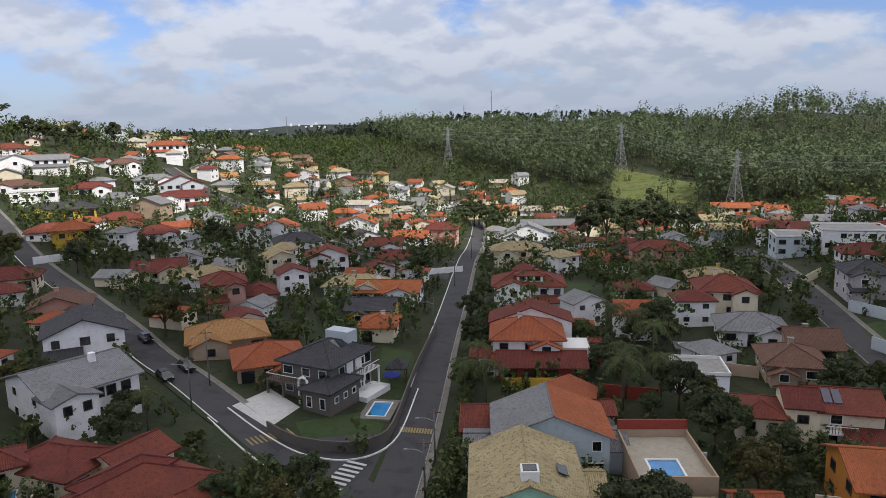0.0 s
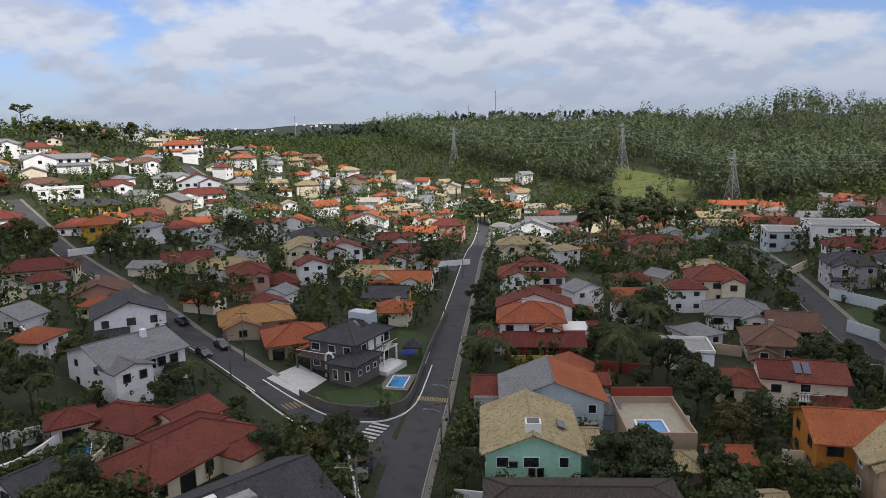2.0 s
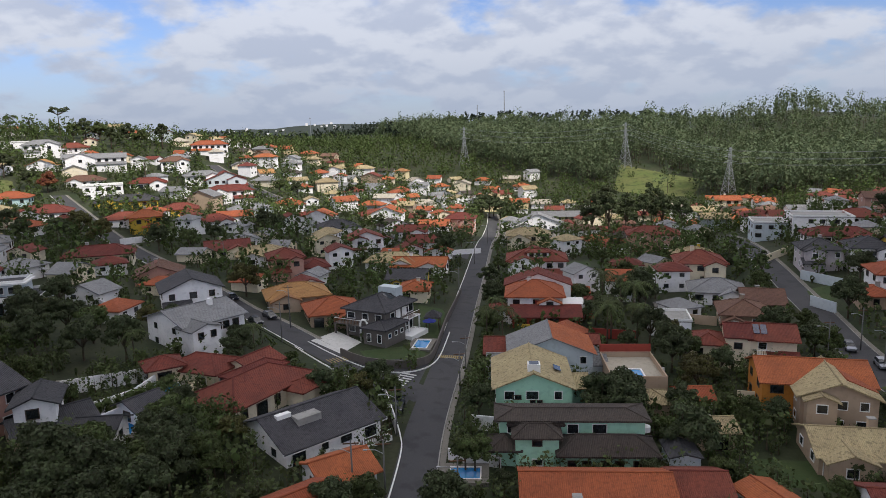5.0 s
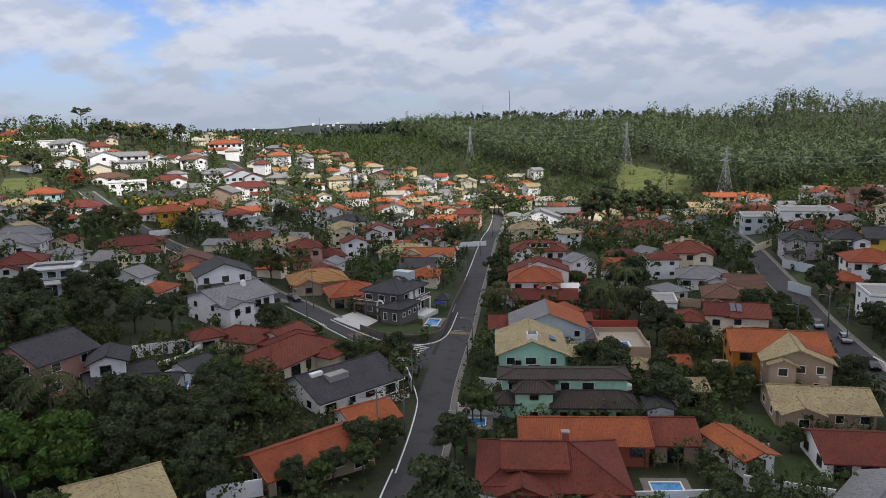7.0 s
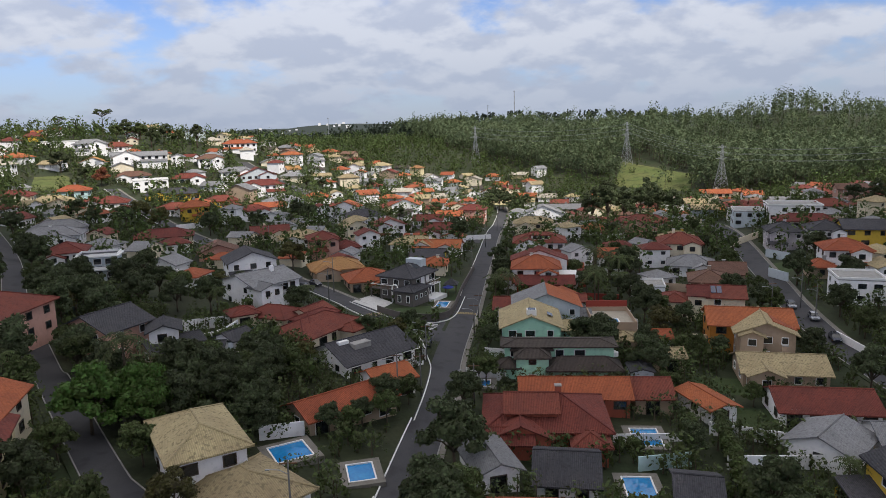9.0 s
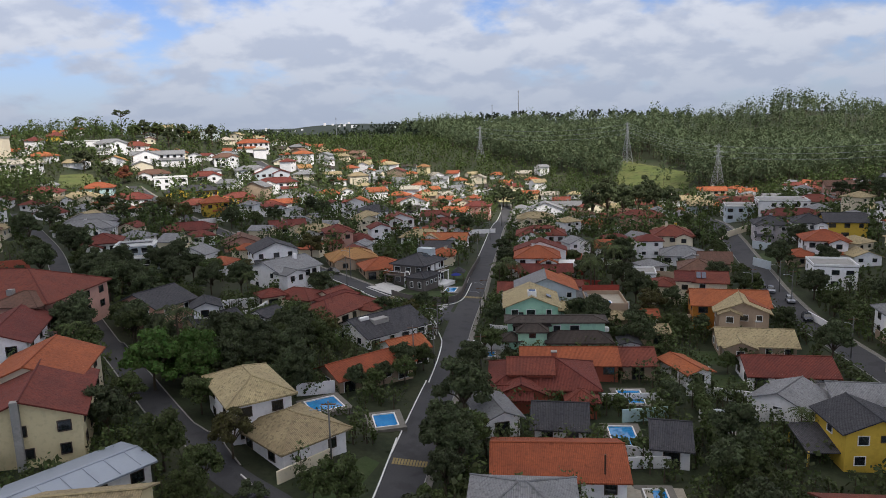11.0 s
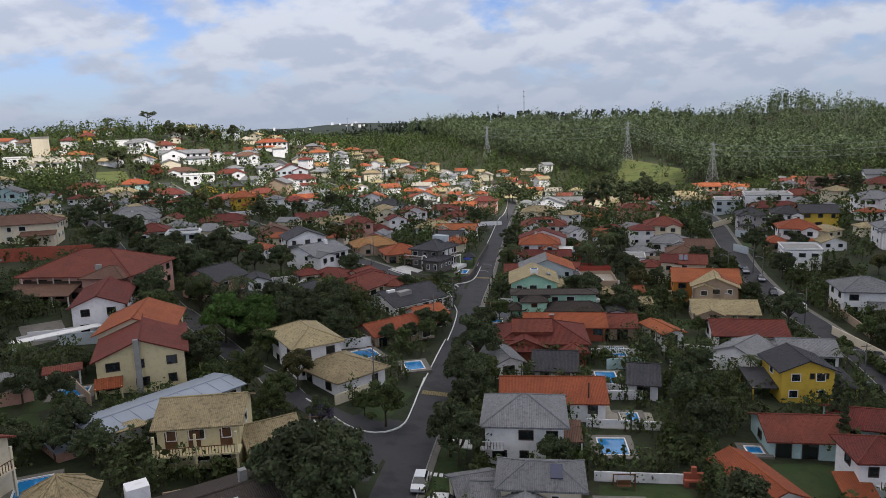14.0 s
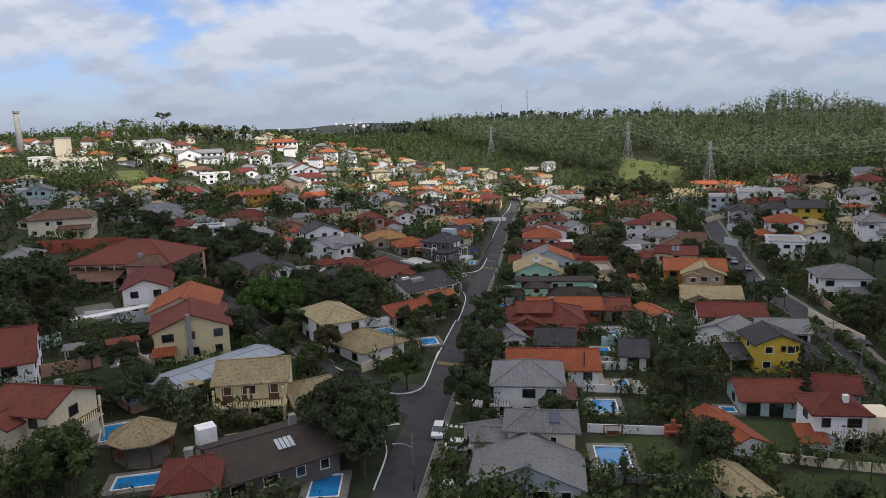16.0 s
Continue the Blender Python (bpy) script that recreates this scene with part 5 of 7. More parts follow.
# ---- what sets the best-seen houses apart ----
def rail(parent, pts, h=0.95, mat=None, gap=0.35):
    """A balustrade along the points: top rail and balusters."""
    r = put("railing", None, parent)
    put("top_rail", mesh_of("top_rail", *tube([(x, y, z + h) for x, y, z in pts], [0.06] * len(pts), 5), mat or WHITE), r)
    for a, b in zip(pts, pts[1:]):
        n = max(2, int((Vector(b) - Vector(a)).length / gap))
        for i in range(n + 1):
            p = Vector(a).lerp(Vector(b), i / n)
            put("baluster", shared(("baluster", h), lambda: mesh_of("baluster", *tube([(0, 0, 0), (0, 0, h)], [0.045, 0.045], 4), mat or WHITE)), r, Matrix.Translation(p))
    return r


def shed_roof(parent, x0, y0, z0, x1, y1, z1, mat, t=0.15):
    """A lean-to roof: low edge at y0, z0 and high edge at y1, z1."""
    v = [(x0, y0, z0), (x1, y0, z0), (x1, y1, z1), (x0, y1, z1), (x0, y0, z0 - t), (x1, y0, z0 - t), (x1, y1, z1 - t), (x0, y1, z1 - t)]
    f = [(0, 1, 2, 3), (7, 6, 5, 4), (0, 4, 5, 1), (1, 5, 6, 2), (2, 6, 7, 3), (3, 7, 4, 0)]
    return put("veranda_roof", mesh_of("veranda_roof", v, f, mat, roof_uvs(v, f)), parent)


def veranda(parent, x0, x1, y, depth, h, rc, n=4):
    """Posts and a lean-to roof before a wall at y."""
    v = put("veranda", None, parent)
    shed_roof(v, x0 - 0.3, y - depth - 0.4, h - 0.25, x1 + 0.3, y - 0.02, h + depth * 0.28, ROOF[rc])
    for i in range(n):
        put("post", mesh_of("post", *box_vf(-0.11, -0.11, -2, 0.11, 0.11, h - 0.3), WHITE), v, pose(x0 + (x1 - x0) * i / (n - 1), y - depth, 0))
    put("floor_slab", mesh_of("floor_slab", *box_vf(x0 - 0.2, y - depth - 0.3, -2, x1 + 0.2, y, 0.06), PAVING), v)


def on_roof(parent, name, x, y, z, rx, w, d, t, mat, ry=0.0):
    return put(name, mesh_of(name, *box_vf(-w / 2, -d / 2, 0, w / 2, d / 2, t), mat), parent, pose(x, y, z, rx, ry))


SOLAR = material("solar_panel", (0.012, 0.02, 0.07), 0.15, 0.2, 1.0, 3, 0.0, spec=0.7)


def dress_dormer_house():
    w, d, h, p = SIZE[dormer_house.name]
    # wide dormer over the eaves with three windows
    dm = block(dormer_house, "dormer", 0.3, -d / 2 + 3.0, 6.0, 3.6, h + 2.25, "hip", "R", "w", 0.3, 0.5, -h - 0.2)
    for i in range(3):
        add_window(dm, -1.8 + i * 1.8, -1.8, h + 1.45, 0, 1.0, 0.8, True)
    # open undercroft: flat dark panels stand for the shade in deep bays between piers
    for i in range(4):
        put("bay", mesh_of("bay", *box_vf(-0.9, -0.03, 0, 0.9, 0.02, 1.9), FRAME_DARK), dormer_house, pose(-1 + i * 2.2, -d / 2, 0.1))
    put("string_course", mesh_of("string_course", *box_vf(-w / 2 - 0.05, -d / 2 - 0.12, 2.6, w / 2 + 0.05, -d / 2, 2.8), WHITE), dormer_house)


def dress_green():
    w, d, h, p = SIZE[green.name]
    # white lantern on the ridge, tall twin windows, roof lights
    zt = h + w / 2 * p
    ln = put("roof_lantern", mesh_of("roof_lantern", *box_vf(-0.9, -0.9, -1.4, 0.9, 0.9, 0.8), WHITE), green, pose(0.1, -d / 2 + 1.6, zt))
    put("pane", mesh_of("pane", *box_vf(-0.7, -0.7, 0.8, 0.7, 0.7, 0.86), GLASS), ln)
    for x in (-0.15, 0.85):
        add_window(green, x, -d / 2 - 0.01, 2.4, 0, 0.6, 2.4, True)
    add_window(green, -2.4, -d / 2 - 0.01, 4.1, 0, 1.1, 0.55, True)
    a = math.degrees(math.atan(p))
    on_roof(green, "skylight", w / 2 - 1.7, -1.5, h + 0.95, 0, 1.1, 2.0, 0.12, GLASS, a)
    block(green, "side_wing", w / 2 + 1.4, 2.5, 3.4, 6, 3.4, "gx", "S", "g", 0.35)


def dress_grey_villa():
    w, d, h, p = SIZE[grey_villa.name]
    # low wing at the street corner, with small white windows on both its faces
    wing = block(grey_villa, "front_wing", 4.2, -4.8, 4.9, 7.2, 3.3, "hip", "D", "k", 0.35, 0.6)
    for y in (-2.0, 0.2, 2.3):
        add_window(wing, 2.46, y, 1.7, 90, 0.8, 0.8)
    for x in (-1.2, 1.2):
        add_window(wing, x, -3.61, 1.4, 0, 0.8, 1.5)
    # upper floor towards the street: white shutters and a square window
    for y in (-0.6, 1.7):
        put("shutter", mesh_of("shutter", *box_vf(-0.8, -0.07, -0.9, 0.8, 0.02, 0.9), WHITE), grey_villa, pose(w / 2, y, 4.3, 0, 0, 90))
    add_window(grey_villa, w / 2 + 0.01, 4.1, 4.5, 90, 1.7, 1.5)
    add_window(grey_villa, w / 2 + 0.01, 3.4, 1.3, 90, 2.4, 2.1)
    slab = put("balcony", mesh_of("balcony", *box_vf(w / 2, 1.0, 2.75, w / 2 + 1.5, d / 2 + 0.2, 2.95), WHITE), grey_villa)
    rail(slab, [(w / 2 + 0.1, 1.1, 2.95), (w / 2 + 1.4, 1.1, 2.95), (w / 2 + 1.4, d / 2 + 0.1, 2.95)])
    for y in (1.2, d / 2):
        put("post", mesh_of("post", *box_vf(-0.12, -0.12, -1, 0.12, 0.12, 2.75), WHITE), grey_villa, pose(w / 2 + 1.3, y, 0))
    # gallery towards the forecourt
    slab = put("balcony", mesh_of("balcony", *box_vf(-w / 2 - 1.8, -d / 2 - 1.6, 2.75, 0.4, -d / 2, 2.95), WALL["k"]), grey_villa)
    rail(slab, [(-w / 2 - 1.7, -d / 2 - 0.1, 2.95), (-w / 2 - 1.7, -d / 2 - 1.5, 2.95), (0.3, -d / 2 - 1.5, 2.95)])
    for x in (-w / 2 - 1.6, -w / 2 + 1.4):
        put("post", mesh_of("post", *box_vf(-0.14, -0.14, -1, 0.14, 0.14, 2.75), WALL["k"]), grey_villa, pose(x, -d / 2 - 1.4, 0))
    # tall white arch at the entrance
    pts = [(-0.8, 0, -1), (-0.8, 0, 3.4)] + [(-0.8 * math.cos(a), 0, 3.4 + 0.9 * math.sin(a)) for a in (0.5, 1.0, 1.57, 2.1, 2.6)] + [(0.8, 0, 3.4), (0.8, 0, -1)]
    put("entrance_arch", mesh_of("entrance_arch", *tube(pts, [0.2] * len(pts), 6), WHITE, smooth=True), grey_villa, pose(0.9, -d / 2 - 1.75, 0))
    a = math.degrees(math.atan(p))
    on_roof(grey_villa, "skylight", 1.6, 0.6, h + 1.55, 0, 2.2, 1.4, 0.1, GLASS, a)
    put("water_tank_box", mesh_of("water_tank_box", *box_vf(-2.2, -1.2, h, 2.2, 1.2, h + 3.0), WALL["n"]), grey_villa, pose(0.4, 3.4, 0))
    put("terrace", mesh_of("terrace", *box_vf(w / 2, -1.2, -1.5, w / 2 + 3.4, d / 2, 0.14), WHITE), grey_villa)


def dress_stepped_house():
    w, d, h, p = SIZE[stepped_house.name]
    block(stepped_house, "upper_wing", 1.0, d / 2 + 2.5, w + 3, 7, h + 0.4, "gy", "R", "w", 0.36)
    block(stepped_house, "low_wing", -w / 2 - 1.6, -d / 2 + 1.2, 4.2, 4.5, 3.0, "hip", "R", "w", 0.4)
    put("white_terrace", mesh_of("white_terrace", *box_vf(-2.5, -3, -2, 2.5, 3, 3.6), WHITE), stepped_house, pose(w / 2 + 2.4, -0.5, 0))
    tw = block(stepped_house, "red_stair_tower", w / 2 + 6.2, -1.0, 1.8, 1.8, 4.2, "hip", "R", "r", 0.45, 0.3)


def dress_twin_roof():
    w, d, h, p = SIZE[twin_roof.name]
    block(twin_roof, "side_wing", -w / 2 - 1.9, -1.0, 3.9, 8, 3.2, "gx", "G", "n", 0.25, 0.4)
    block(twin_roof, "side_wing", w / 2 + 1.3, 0.5, 2.8, 7, 3.0, "gx", "G", "n", 0.25, 0.4)
    block(twin_roof, "back_wing", 1.5, d / 2 + 2.6, w + 2, 5, 4.2, "gx", "R", "w", 0.36)


def dress_cream_villa():
    w, d, h, p = SIZE[cream_villa.name]
    mid = block(cream_villa, "stair_tower", -w / 2 - 2.0, -0.8, 4.0, 7.0, h + 0.2, "gx", "R", "c", 0.4)
    add_window(mid, 0, -3.5, 4.2, 0, 1.2, 1.0, True)
    left = block(cream_villa, "side_wing", -w / 2 - 6.8, -1.6, 5.6, 7.0, h - 1.3, "hip", "R", "c", 0.4)
    for x in (-1.5, 1.2):
        add_window(left, x, -3.5, 3.0, 0, 0.9, 1.2, True)
    slab = put("balcony", mesh_of("balcony", *box_vf(-w / 2 + 0.4, -d / 2 - 1.3, 2.75, 0.6, -d / 2, 2.93), WHITE), cream_villa)
    rail(slab, [(-w / 2 + 0.5, -d / 2 - 1.2, 2.93), (0.5, -d / 2 - 1.2, 2.93)])
    a = math.degrees(math.atan(p))
    for x in (-2.6, -1.4):
        on_roof(cream_villa, "solar_panel", x, -1.9, h + (d / 2 - 1.9) * p + 0.12, a, 1.0, 2.6, 0.08, SOLAR)


def dress_straw_veranda():
    w, d, h, p = SIZE[straw_gable.name]
    slab = put("balcony", mesh_of("balcony", *box_vf(-w / 2 - 0.2, -d / 2 - 2.0, 2.5, w / 2 + 0.2, -d / 2, 2.72), WALL["u"]), straw_gable)
    rail(slab, [(-w / 2, -d / 2 - 1.9, 2.72), (w / 2, -d / 2 - 1.9, 2.72)], mat=WOOD)
    for x in (-w / 2 + 0.1, 0, w / 2 - 0.1):
        put("post", mesh_of("post", *box_vf(-0.14, -0.14, -2, 0.14, 0.14, 5.2), WALL["u"]), straw_gable, pose(x, -d / 2 - 1.8, 0))
    for x in (-w / 3, -0.5, w / 3):
        put("door", mesh_of("door", *box_vf(-0.7, -0.06, 0, 0.7, 0.02, 2.1), WOOD), straw_gable, pose(x, -d / 2, 2.75))


def garden_set(x, y, rot):
    """Sun terrace things by the corner pool."""
    g = ground(x, y) + 0.2
    um = put("parasol", None, None, pose(x, y + 3.5, g, 0, 0, rot), "open dark blue garden parasol", "parasol")
    put("pole", mesh_of("pole", *tube([(0, 0, -0.3), (0, 0, 2.3)], [0.04, 0.04], 6), WOOD), um)
    n = 8
    v = [(0, 0, 2.7)] + [(1.5 * math.cos(k * 6.283 / n), 1.5 * math.sin(k * 6.283 / n), 2.15) for k in range(n)] + [(0, 0, 2.6)] + [(1.5 * math.cos(k * 6.283 / n), 1.5 * math.sin(k * 6.283 / n), 2.08) for k in range(n)]
    f = [(0, 1 + k, 1 + (k + 1) % n) for k in range(n)] + [(n + 1, n + 2 + (k + 1) % n, n + 2 + k) for k in range(n)] + [(1 + k, n + 2 + k, n + 2 + (k + 1) % n, 1 + (k + 1) % n) for k in range(n)]
    put("canopy", mesh_of("canopy", v, f, material("blue_canvas", (0.02, 0.03, 0.2), 0.9, 0.15)), um)
    gz = put("gazebo", None, None, pose(x + 1.0, y + 7.5, g, 0, 0, rot), "small dark thatched garden gazebo", "gazebo")
    v, f, _ = roof_hip(3.0, 3.0, 2.2, 0.7, 0.3)
    put("roof", mesh_of("roof", v, f, ROOF["D"], roof_uvs(v, f)), gz)
    for a in (-1, 1):
        for b in (-1, 1):
            put("post", mesh_of("post", *tube([(a * 1.3, b * 1.3, -0.6), (a * 1.3, b * 1.3, 2.2)], [0.08, 0.08], 6), WOOD), gz)
    for k in range(2):
        ch = put("sun_lounger", None, None, pose(x - 3.2 + k * 0.9, y + 2.6, g, 0, 0, rot + 20), "dark sun lounger on the terrace", "lounger", "terrace loungers")
        put("bed", mesh_of("bed", *box_vf(-0.3, -0.9, 0.3, 0.3, 0.5, 0.38), FRAME_DARK), ch)
        put("backrest", mesh_of("backrest", *box_vf(-0.3, 0, 0, 0.3, 0.7, 0.08), FRAME_DARK), ch, pose(0, 0.5, 0.32, 45))
        for sx in (-0.26, 0.26):
            for sy in (-0.8, 0.4):
                put("leg", mesh_of("leg", *box_vf(sx - 0.03, sy - 0.03, -0.1, sx + 0.03, sy + 0.03, 0.3), FRAME_DARK), ch)


def dress_lilac():
    """The white two-storey house: a bay, a cross wing and brown shuttered windows."""
    w, d, h, p = SIZE[lilac_house.name]
    wing = block(lilac_house, "cross_wing", -w / 2 + 2.6, -d / 2 - 0.6, 5.4, 5.0, h - 0.3, "gy", "G", "w", 0.3, 0.5)
    for x in (-1.2, 1.2):
        add_window(wing, x, -2.51, 4.2, 0, 0.9, 1.1, True)
    for x in (0.6, 2.2, 4.2):
        add_window(lilac_house, x, -d / 2 - 0.02, 4.2, 0, 1.1, 1.2, True)
    put("chimney", mesh_of("chimney", *box_vf(-0.4, -0.4, h, 0.4, 0.4, h + 2.6), WALL["w"]), lilac_house, pose(2.2, -1.4, 0))
    block(lilac_house, "back_wing", w / 2 - 3.2, d / 2 + 1.4, 6.4, 4.2, h - 1.0, "gx", "G", "w", 0.3, 0.4)


def dress_mint():
    """Brown skirt roofs and a tall front bay before the flat-topped mint house."""
    w, d, h, p = SIZE[mint_house.name]
    bay = block(mint_house, "front_bay", -4.6, -d / 2 - 1.4, 5.4, 3.4, 4.7, "hip", "K", "g", 0.5, 0.5)
    add_window(bay, 0, -1.71, 3.9, 0, 1.1, 0.7, True)
    add_window(bay, 0, -1.71, 1.3, 0, 1.2, 0.8)
    low = block(mint_house, "front_range", 4.0, -d / 2 - 1.8, 11.4, 4.4, 2.9, "hip", "K", "g", 0.55, 0.7)
    for x in (-4.4, -2.6, -0.4, 1.4, 3.6):
        add_window(low, x, -2.21, 1.4, 0, 0.9, 1.1, True)
    block(mint_house, "side_range", -8.6, -d / 2 - 0.8, 3.2, 3.6, 2.8, "hip", "K", "g", 0.5, 0.6)
    block(mint_house, "upper_porch", -4.6, -d / 2 + 0.6, 6.2, 1.6, 5.2, "hip", "K", "g", 0.5, 0.6)
    put("tank", mesh_of("tank", *tube([(0, 0, 0), (0, 0, 0.7), (0, 0, 0.95)], [0.7, 0.7, 0.2], 12), WHITE), mint_house, pose(9.6, -0.6, 3.4))
    shed = block(mint_house, "shed", 13.4, -d / 2 - 1.6, 3.6, 4.6, 2.6, "gy", "D", "n", 0.25, 0.3)
    put("gutter_pipe", mesh_of("gutter_pipe", *tube([(0, 0, 0), (0, 0, 2.9)], [0.06, 0.06], 6), WHITE), mint_house, pose(-1.8, -d / 2 - 0.1, 2.8))


def kiosk(x, y, r=4.1):
    """An open eight-sided garden pavilion under a straw-coloured tiled roof."""
    z = max(ground(x + a, y + b) for a in (-3, 3) for b in (-3, 3))
    top = put("garden_pavilion", None, None, pose(x, y, z, 0, 0, 12), "open eight-sided garden pavilion with straw-coloured tiled roof", "pavilion")
    n = 8
    ring = [(r * math.cos((k + 0.5) * math.pi / 4), r * math.sin((k + 0.5) * math.pi / 4)) for k in range(n)]
    v = [(a, b, 2.55) for a, b in ring] + [(0, 0, 4.7)] + [(a, b, 2.4) for a, b in ring] + [(0, 0, 4.5)]
    f = [(k, (k + 1) % n, n) for k in range(n)] + [(n + 1 + (k + 1) % n, n + 1 + k, 2 * n + 1) for k in range(n)] + [(k, n + 1 + k, n + 1 + (k + 1) % n, (k + 1) % n) for k in range(n)]
    roof = put("roof", mesh_of("roof", v, f, ROOF["S"], roof_uvs(v, f)), top)
    for a, b in ring:
        ridge_caps(roof, [((a, b, 2.56), (0, 0, 4.72))], ROOF["S"])
    for a, b in ring:
        put("post", mesh_of("post", *tube([(0, 0, -1.5), (0, 0, 2.5)], [0.12, 0.12], 6), WOOD), top, pose(a * 0.86, b * 0.86, 0))
    ringw = [(a * 0.8, b * 0.8) for a, b in ring]
    v = [(a, b, -2.0) for a, b in ringw] + [(a, b, 0.12) for a, b in ringw]
    f = [(k, (k + 1) % n, n + (k + 1) % n, n + k) for k in range(n)] + [tuple(range(n, 2 * n))]
    put("floor_slab", mesh_of("floor_slab", v, f, PAVING), top)
    for k in (0, 1, 2, 3):
        (a, b), (c, e) = ringw[k], ringw[(k + 1) % n]
        v = [(a, b, 0.1), (c, e, 0.1), (c * 0.93, e * 0.93, 0.1), (a * 0.93, b * 0.93, 0.1)]
        v += [(q[0], q[1], 1.0) for q in v]
        put("low_wall", mesh_of("low_wall", v, BOX_F, WALL["t"]), top)


def shelter(x, y, rot, w, d, h, mat, label, category="shelter", pitch=0.25):
    """A small open shelter: four posts under a low hipped roof."""
    z = ground(x, y)
    top = put("garden_shelter", None, None, pose(x, y, z, 0, 0, rot), label, category)
    v, f, _ = roof_hip(w, d, h, pitch, 0.35, 0.16)
    put("roof", mesh_of("roof", v, f, mat, roof_uvs(v, f)), top)
    for a in (-1, 1):
        for b in (-1, 1):
            put("post", mesh_of("post", *box_vf(-0.1, -0.1, -1.5, 0.1, 0.1, h - 0.1), WHITE), top, pose(a * (w / 2 - 0.15), b * (d / 2 - 0.15), 0))
    put("floor_slab", mesh_of("floor_slab", *box_vf(-w / 2, -d / 2, -1.5, w / 2, d / 2, 0.08), PAVING), top)
    FOOT.append((x, y, max(w, d) * 0.6))
    return top


def pool_terrace(x, y, z, rot, w, d):
    """A pool on a raised terrace behind retaining walls."""
    top = put("pool_terrace", None, None, pose(x, y, z, 0, 0, rot), "raised pale terrace with a small blue swimming pool", "terrace")
    pw, pd = 3.4, 4.2
    put("retaining_wall", mesh_of("retaining_wall", *ring_vf(w - 0.4, d - 0.4, 0.2, -7.0, 0.9), WALL["b"]), top)
    pool_x, pool_y = -w * 0.05, -d * 0.2
    floor = []
    for x0, y0, x1, y1 in ((-w / 2 + 0.2, -d / 2 + 0.2, pool_x - pw / 2, d / 2 - 0.2), (pool_x + pw / 2, -d / 2 + 0.2, w / 2 - 0.2, d / 2 - 0.2),
                           (pool_x - pw / 2, -d / 2 + 0.2, pool_x + pw / 2, pool_y - pd / 2), (pool_x - pw / 2, pool_y + pd / 2, pool_x + pw / 2, d / 2 - 0.2)):
        floor.append(box_vf(x0, y0, -1.6, x1, y1, 0.0))
    put("deck", mesh_of("deck", *merge(*floor), PALE_PAVING), top)
    put("coping", mesh_of("coping", *ring_vf(pw - 0.04, pd - 0.04, 0.25, -1.2, 0.06), WHITE), top, pose(pool_x, pool_y, 0))
    put("water", mesh_of("water", *box_vf(-pw / 2 + 0.03, -pd / 2 + 0.03, -1.5, pw / 2 - 0.03, pd / 2 - 0.03, -0.08), WATER), top, pose(pool_x, pool_y, 0))
    put("back_wall", mesh_of("back_wall", *box_vf(-w / 2, d / 2, -7.0, w / 2, d / 2 + 0.25, 2.2), WALL["r"]), top)
    FOOT.append((x, y, max(w, d) * 0.62))


def dress_modern():
    """A set-back upper floor, deep white eaves and a band of glass."""
    w, d, h, p = SIZE[modern_house.name]
    up = block(modern_house, "upper_floor", -1.6, 1.6, w - 4, d - 4, h + 2.6, "f", "D", "n", 0.0, 0.1, -h)
    put("white_eave", mesh_of("white_eave", *ring_vf(w - 3.9, d - 3.9, 0.5, h + 2.4, h + 2.75), WHITE), modern_house, pose(-1.6, 1.6, 0))
    put("white_eave", mesh_of("white_eave", *ring_vf(w + 0.02, d + 0.02, 0.5, h - 0.25, h + 0.1), WHITE), modern_house)
    for x in (-2.6, 0, 2.6):
        add_window(up, x, -(d - 4) / 2 - 0.02, h + 1.3, 0, 1.7, 1.3)
    for x in (-4, -1, 2, 4.6):
        add_window(modern_house, x, -d / 2 - 0.02, 1.4, 0, 1.9, 2.1, True)


def barbecue(x, y, rot):
    z = ground(x, y)
    top = put("barbecue", None, None, pose(x, y, z, 0, 0, rot), "red brick garden barbecue with a stub chimney", "barbecue")
    put("body", mesh_of("body", *merge(box_vf(-1.2, -0.5, -0.6, 1.2, 0.5, 0.95), box_vf(-1.2, 0.1, 0.95, 1.2, 0.5, 1.7)), WALL["t"]), top)
    put("hearth", mesh_of("hearth", *box_vf(-0.7, -0.54, 0.15, 0.7, -0.4, 0.75), FRAME_DARK), top)
    put("chimney", mesh_of("chimney", *box_vf(-0.3, 0.05, 1.7, 0.3, 0.5, 2.5), WALL["t"]), top)


def swing(x, y, rot):
    z = ground(x, y)
    top = put("garden_swing", None, None, pose(x, y, z, 0, 0, rot), "wooden garden swing on a braced frame", "swing")
    for a in (-1.3, 1.3):
        for b in (-0.7, 0.7):
            put("leg", mesh_of("leg", *tube([(a, b, -0.2), (a, 0, 2.0)], [0.06, 0.06], 5), WOOD), top)
    put("top_beam", mesh_of("top_beam", *tube([(-1.4, 0, 2.0), (1.4, 0, 2.0)], [0.07, 0.07], 5), WOOD), top)
    put("seat", mesh_of("seat", *merge(box_vf(-0.9, -0.3, 0.5, 0.9, 0.2, 0.57), box_vf(-0.9, 0.2, 0.5, 0.9, 0.27, 1.1)), WOOD), top)
    for a in (-0.8, 0.8):
        put("chain", mesh_of("chain", *tube([(a, 0, 0.55), (a, 0, 2.0)], [0.02, 0.02], 4), STEEL), top)


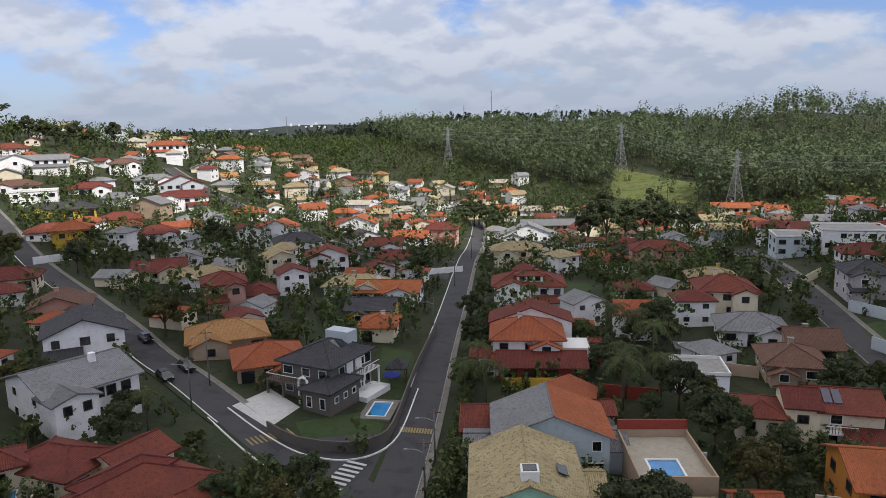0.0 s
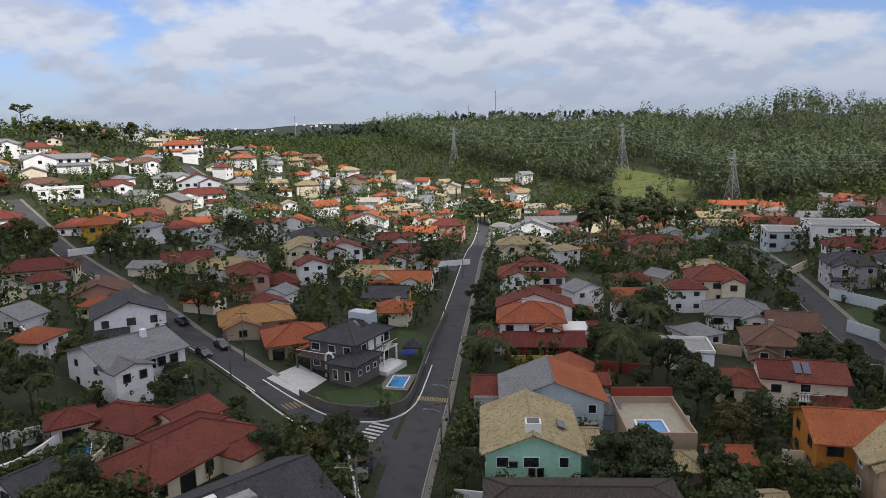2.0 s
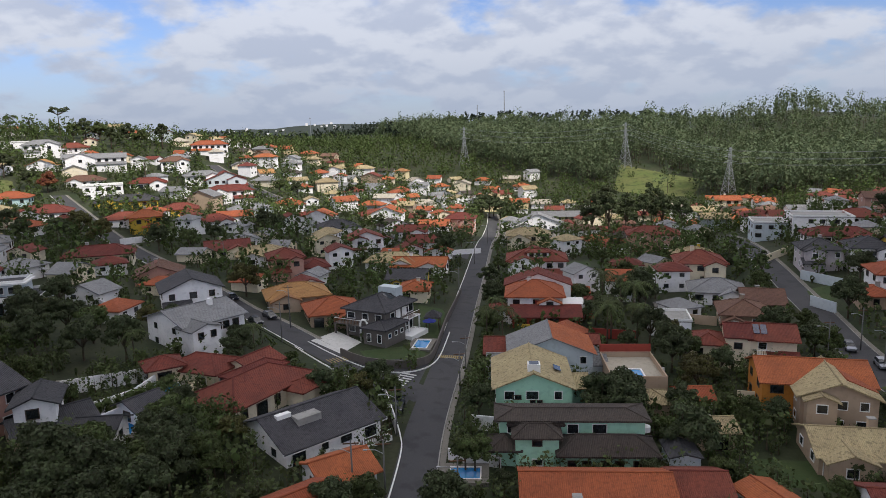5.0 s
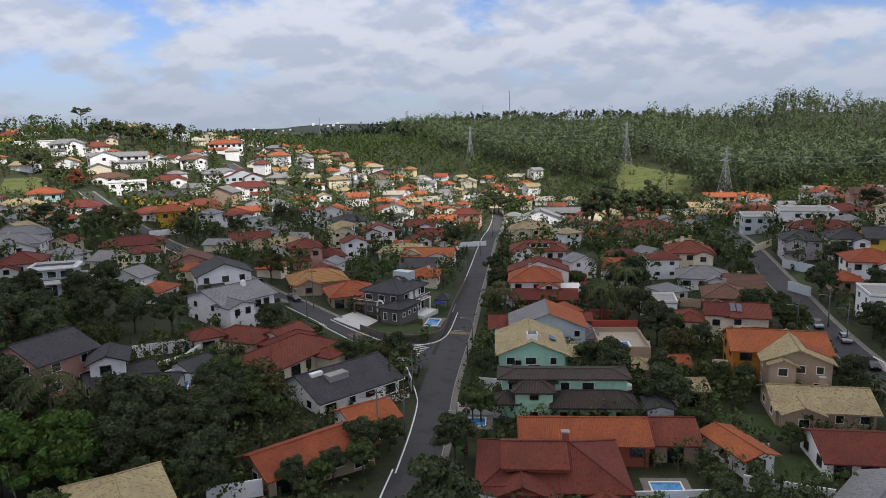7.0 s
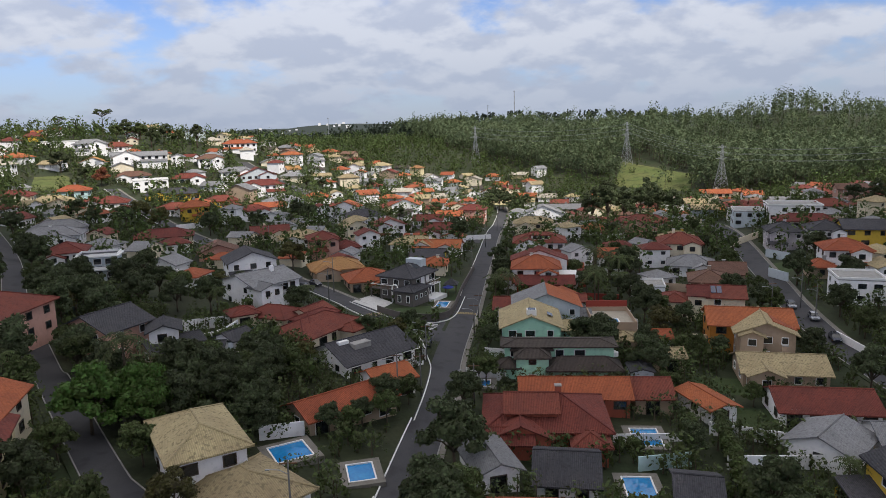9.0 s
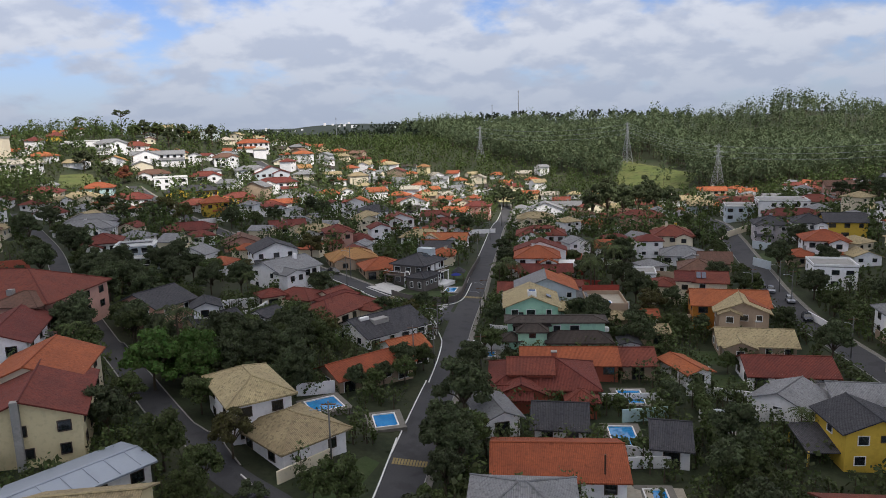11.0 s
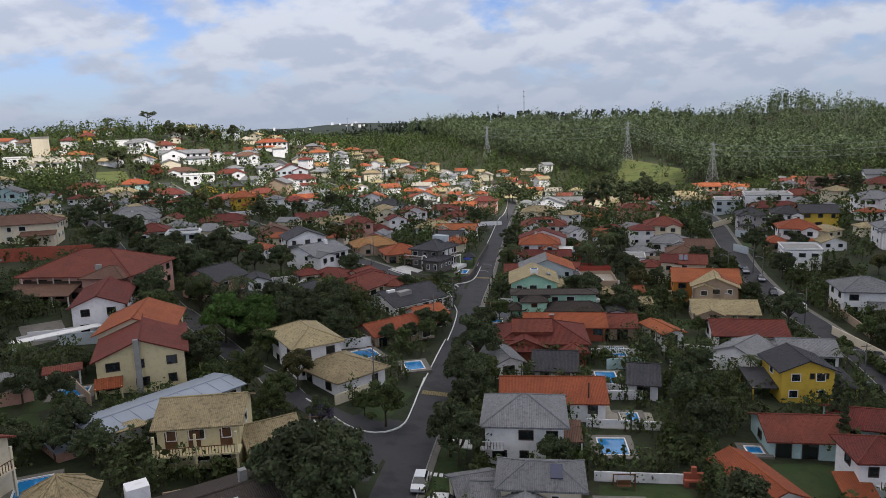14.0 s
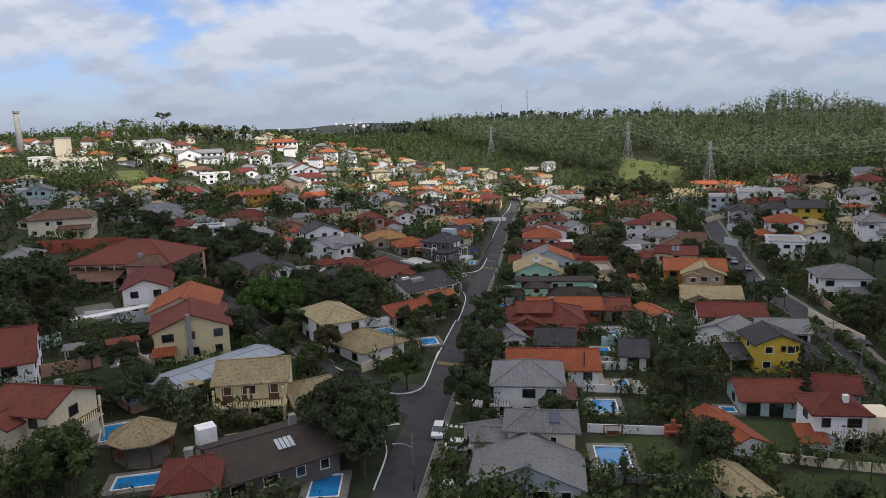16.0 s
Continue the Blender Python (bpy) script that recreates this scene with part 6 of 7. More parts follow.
def slab_path(x, y, rot, n, length, gap, wide=0.55):
    """Pale slabs let into a lawn, one after the other."""
    z = ground(x, y)
    top = put("slab_path", None, None, pose(x, y, z, 0, 0, rot), "row of pale concrete slabs let into the lawn", "path", kind="structure")
    for i in range(n):
        q = top.matrix_basis @ Vector((i * gap, 0, 0))
        put("slab", shared(("slab", length, wide), lambda: mesh_of("slab", *box_vf(-wide / 2, -length / 2, -0.3, wide / 2, length / 2, 0.0), WHITE)), top, pose(i * gap, 0, ground(q.x, q.y) - z + 0.16))
    for i in range(n):
        q = top.matrix_basis @ Vector((i * gap, 0, 0))
        FOOT.append((q.x, q.y, length * 0.5))


def dress_near():
    """Chimneys, lean-tos, terraces and roof lights of the nearest houses."""
    w, d, h, p = SIZE[corner_villa.name]
    slab = put("balcony", mesh_of("balcony", *box_vf(w / 2, -d / 2 + 0.4, 2.6, w / 2 + 1.6, d / 2 - 1.0, 2.8), WALL["c"]), corner_villa)
    rail(slab, [(w / 2 + 0.1, -d / 2 + 0.5, 2.8), (w / 2 + 1.5, -d / 2 + 0.5, 2.8), (w / 2 + 1.5, d / 2 - 1.1, 2.8)], mat=WOOD)
    for y in (-d / 2 + 0.6, d / 2 - 1.2):
        put("post", mesh_of("post", *box_vf(-0.12, -0.12, -2, 0.12, 0.12, 5.2), WALL["c"]), corner_villa, pose(w / 2 + 1.4, y, 0))
    put("chimney", mesh_of("chimney", *box_vf(-0.35, -0.35, h, 0.35, 0.35, h + 2.3), CONCRETE), corner_villa, pose(w * 0.28, 0.4, 0))
    block(corner_villa, "front_wing", -w * 0.16, -d / 2 - 0.8, w * 0.55, 3.4, h - 0.9, "gy", "R", "c", 0.42, 0.5)
    w, d, h, p = SIZE[orange_house.name]
    put("stove_pipe", mesh_of("stove_pipe", *tube([(0, 0, 0), (0, 0, 2.6)], [0.11, 0.11], 8), FRAME_DARK), orange_house, pose(w / 2 - 2.4, -d / 2 + 0.6, h))
    put("side_terrace", mesh_of("side_terrace", *box_vf(w / 2, -d / 2, -1.5, w / 2 + 1.2, d / 2 - 2, 0.2), PALE_PAVING), orange_house)
    w, d, h, p = SIZE[long_roof.name]
    put("white_tank_box", mesh_of("white_tank_box", *box_vf(-1.1, -1.0, -1, 1.1, 1.0, h + 2.4), WALL["w"]), long_roof, pose(-w / 2 + 1.0, d / 2 - 0.6, 0))
    a = math.degrees(math.atan(p))
    for i in range(4):
        on_roof(long_roof, "skylight", 0.5 + i * 0.55, -d * 0.22, h + d * 0.28 * p + 0.1, a, 0.42, 1.9, 0.08, WALL["n"])
    put("chimney", mesh_of("chimney", *box_vf(-0.4, -0.4, h, 0.4, 0.4, h + d / 2 * p + 1.0), CONCRETE), long_roof, pose(w / 2 - 3, 1.2, 0))
    w, d, h, p = SIZE[near_grey.name]
    a = math.degrees(math.atan(p))
    on_roof(near_grey, "solar_panel", w * 0.2, -d * 0.22, h + d * 0.3 * p + 0.3, a, 1.3, 1.9, 0.1, SOLAR)
    block(near_grey, "side_wing", -w / 2 - 1.6, -0.4, 3.4, 4.6, 4.2, "gx", "G", "c", 0.3, 0.4)
    for x in (-2.6, -1.2, 1.5):
        add_window(near_grey, x, -d / 2 - 0.01, 4.4, 0, 0.7, 0.9)
    w, d, h, p = SIZE[near_white.name]
    slab = put("balcony", mesh_of("balcony", *box_vf(-w / 2 - 0.6, -d / 2 - 0.9, 2.6, -w / 2 + 2.4, -d / 2, 2.8), WHITE), near_white)
    rail(slab, [(-w / 2 - 0.5, -d / 2 - 0.8, 2.8), (-w / 2 + 2.3, -d / 2 - 0.8, 2.8)])
    shed_roof(near_white, w / 2 + 0.02, -2.6, 2.6, w / 2 + 2.6, 2.6, 3.4, ROOF["B"])
    for sx, sy in ((2.4, -2.4), (2.4, 2.4)):
        put("post", mesh_of("post", *box_vf(-0.1, -0.1, -1, 0.1, 0.1, 2.6), WHITE), near_white, pose(w / 2 + sx, sy, 0))
    w, d, h, p = SIZE[white_red.name]
    put("flat_wing", mesh_of("flat_wing", *box_vf(-2.2, -2.2, -2, 2.2, 2.2, h - 0.6), WALL["c"]), white_red, pose(w / 2 + 2.0, -0.6, 0))
    v = put("veranda", None, white_red)
    shed_roof(v, -w / 2 - 2.6, -d / 2 - 2.2, 2.3, -w / 2 + 1.4, -d / 2 + 1.6, 3.6, ROOF["O"])
    for sx in (-2.4, -0.6, 1.2):
        put("post", mesh_of("post", *box_vf(-0.1, -0.1, -2, 0.1, 0.1, 2.3), WHITE), v, pose(-w / 2 + sx, -d / 2 - 2.0, 0))
    slab = put("balcony", mesh_of("balcony", *box_vf(-1.6, -d / 2 - 1.2, 2.6, w / 2 - 0.3, -d / 2, 2.78), WHITE), white_red)
    rail(slab, [(-1.5, -d / 2 - 1.1, 2.78), (w / 2 - 0.4, -d / 2 - 1.1, 2.78)])
    put("chimney", mesh_of("chimney", *box_vf(-0.35, -0.35, h, 0.35, 0.35, h + 2.0), WHITE), white_red, pose(1.2, -1.4, 0))
    w, d, h, p = SIZE[yellow_house.name]
    shed_roof(yellow_house, -w / 2 - 4.2, -3.2, 2.3, -w / 2, 3.4, 3.6, ROOF["D"])
    shed_roof(yellow_house, w / 2, -3.6, 2.3, w / 2 + 4.4, 3.0, 3.6, ROOF["D"])
    for sx in (-w / 2 - 4.0, w / 2 + 4.2):
        for sy in (-3.0, 2.8):
            put("post", mesh_of("post", *box_vf(-0.1, -0.1, -2, 0.1, 0.1, 2.4), WALL["y"]), yellow_house, pose(sx, sy, 0))
    for x in (0.6, 1.7, 2.8):
        add_window(yellow_house, x, -d / 2 - 0.01, 4.6, 0, 0.6, 0.8, True)
    w, d, h, p = SIZE[red_villa.name]
    veranda(red_villa, -w / 2 - 0.5, w * 0.05, -d / 2, 4.6, 3.0, "B", 5)
    # flat dark strip on the wall, painted as the shade inside an upper gallery
    put("upper_gallery", mesh_of("upper_gallery", *box_vf(-w / 2 + 0.5, -0.04, 0, w * 0.1, 0.02, 1.5), FRAME_DARK), red_villa, pose(0, -d / 2, 3.3))
    for i in range(5):
        put("post", mesh_of("post", *box_vf(-0.12, -0.12, 0, 0.12, 0.08, 2.4), WHITE), red_villa, pose(-w / 2 + 0.6 + i * (w * 0.6 - 0.6) / 4, -d / 2 - 0.05, 3.2))
    put("chimney", mesh_of("chimney", *box_vf(-0.5, -0.5, h, 0.5, 0.5, h + 2.0), CONCRETE), red_villa, pose(w * 0.18, -d / 2 + 2.0, 0))
    block(red_villa, "gabled_wing", w * 0.3, -d / 2 + 2.0, w * 0.36, 8, h - 0.1, "hip", "B", "p", 0.4, 0.6)
    w, d, h, p = SIZE[yellow_villa.name]
    put("chimney", mesh_of("chimney", *box_vf(-0.4, -0.5, -1, 0.4, 0.25, h + 2.4), CONCRETE), yellow_villa, pose(-0.4, -d / 2 - 0.25, 0))
    shed_roof(yellow_villa, -w / 2 - 0.4, -d / 2 - 2.0, 2.0, -w / 2 + 3.4, -d / 2 - 0.02, 3.0, ROOF["O"])
    for sx in (-w / 2 - 0.2, -w / 2 + 3.2):
        put("post", mesh_of("post", *box_vf(-0.1, -0.1, -2, 0.1, 0.1, 2.1), WALL["u"]), yellow_villa, pose(sx, -d / 2 - 1.8, 0))
    w, d, h, p = SIZE[metal_hall.name]
    a = math.degrees(math.atan(0.35))
    for i in range(6):
        on_roof(metal_hall, "glazing_bar", -4.5 + i * 1.1, -d / 2 - 1.5, h - 1.05, a, 0.14, 2.4, 0.1, WHITE)
    on_roof(metal_hall, "lean_to_glazing", -1.75, -d / 2 - 1.5, h - 1.15, a, 6.6, 2.4, 0.06, GLASS)
    for i in range(2):
        put("post", mesh_of("post", *box_vf(-0.1, -0.1, -2, 0.1, 0.1, h - 1.5), WHITE), metal_hall, pose(-4.8 + i * 6, -d / 2 - 2.5, 0))
    for i in range(9):
        on_roof(metal_hall, "roof_seam", -w / 2 + 1.2 + i * (w - 2.4) / 8, -d / 4 - 0.1, h + d / 4 * p + 0.02, math.degrees(math.atan(p)), 0.07, d / 2 + 0.6, 0.05, ROOF["M"])
    end = block(metal_hall, "end_room", -w / 2 - 2.2, -0.6, 4.2, 4.4, 2.5, "gx", "M", "p", 0.12, 0.4)
    put("vent_pipe", mesh_of("vent_pipe", *tube([(0, 0, 0), (0, 0, 1.3)], [0.18, 0.18], 8), CONCRETE), end, pose(0.4, -1.2, 2.6))
    w, d, h, p = SIZE[terracotta.name]
    block(terracotta, "raised_wing", -w * 0.12, -0.8, w * 0.42, d * 0.55, h + 2.0, "gx", "R", "t", 0.4, 0.6)
    block(terracotta, "front_wing", -w * 0.3, -d / 2 - 0.6, w * 0.34, 5.0, h - 0.2, "gx", "R", "t", 0.38, 0.6)
    block(terracotta, "low_wing", w * 0.34, -d / 2 - 0.9, w * 0.26, 4.4, h - 0.7, "hip", "R", "t", 0.4, 0.6)
    w, d, h, p = SIZE[red_complex.name]
    block(red_complex, "raised_wing", w * 0.12, d * 0.12, w * 0.5, d * 0.42, h + 1.6, "hip", "R", "c", 0.4, 0.7)
    block(red_complex, "corner_wing", w / 2 - 1.6, d / 2 + 1.2, 6.5, 6.0, h + 0.9, "gx", "R", "c", 0.4, 0.7)
    block(red_complex, "front_wing", w * 0.28, -d / 2 - 1.2, 5.0, 4.0, h - 0.5, "hip", "R", "c", 0.4, 0.6)
    w, d, h, p = SIZE[low_dark_roof.name]
    put("roof_hatch", mesh_of("roof_hatch", *box_vf(-1.7, -0.9, -0.5, 1.7, 0.9, 0.45), CONCRETE), low_dark_roof, pose(-2.0, -d * 0.2, h + d * 0.3 * p + 0.1))
    put("vent_box", mesh_of("vent_box", *box_vf(-1.0, -0.4, -0.5, 1.0, 0.4, 0.4), WHITE), low_dark_roof, pose(-4.6, -d * 0.08, h + d * 0.42 * p))
    put("white_fascia", mesh_of("white_fascia", *box_vf(-w / 2 - 0.7, -0.06, -0.45, w / 2 + 0.7, 0.06, -0.1), WHITE), low_dark_roof, pose(0, -d / 2 - 0.62, h - 0.2))
    slab = put("porch", mesh_of("porch", *box_vf(w / 2 - 5, -d / 2 - 1.2, -1, w / 2 + 1, -d / 2, 0.1), WHITE), low_dark_roof)
    rail(slab, [(w / 2 - 4.9, -d / 2 - 1.1, 0.1), (w / 2 + 0.9, -d / 2 - 1.1, 0.1)])


dress_near()
dress_dormer_house()
dress_green()
dress_grey_villa()
dress_lilac()
dress_modern()
pool_terrace(64.6, 184.2, 5.0, -8, 8.6, 12.0)
shelter(-40.2, 105.6, 20, 3.8, 3.4, 2.4, ROOF["G"], "small open garden shelter with a grey tiled roof")
shelter(-34.6, 109.4, 25, 4.6, 3.2, 2.5, ROOF["R"], "small open garden shelter with a dark red tiled roof")
shelter(-43.6, 126.2, 43, 13.5, 1.8, 2.1, WHITE, "long low white canopy beside a pool", "canopy", 0.1)
shelter(-18.6, 93.0, 40, 3.6, 2.6, 2.3, ROOF["S"], "small open garden shelter with a straw-coloured roof")
barbecue(51.3, 88.0, -8)
swing(42.2, 86.9, -5)
slab_path(20.6, 97.6, -8, 7, 2.6, 0.62)
slab_path(18.6, 88.6, -8, 7, 0.8, 0.7, 0.45)
slab_path(71.2, 131.2, -12, 6, 0.8, 0.75, 0.5)
dress_mint()
kiosk(-18.6, 75.3)
dress_stepped_house()
dress_twin_roof()
dress_cream_villa()
dress_straw_veranda()
garden_set(33.2, 213.0, -10)

# ---- pools ----
dig(55.8, 137.6, -8, 3.6, 5.4)
dig(50.2, 123.6, -8, 3.4, 6.0)
dig(49.3, 107.5, -8, 2.5, 3.3)
dig(43.9, 97.7, -8, 3.7, 4.9)
dig(40.4, 80.9, -8, 4.1, 5.7)
dig(-24.1, 80.3, 20, 3.3, 4.9)
dig(-16.9, 68.9, 10, 4.9, 2.9)
dig(3.8, 70.2, 0, 3.3, 4.9)
dig(63.6, 97.5, -10, 2, 2)
dig(-8.2, 180.5, 22, 3.6, 3.4)
dig(-10, 165.9, 10, 4.1, 4.9)
dig(-22.4, 180.5, 10, 2.5, 2.5)
dig(31.2, 207.6, -14, 2.6, 5.0)
dig(34.4, 157.0, -8, 3.6, 2.8)
dig(7.8, 130.2, 26, 4.4, 4.6)
dig(16.8, 126.0, 10, 3.0, 4.2)
dig(65.6, 126.9, -10, 2.5, 4.1)
dig(-31.7, 105.7, 15, 4.1, 3.3)
dig(94, 258.3, -15, 3.3, 2.5)
dig(88.9, 232.1, -15, 2.5, 2.5)
dig(84.7, 207.7, -15, 4.1, 2)

# ---- lawns and drives ----
lay("lawn", [(39.0, 88.2), (51.1, 89.0), (49.4, 76.1), (35.9, 75.3)], 0.1, LAWN, label="mown green garden lawn", category="lawn", kind="structure")
lay("lawn", [(57.0, 94.2), (73.9, 94.3), (68.7, 82.2), (57.2, 81.3)], 0.1, LAWN, label="mown green garden lawn", category="lawn", kind="structure")
lay("lawn", [(62.1, 77.9), (75.9, 77.7), (72.7, 70.8), (59.0, 70.8)], 0.1, LAWN, label="mown green garden lawn", category="lawn", kind="structure")
lay("lawn", [(18.7, 92.0), (23.4, 93.0), (22.0, 85.4), (18.0, 84.6)], 0.1, LAWN, label="mown green garden lawn", category="lawn", kind="structure")
lay("lawn", [(8.4, 104.9), (14.4, 116.4), (16.7, 114.4), (12.2, 101.1)], 0.1, LAWN, label="mown green garden lawn", category="lawn", kind="structure")
lay("lawn", [(81.8, 296.0), (89.6, 294.2), (78.8, 258.4), (72.5, 259.7)], 0.1, LAWN, label="mown green garden lawn", category="lawn", kind="structure")
lay("lawn", [(31.5, 239.1), (38.4, 234.6), (34.4, 211), (30.6, 216)], 0.1, LAWN, label="mown green garden lawn", category="lawn", kind="structure")
lay("lawn", [(72.3, 160.5), (82.7, 158.5), (79.8, 150.6), (69.3, 154.0)], 0.1, LAWN, label="mown green garden lawn", category="lawn", kind="structure")
lay("lawn", [(73.0, 147.9), (83.4, 146.2), (79.5, 138.1), (67.9, 138.9)], 0.1, LAWN, label="mown green garden lawn", category="lawn", kind="structure")
lay("lawn", [(19.0, 203.2), (33.0, 209.5), (31.6, 199.5), (21.0, 197.2)], 0.1, LAWN, label="mown green garden lawn", category="lawn", kind="structure")
lay("lawn", [(-39.7, 90.9), (-33.8, 100.7), (-28.7, 92.5), (-36.1, 83.9)], 0.1, LAWN, label="mown green garden lawn", category="lawn", kind="structure")
lay("lawn", [(122.4, 233.3), (132.1, 234.4), (127.4, 224.3), (116.3, 218.5)], 0.1, LAWN, label="mown green garden lawn", category="lawn", kind="structure")
lay("lawn", [(92.0, 430.7), (126.7, 433.8), (120.7, 411.6), (90.2, 405.1)], 0.1, LAWN, label="mown green garden lawn", category="lawn", kind="structure")
lay("field", [(-146.4, 377.9), (-135.7, 389.4), (-124.2, 367.9), (-134.0, 346.9)], 0.1, MEADOW, label="bright green sunny grass field", category="field", kind="structure")
lay("forecourt", [(9.9, 208.4), (14.3, 215.4), (19.6, 208.4), (16.2, 201.0)], 0.2, PALE_STONE, label="white paved forecourt of the corner villa", category="forecourt", kind="structure")
lay("driveway", [(17.9, 81.6), (21.8, 82.8), (21.4, 78.8), (17.0, 78.4)], 0.13, PAVING, label="pale paved driveway", category="driveway", kind="structure")
lay("lawn", [(-46.4, 103.3), (-43.2, 106.5), (-36.3, 101.6), (-40.0, 92.9)], 0.1, LAWN, label="mown green garden lawn", category="lawn", kind="structure")
lay("lawn", [(-40.4, 108.4), (-37.1, 111.0), (-31.1, 102.1), (-34.7, 98.2)], 0.1, LAWN, label="mown green garden lawn", category="lawn", kind="structure")
lay("lawn", [(19.5, 100.0), (24.5, 100.7), (23.4, 93.0), (18.7, 91.4)], 0.1, LAWN, label="mown green garden lawn", category="lawn", kind="structure")
lay("terrace", [(45.0, 110.4), (53.4, 109.9), (52.2, 103.6), (43.7, 103.9)], 0.13, PALE_PAVING, label="pale beige paved pool terrace", category="terrace", kind="structure")
lay("driveway", [(-54.9, 134.8), (-50.1, 140.6), (-43.8, 130.8), (-47.8, 124.0)], 0.13, PAVING, label="pale paved driveway", category="driveway", kind="structure")
lay("driveway", [(-11.5, 184.0), (-8.0, 189.7), (-4.4, 180.5), (-7.9, 175.6)], 0.13, PAVING, label="pale paved driveway", category="driveway", kind="structure")
lay("driveway", [(-14.1, 168.3), (-10.1, 170.9), (-5.9, 164.3), (-10.8, 162.6)], 0.13, PAVING, label="pale paved driveway", category="driveway", kind="structure")

# ---- garden walls ----
yard_wall([(39.0, 88.8), (51.4, 88.6)], 1.3, "w")
yard_wall([(41.9, 104.4), (53.6, 103.7)], 1.3, "w")
yard_wall([(35.7, 75.3), (48.8, 74.2)], 1.3, "n")
yard_wall([(62.9, 80.9), (75.9, 77.7)], 1.3, "c")
yard_wall([(45.3, 114.5), (55.9, 115.1)], 1.6, "w")
yard_wall([(63.3, 128.8), (77.6, 128.3)], 2.0, "w")
yard_wall([(-43.4, 125.7), (-29.2, 132.2)], 2.2, "n")
yard_wall([(112.2, 160.7), (108.4, 138.4)], 1.8, "b")
yard_wall([(-88.8, 185.9), (-70.2, 201.8)], 3.5, "t")
yard_wall([(36.6, 170.0), (41.5, 169.0)], 2.2, "w")
yard_wall([(16.2, 200.2), (20.8, 195.6), (27.2, 194.2), (31.2, 196.4), (33.0, 200.5), (35.2, 212), (37.4, 224), (43.0, 250)], 1.5, "k")
yard_wall([(32.6, 160.9), (39.1, 158.8)], 1.6, "w")
yard_wall([(65.7, 146.4), (72.6, 146.3)], 2.0, "w")
yard_wall([(79.1, 177.5), (85.2, 175.3)], 2.0, "c")
yard_wall([(81.4, 222.4), (93.2, 214.3)], 2.0, "b")
yard_wall([(-15.4, 238.6), (-31.4, 256.1)], 2.0, "w")
yard_wall([(-37.5, 226.7), (-25.5, 213.3)], 2.0, "w")
yard_wall([(-57.7, 295.7), (-36.5, 327.9)], 2.0, "w")
yard_wall([(40.6, 301.9), (55.8, 311.8)], 1.8, "w")
yard_wall([(24.3, 180.9), (26.1, 167.7)], 2.2, "w")
yard_wall([(66.1, 198.0), (72.3, 195.0)], 2.0, "n")
yard_wall([(51.6, 128.5), (59.2, 129.9)], 2.0, "v")
yard_wall([(-21.8, 176.7), (-11.2, 184.8)], 2.2, "w")
yard_wall([(65.3, 138.7), (74.4, 134.8)], 2.0, "w")
yard_wall([(141.2, 271.2), (125.1, 259.5)], 2.2, "c")
yard_wall([(127.7, 241.8), (131.7, 227.0)], 2.4, "n")
yard_wall([(117.6, 221.1), (119.1, 214.2)], 2.4, "n")
yard_wall([(-15.1, 170.4), (-11.1, 176.4)], 1.8, "w")
yard_wall([(-4.4, 175.4), (-2.6, 192.4)], 1.8, "c")
yard_wall([(61.2, 191.0), (71.6, 187.8)], 2.2, "w")
yard_wall([(65.9, 197.9), (71.7, 196.4)], 2.0, "c")
yard_wall([(65.6, 211.9), (73.9, 208.6)], 2.0, "r")
yard_wall([(50.9, 215.5), (59.1, 214.9)], 2.0, "y")
yard_wall([(-48.8, 126.7), (-43.7, 130.0)], 1.8, "w")
yard_wall([(-33.9, 109.3), (-27.7, 102.5)], 1.8, "b")
yard_wall([(-9.9, 79.0), (-6.0, 81.1)], 1.5, "b")
yard_wall([(5.1, 107.7), (10.6, 114.3)], 1.6, "c")
yard_wall([(3.3, 133.7), (8.8, 136.0)], 2.0, "w")
yard_wall([(50.8, 136.6), (61.2, 136.9)], 1.2, "w")
yard_wall([(47.3, 119.1), (54.2, 116.5)], 1.4, "w")
yard_wall([(-13.6, 162.3), (-9.6, 170.5)], 2.2, "w")
yard_wall([(-34.0, 163.7), (-27.9, 164.2)], 2.0, "w")
yard_wall([(-48.9, 108.3), (-46.3, 112.4)], 2.2, "v")
yard_wall([(-42.7, 96.5), (-35.6, 103.0)], 2.0, "p")
yard_wall([(-50.0, 125.4), (-42.3, 135.5)], 1.2, "w")
yard_wall([(-13.9, 170.5), (-11.4, 175.5), (-10.3, 181.9)], 2.0, "w")
yard_wall([(106.7, 174.7), (106.4, 159.9)], 1.6, "w")
yard_wall([(103.1, 144.5), (104.0, 125.6)], 1.8, "c")

# ---- hedges ----
hedge([(70.4, 149.2), (62.0, 119.7), (56.7, 98.8), (52.5, 81.9), (50.1, 73.1)], 3.0)
hedge([(52.0, 170.3), (59.9, 168.4), (68.8, 166.1)], 2.8)
hedge([(38.6, 183.7), (45.0, 213.8), (52.8, 255.1)], 2.4)
hedge([(34.4, 134.5), (43.5, 134.1), (53.4, 133.8)], 2.0)
hedge([(68.3, 143.7), (60.7, 115.4), (56.5, 96.9)], 2.6)
hedge([(-16.7, 166.7), (-10.9, 174.6), (-7.8, 181.5)], 2.2)
hedge([(46.4, 119.0), (57.4, 119.6)], 2.0)
hedge([(-9.5, 172.5), (-6.0, 176.0)], 2.2)
hedge([(-20.3, 96.8), (-12.7, 94.8)], 2.0)
hedge([(100.6, 129.6), (98.5, 117.1), (95.5, 106.7)], 2.2)

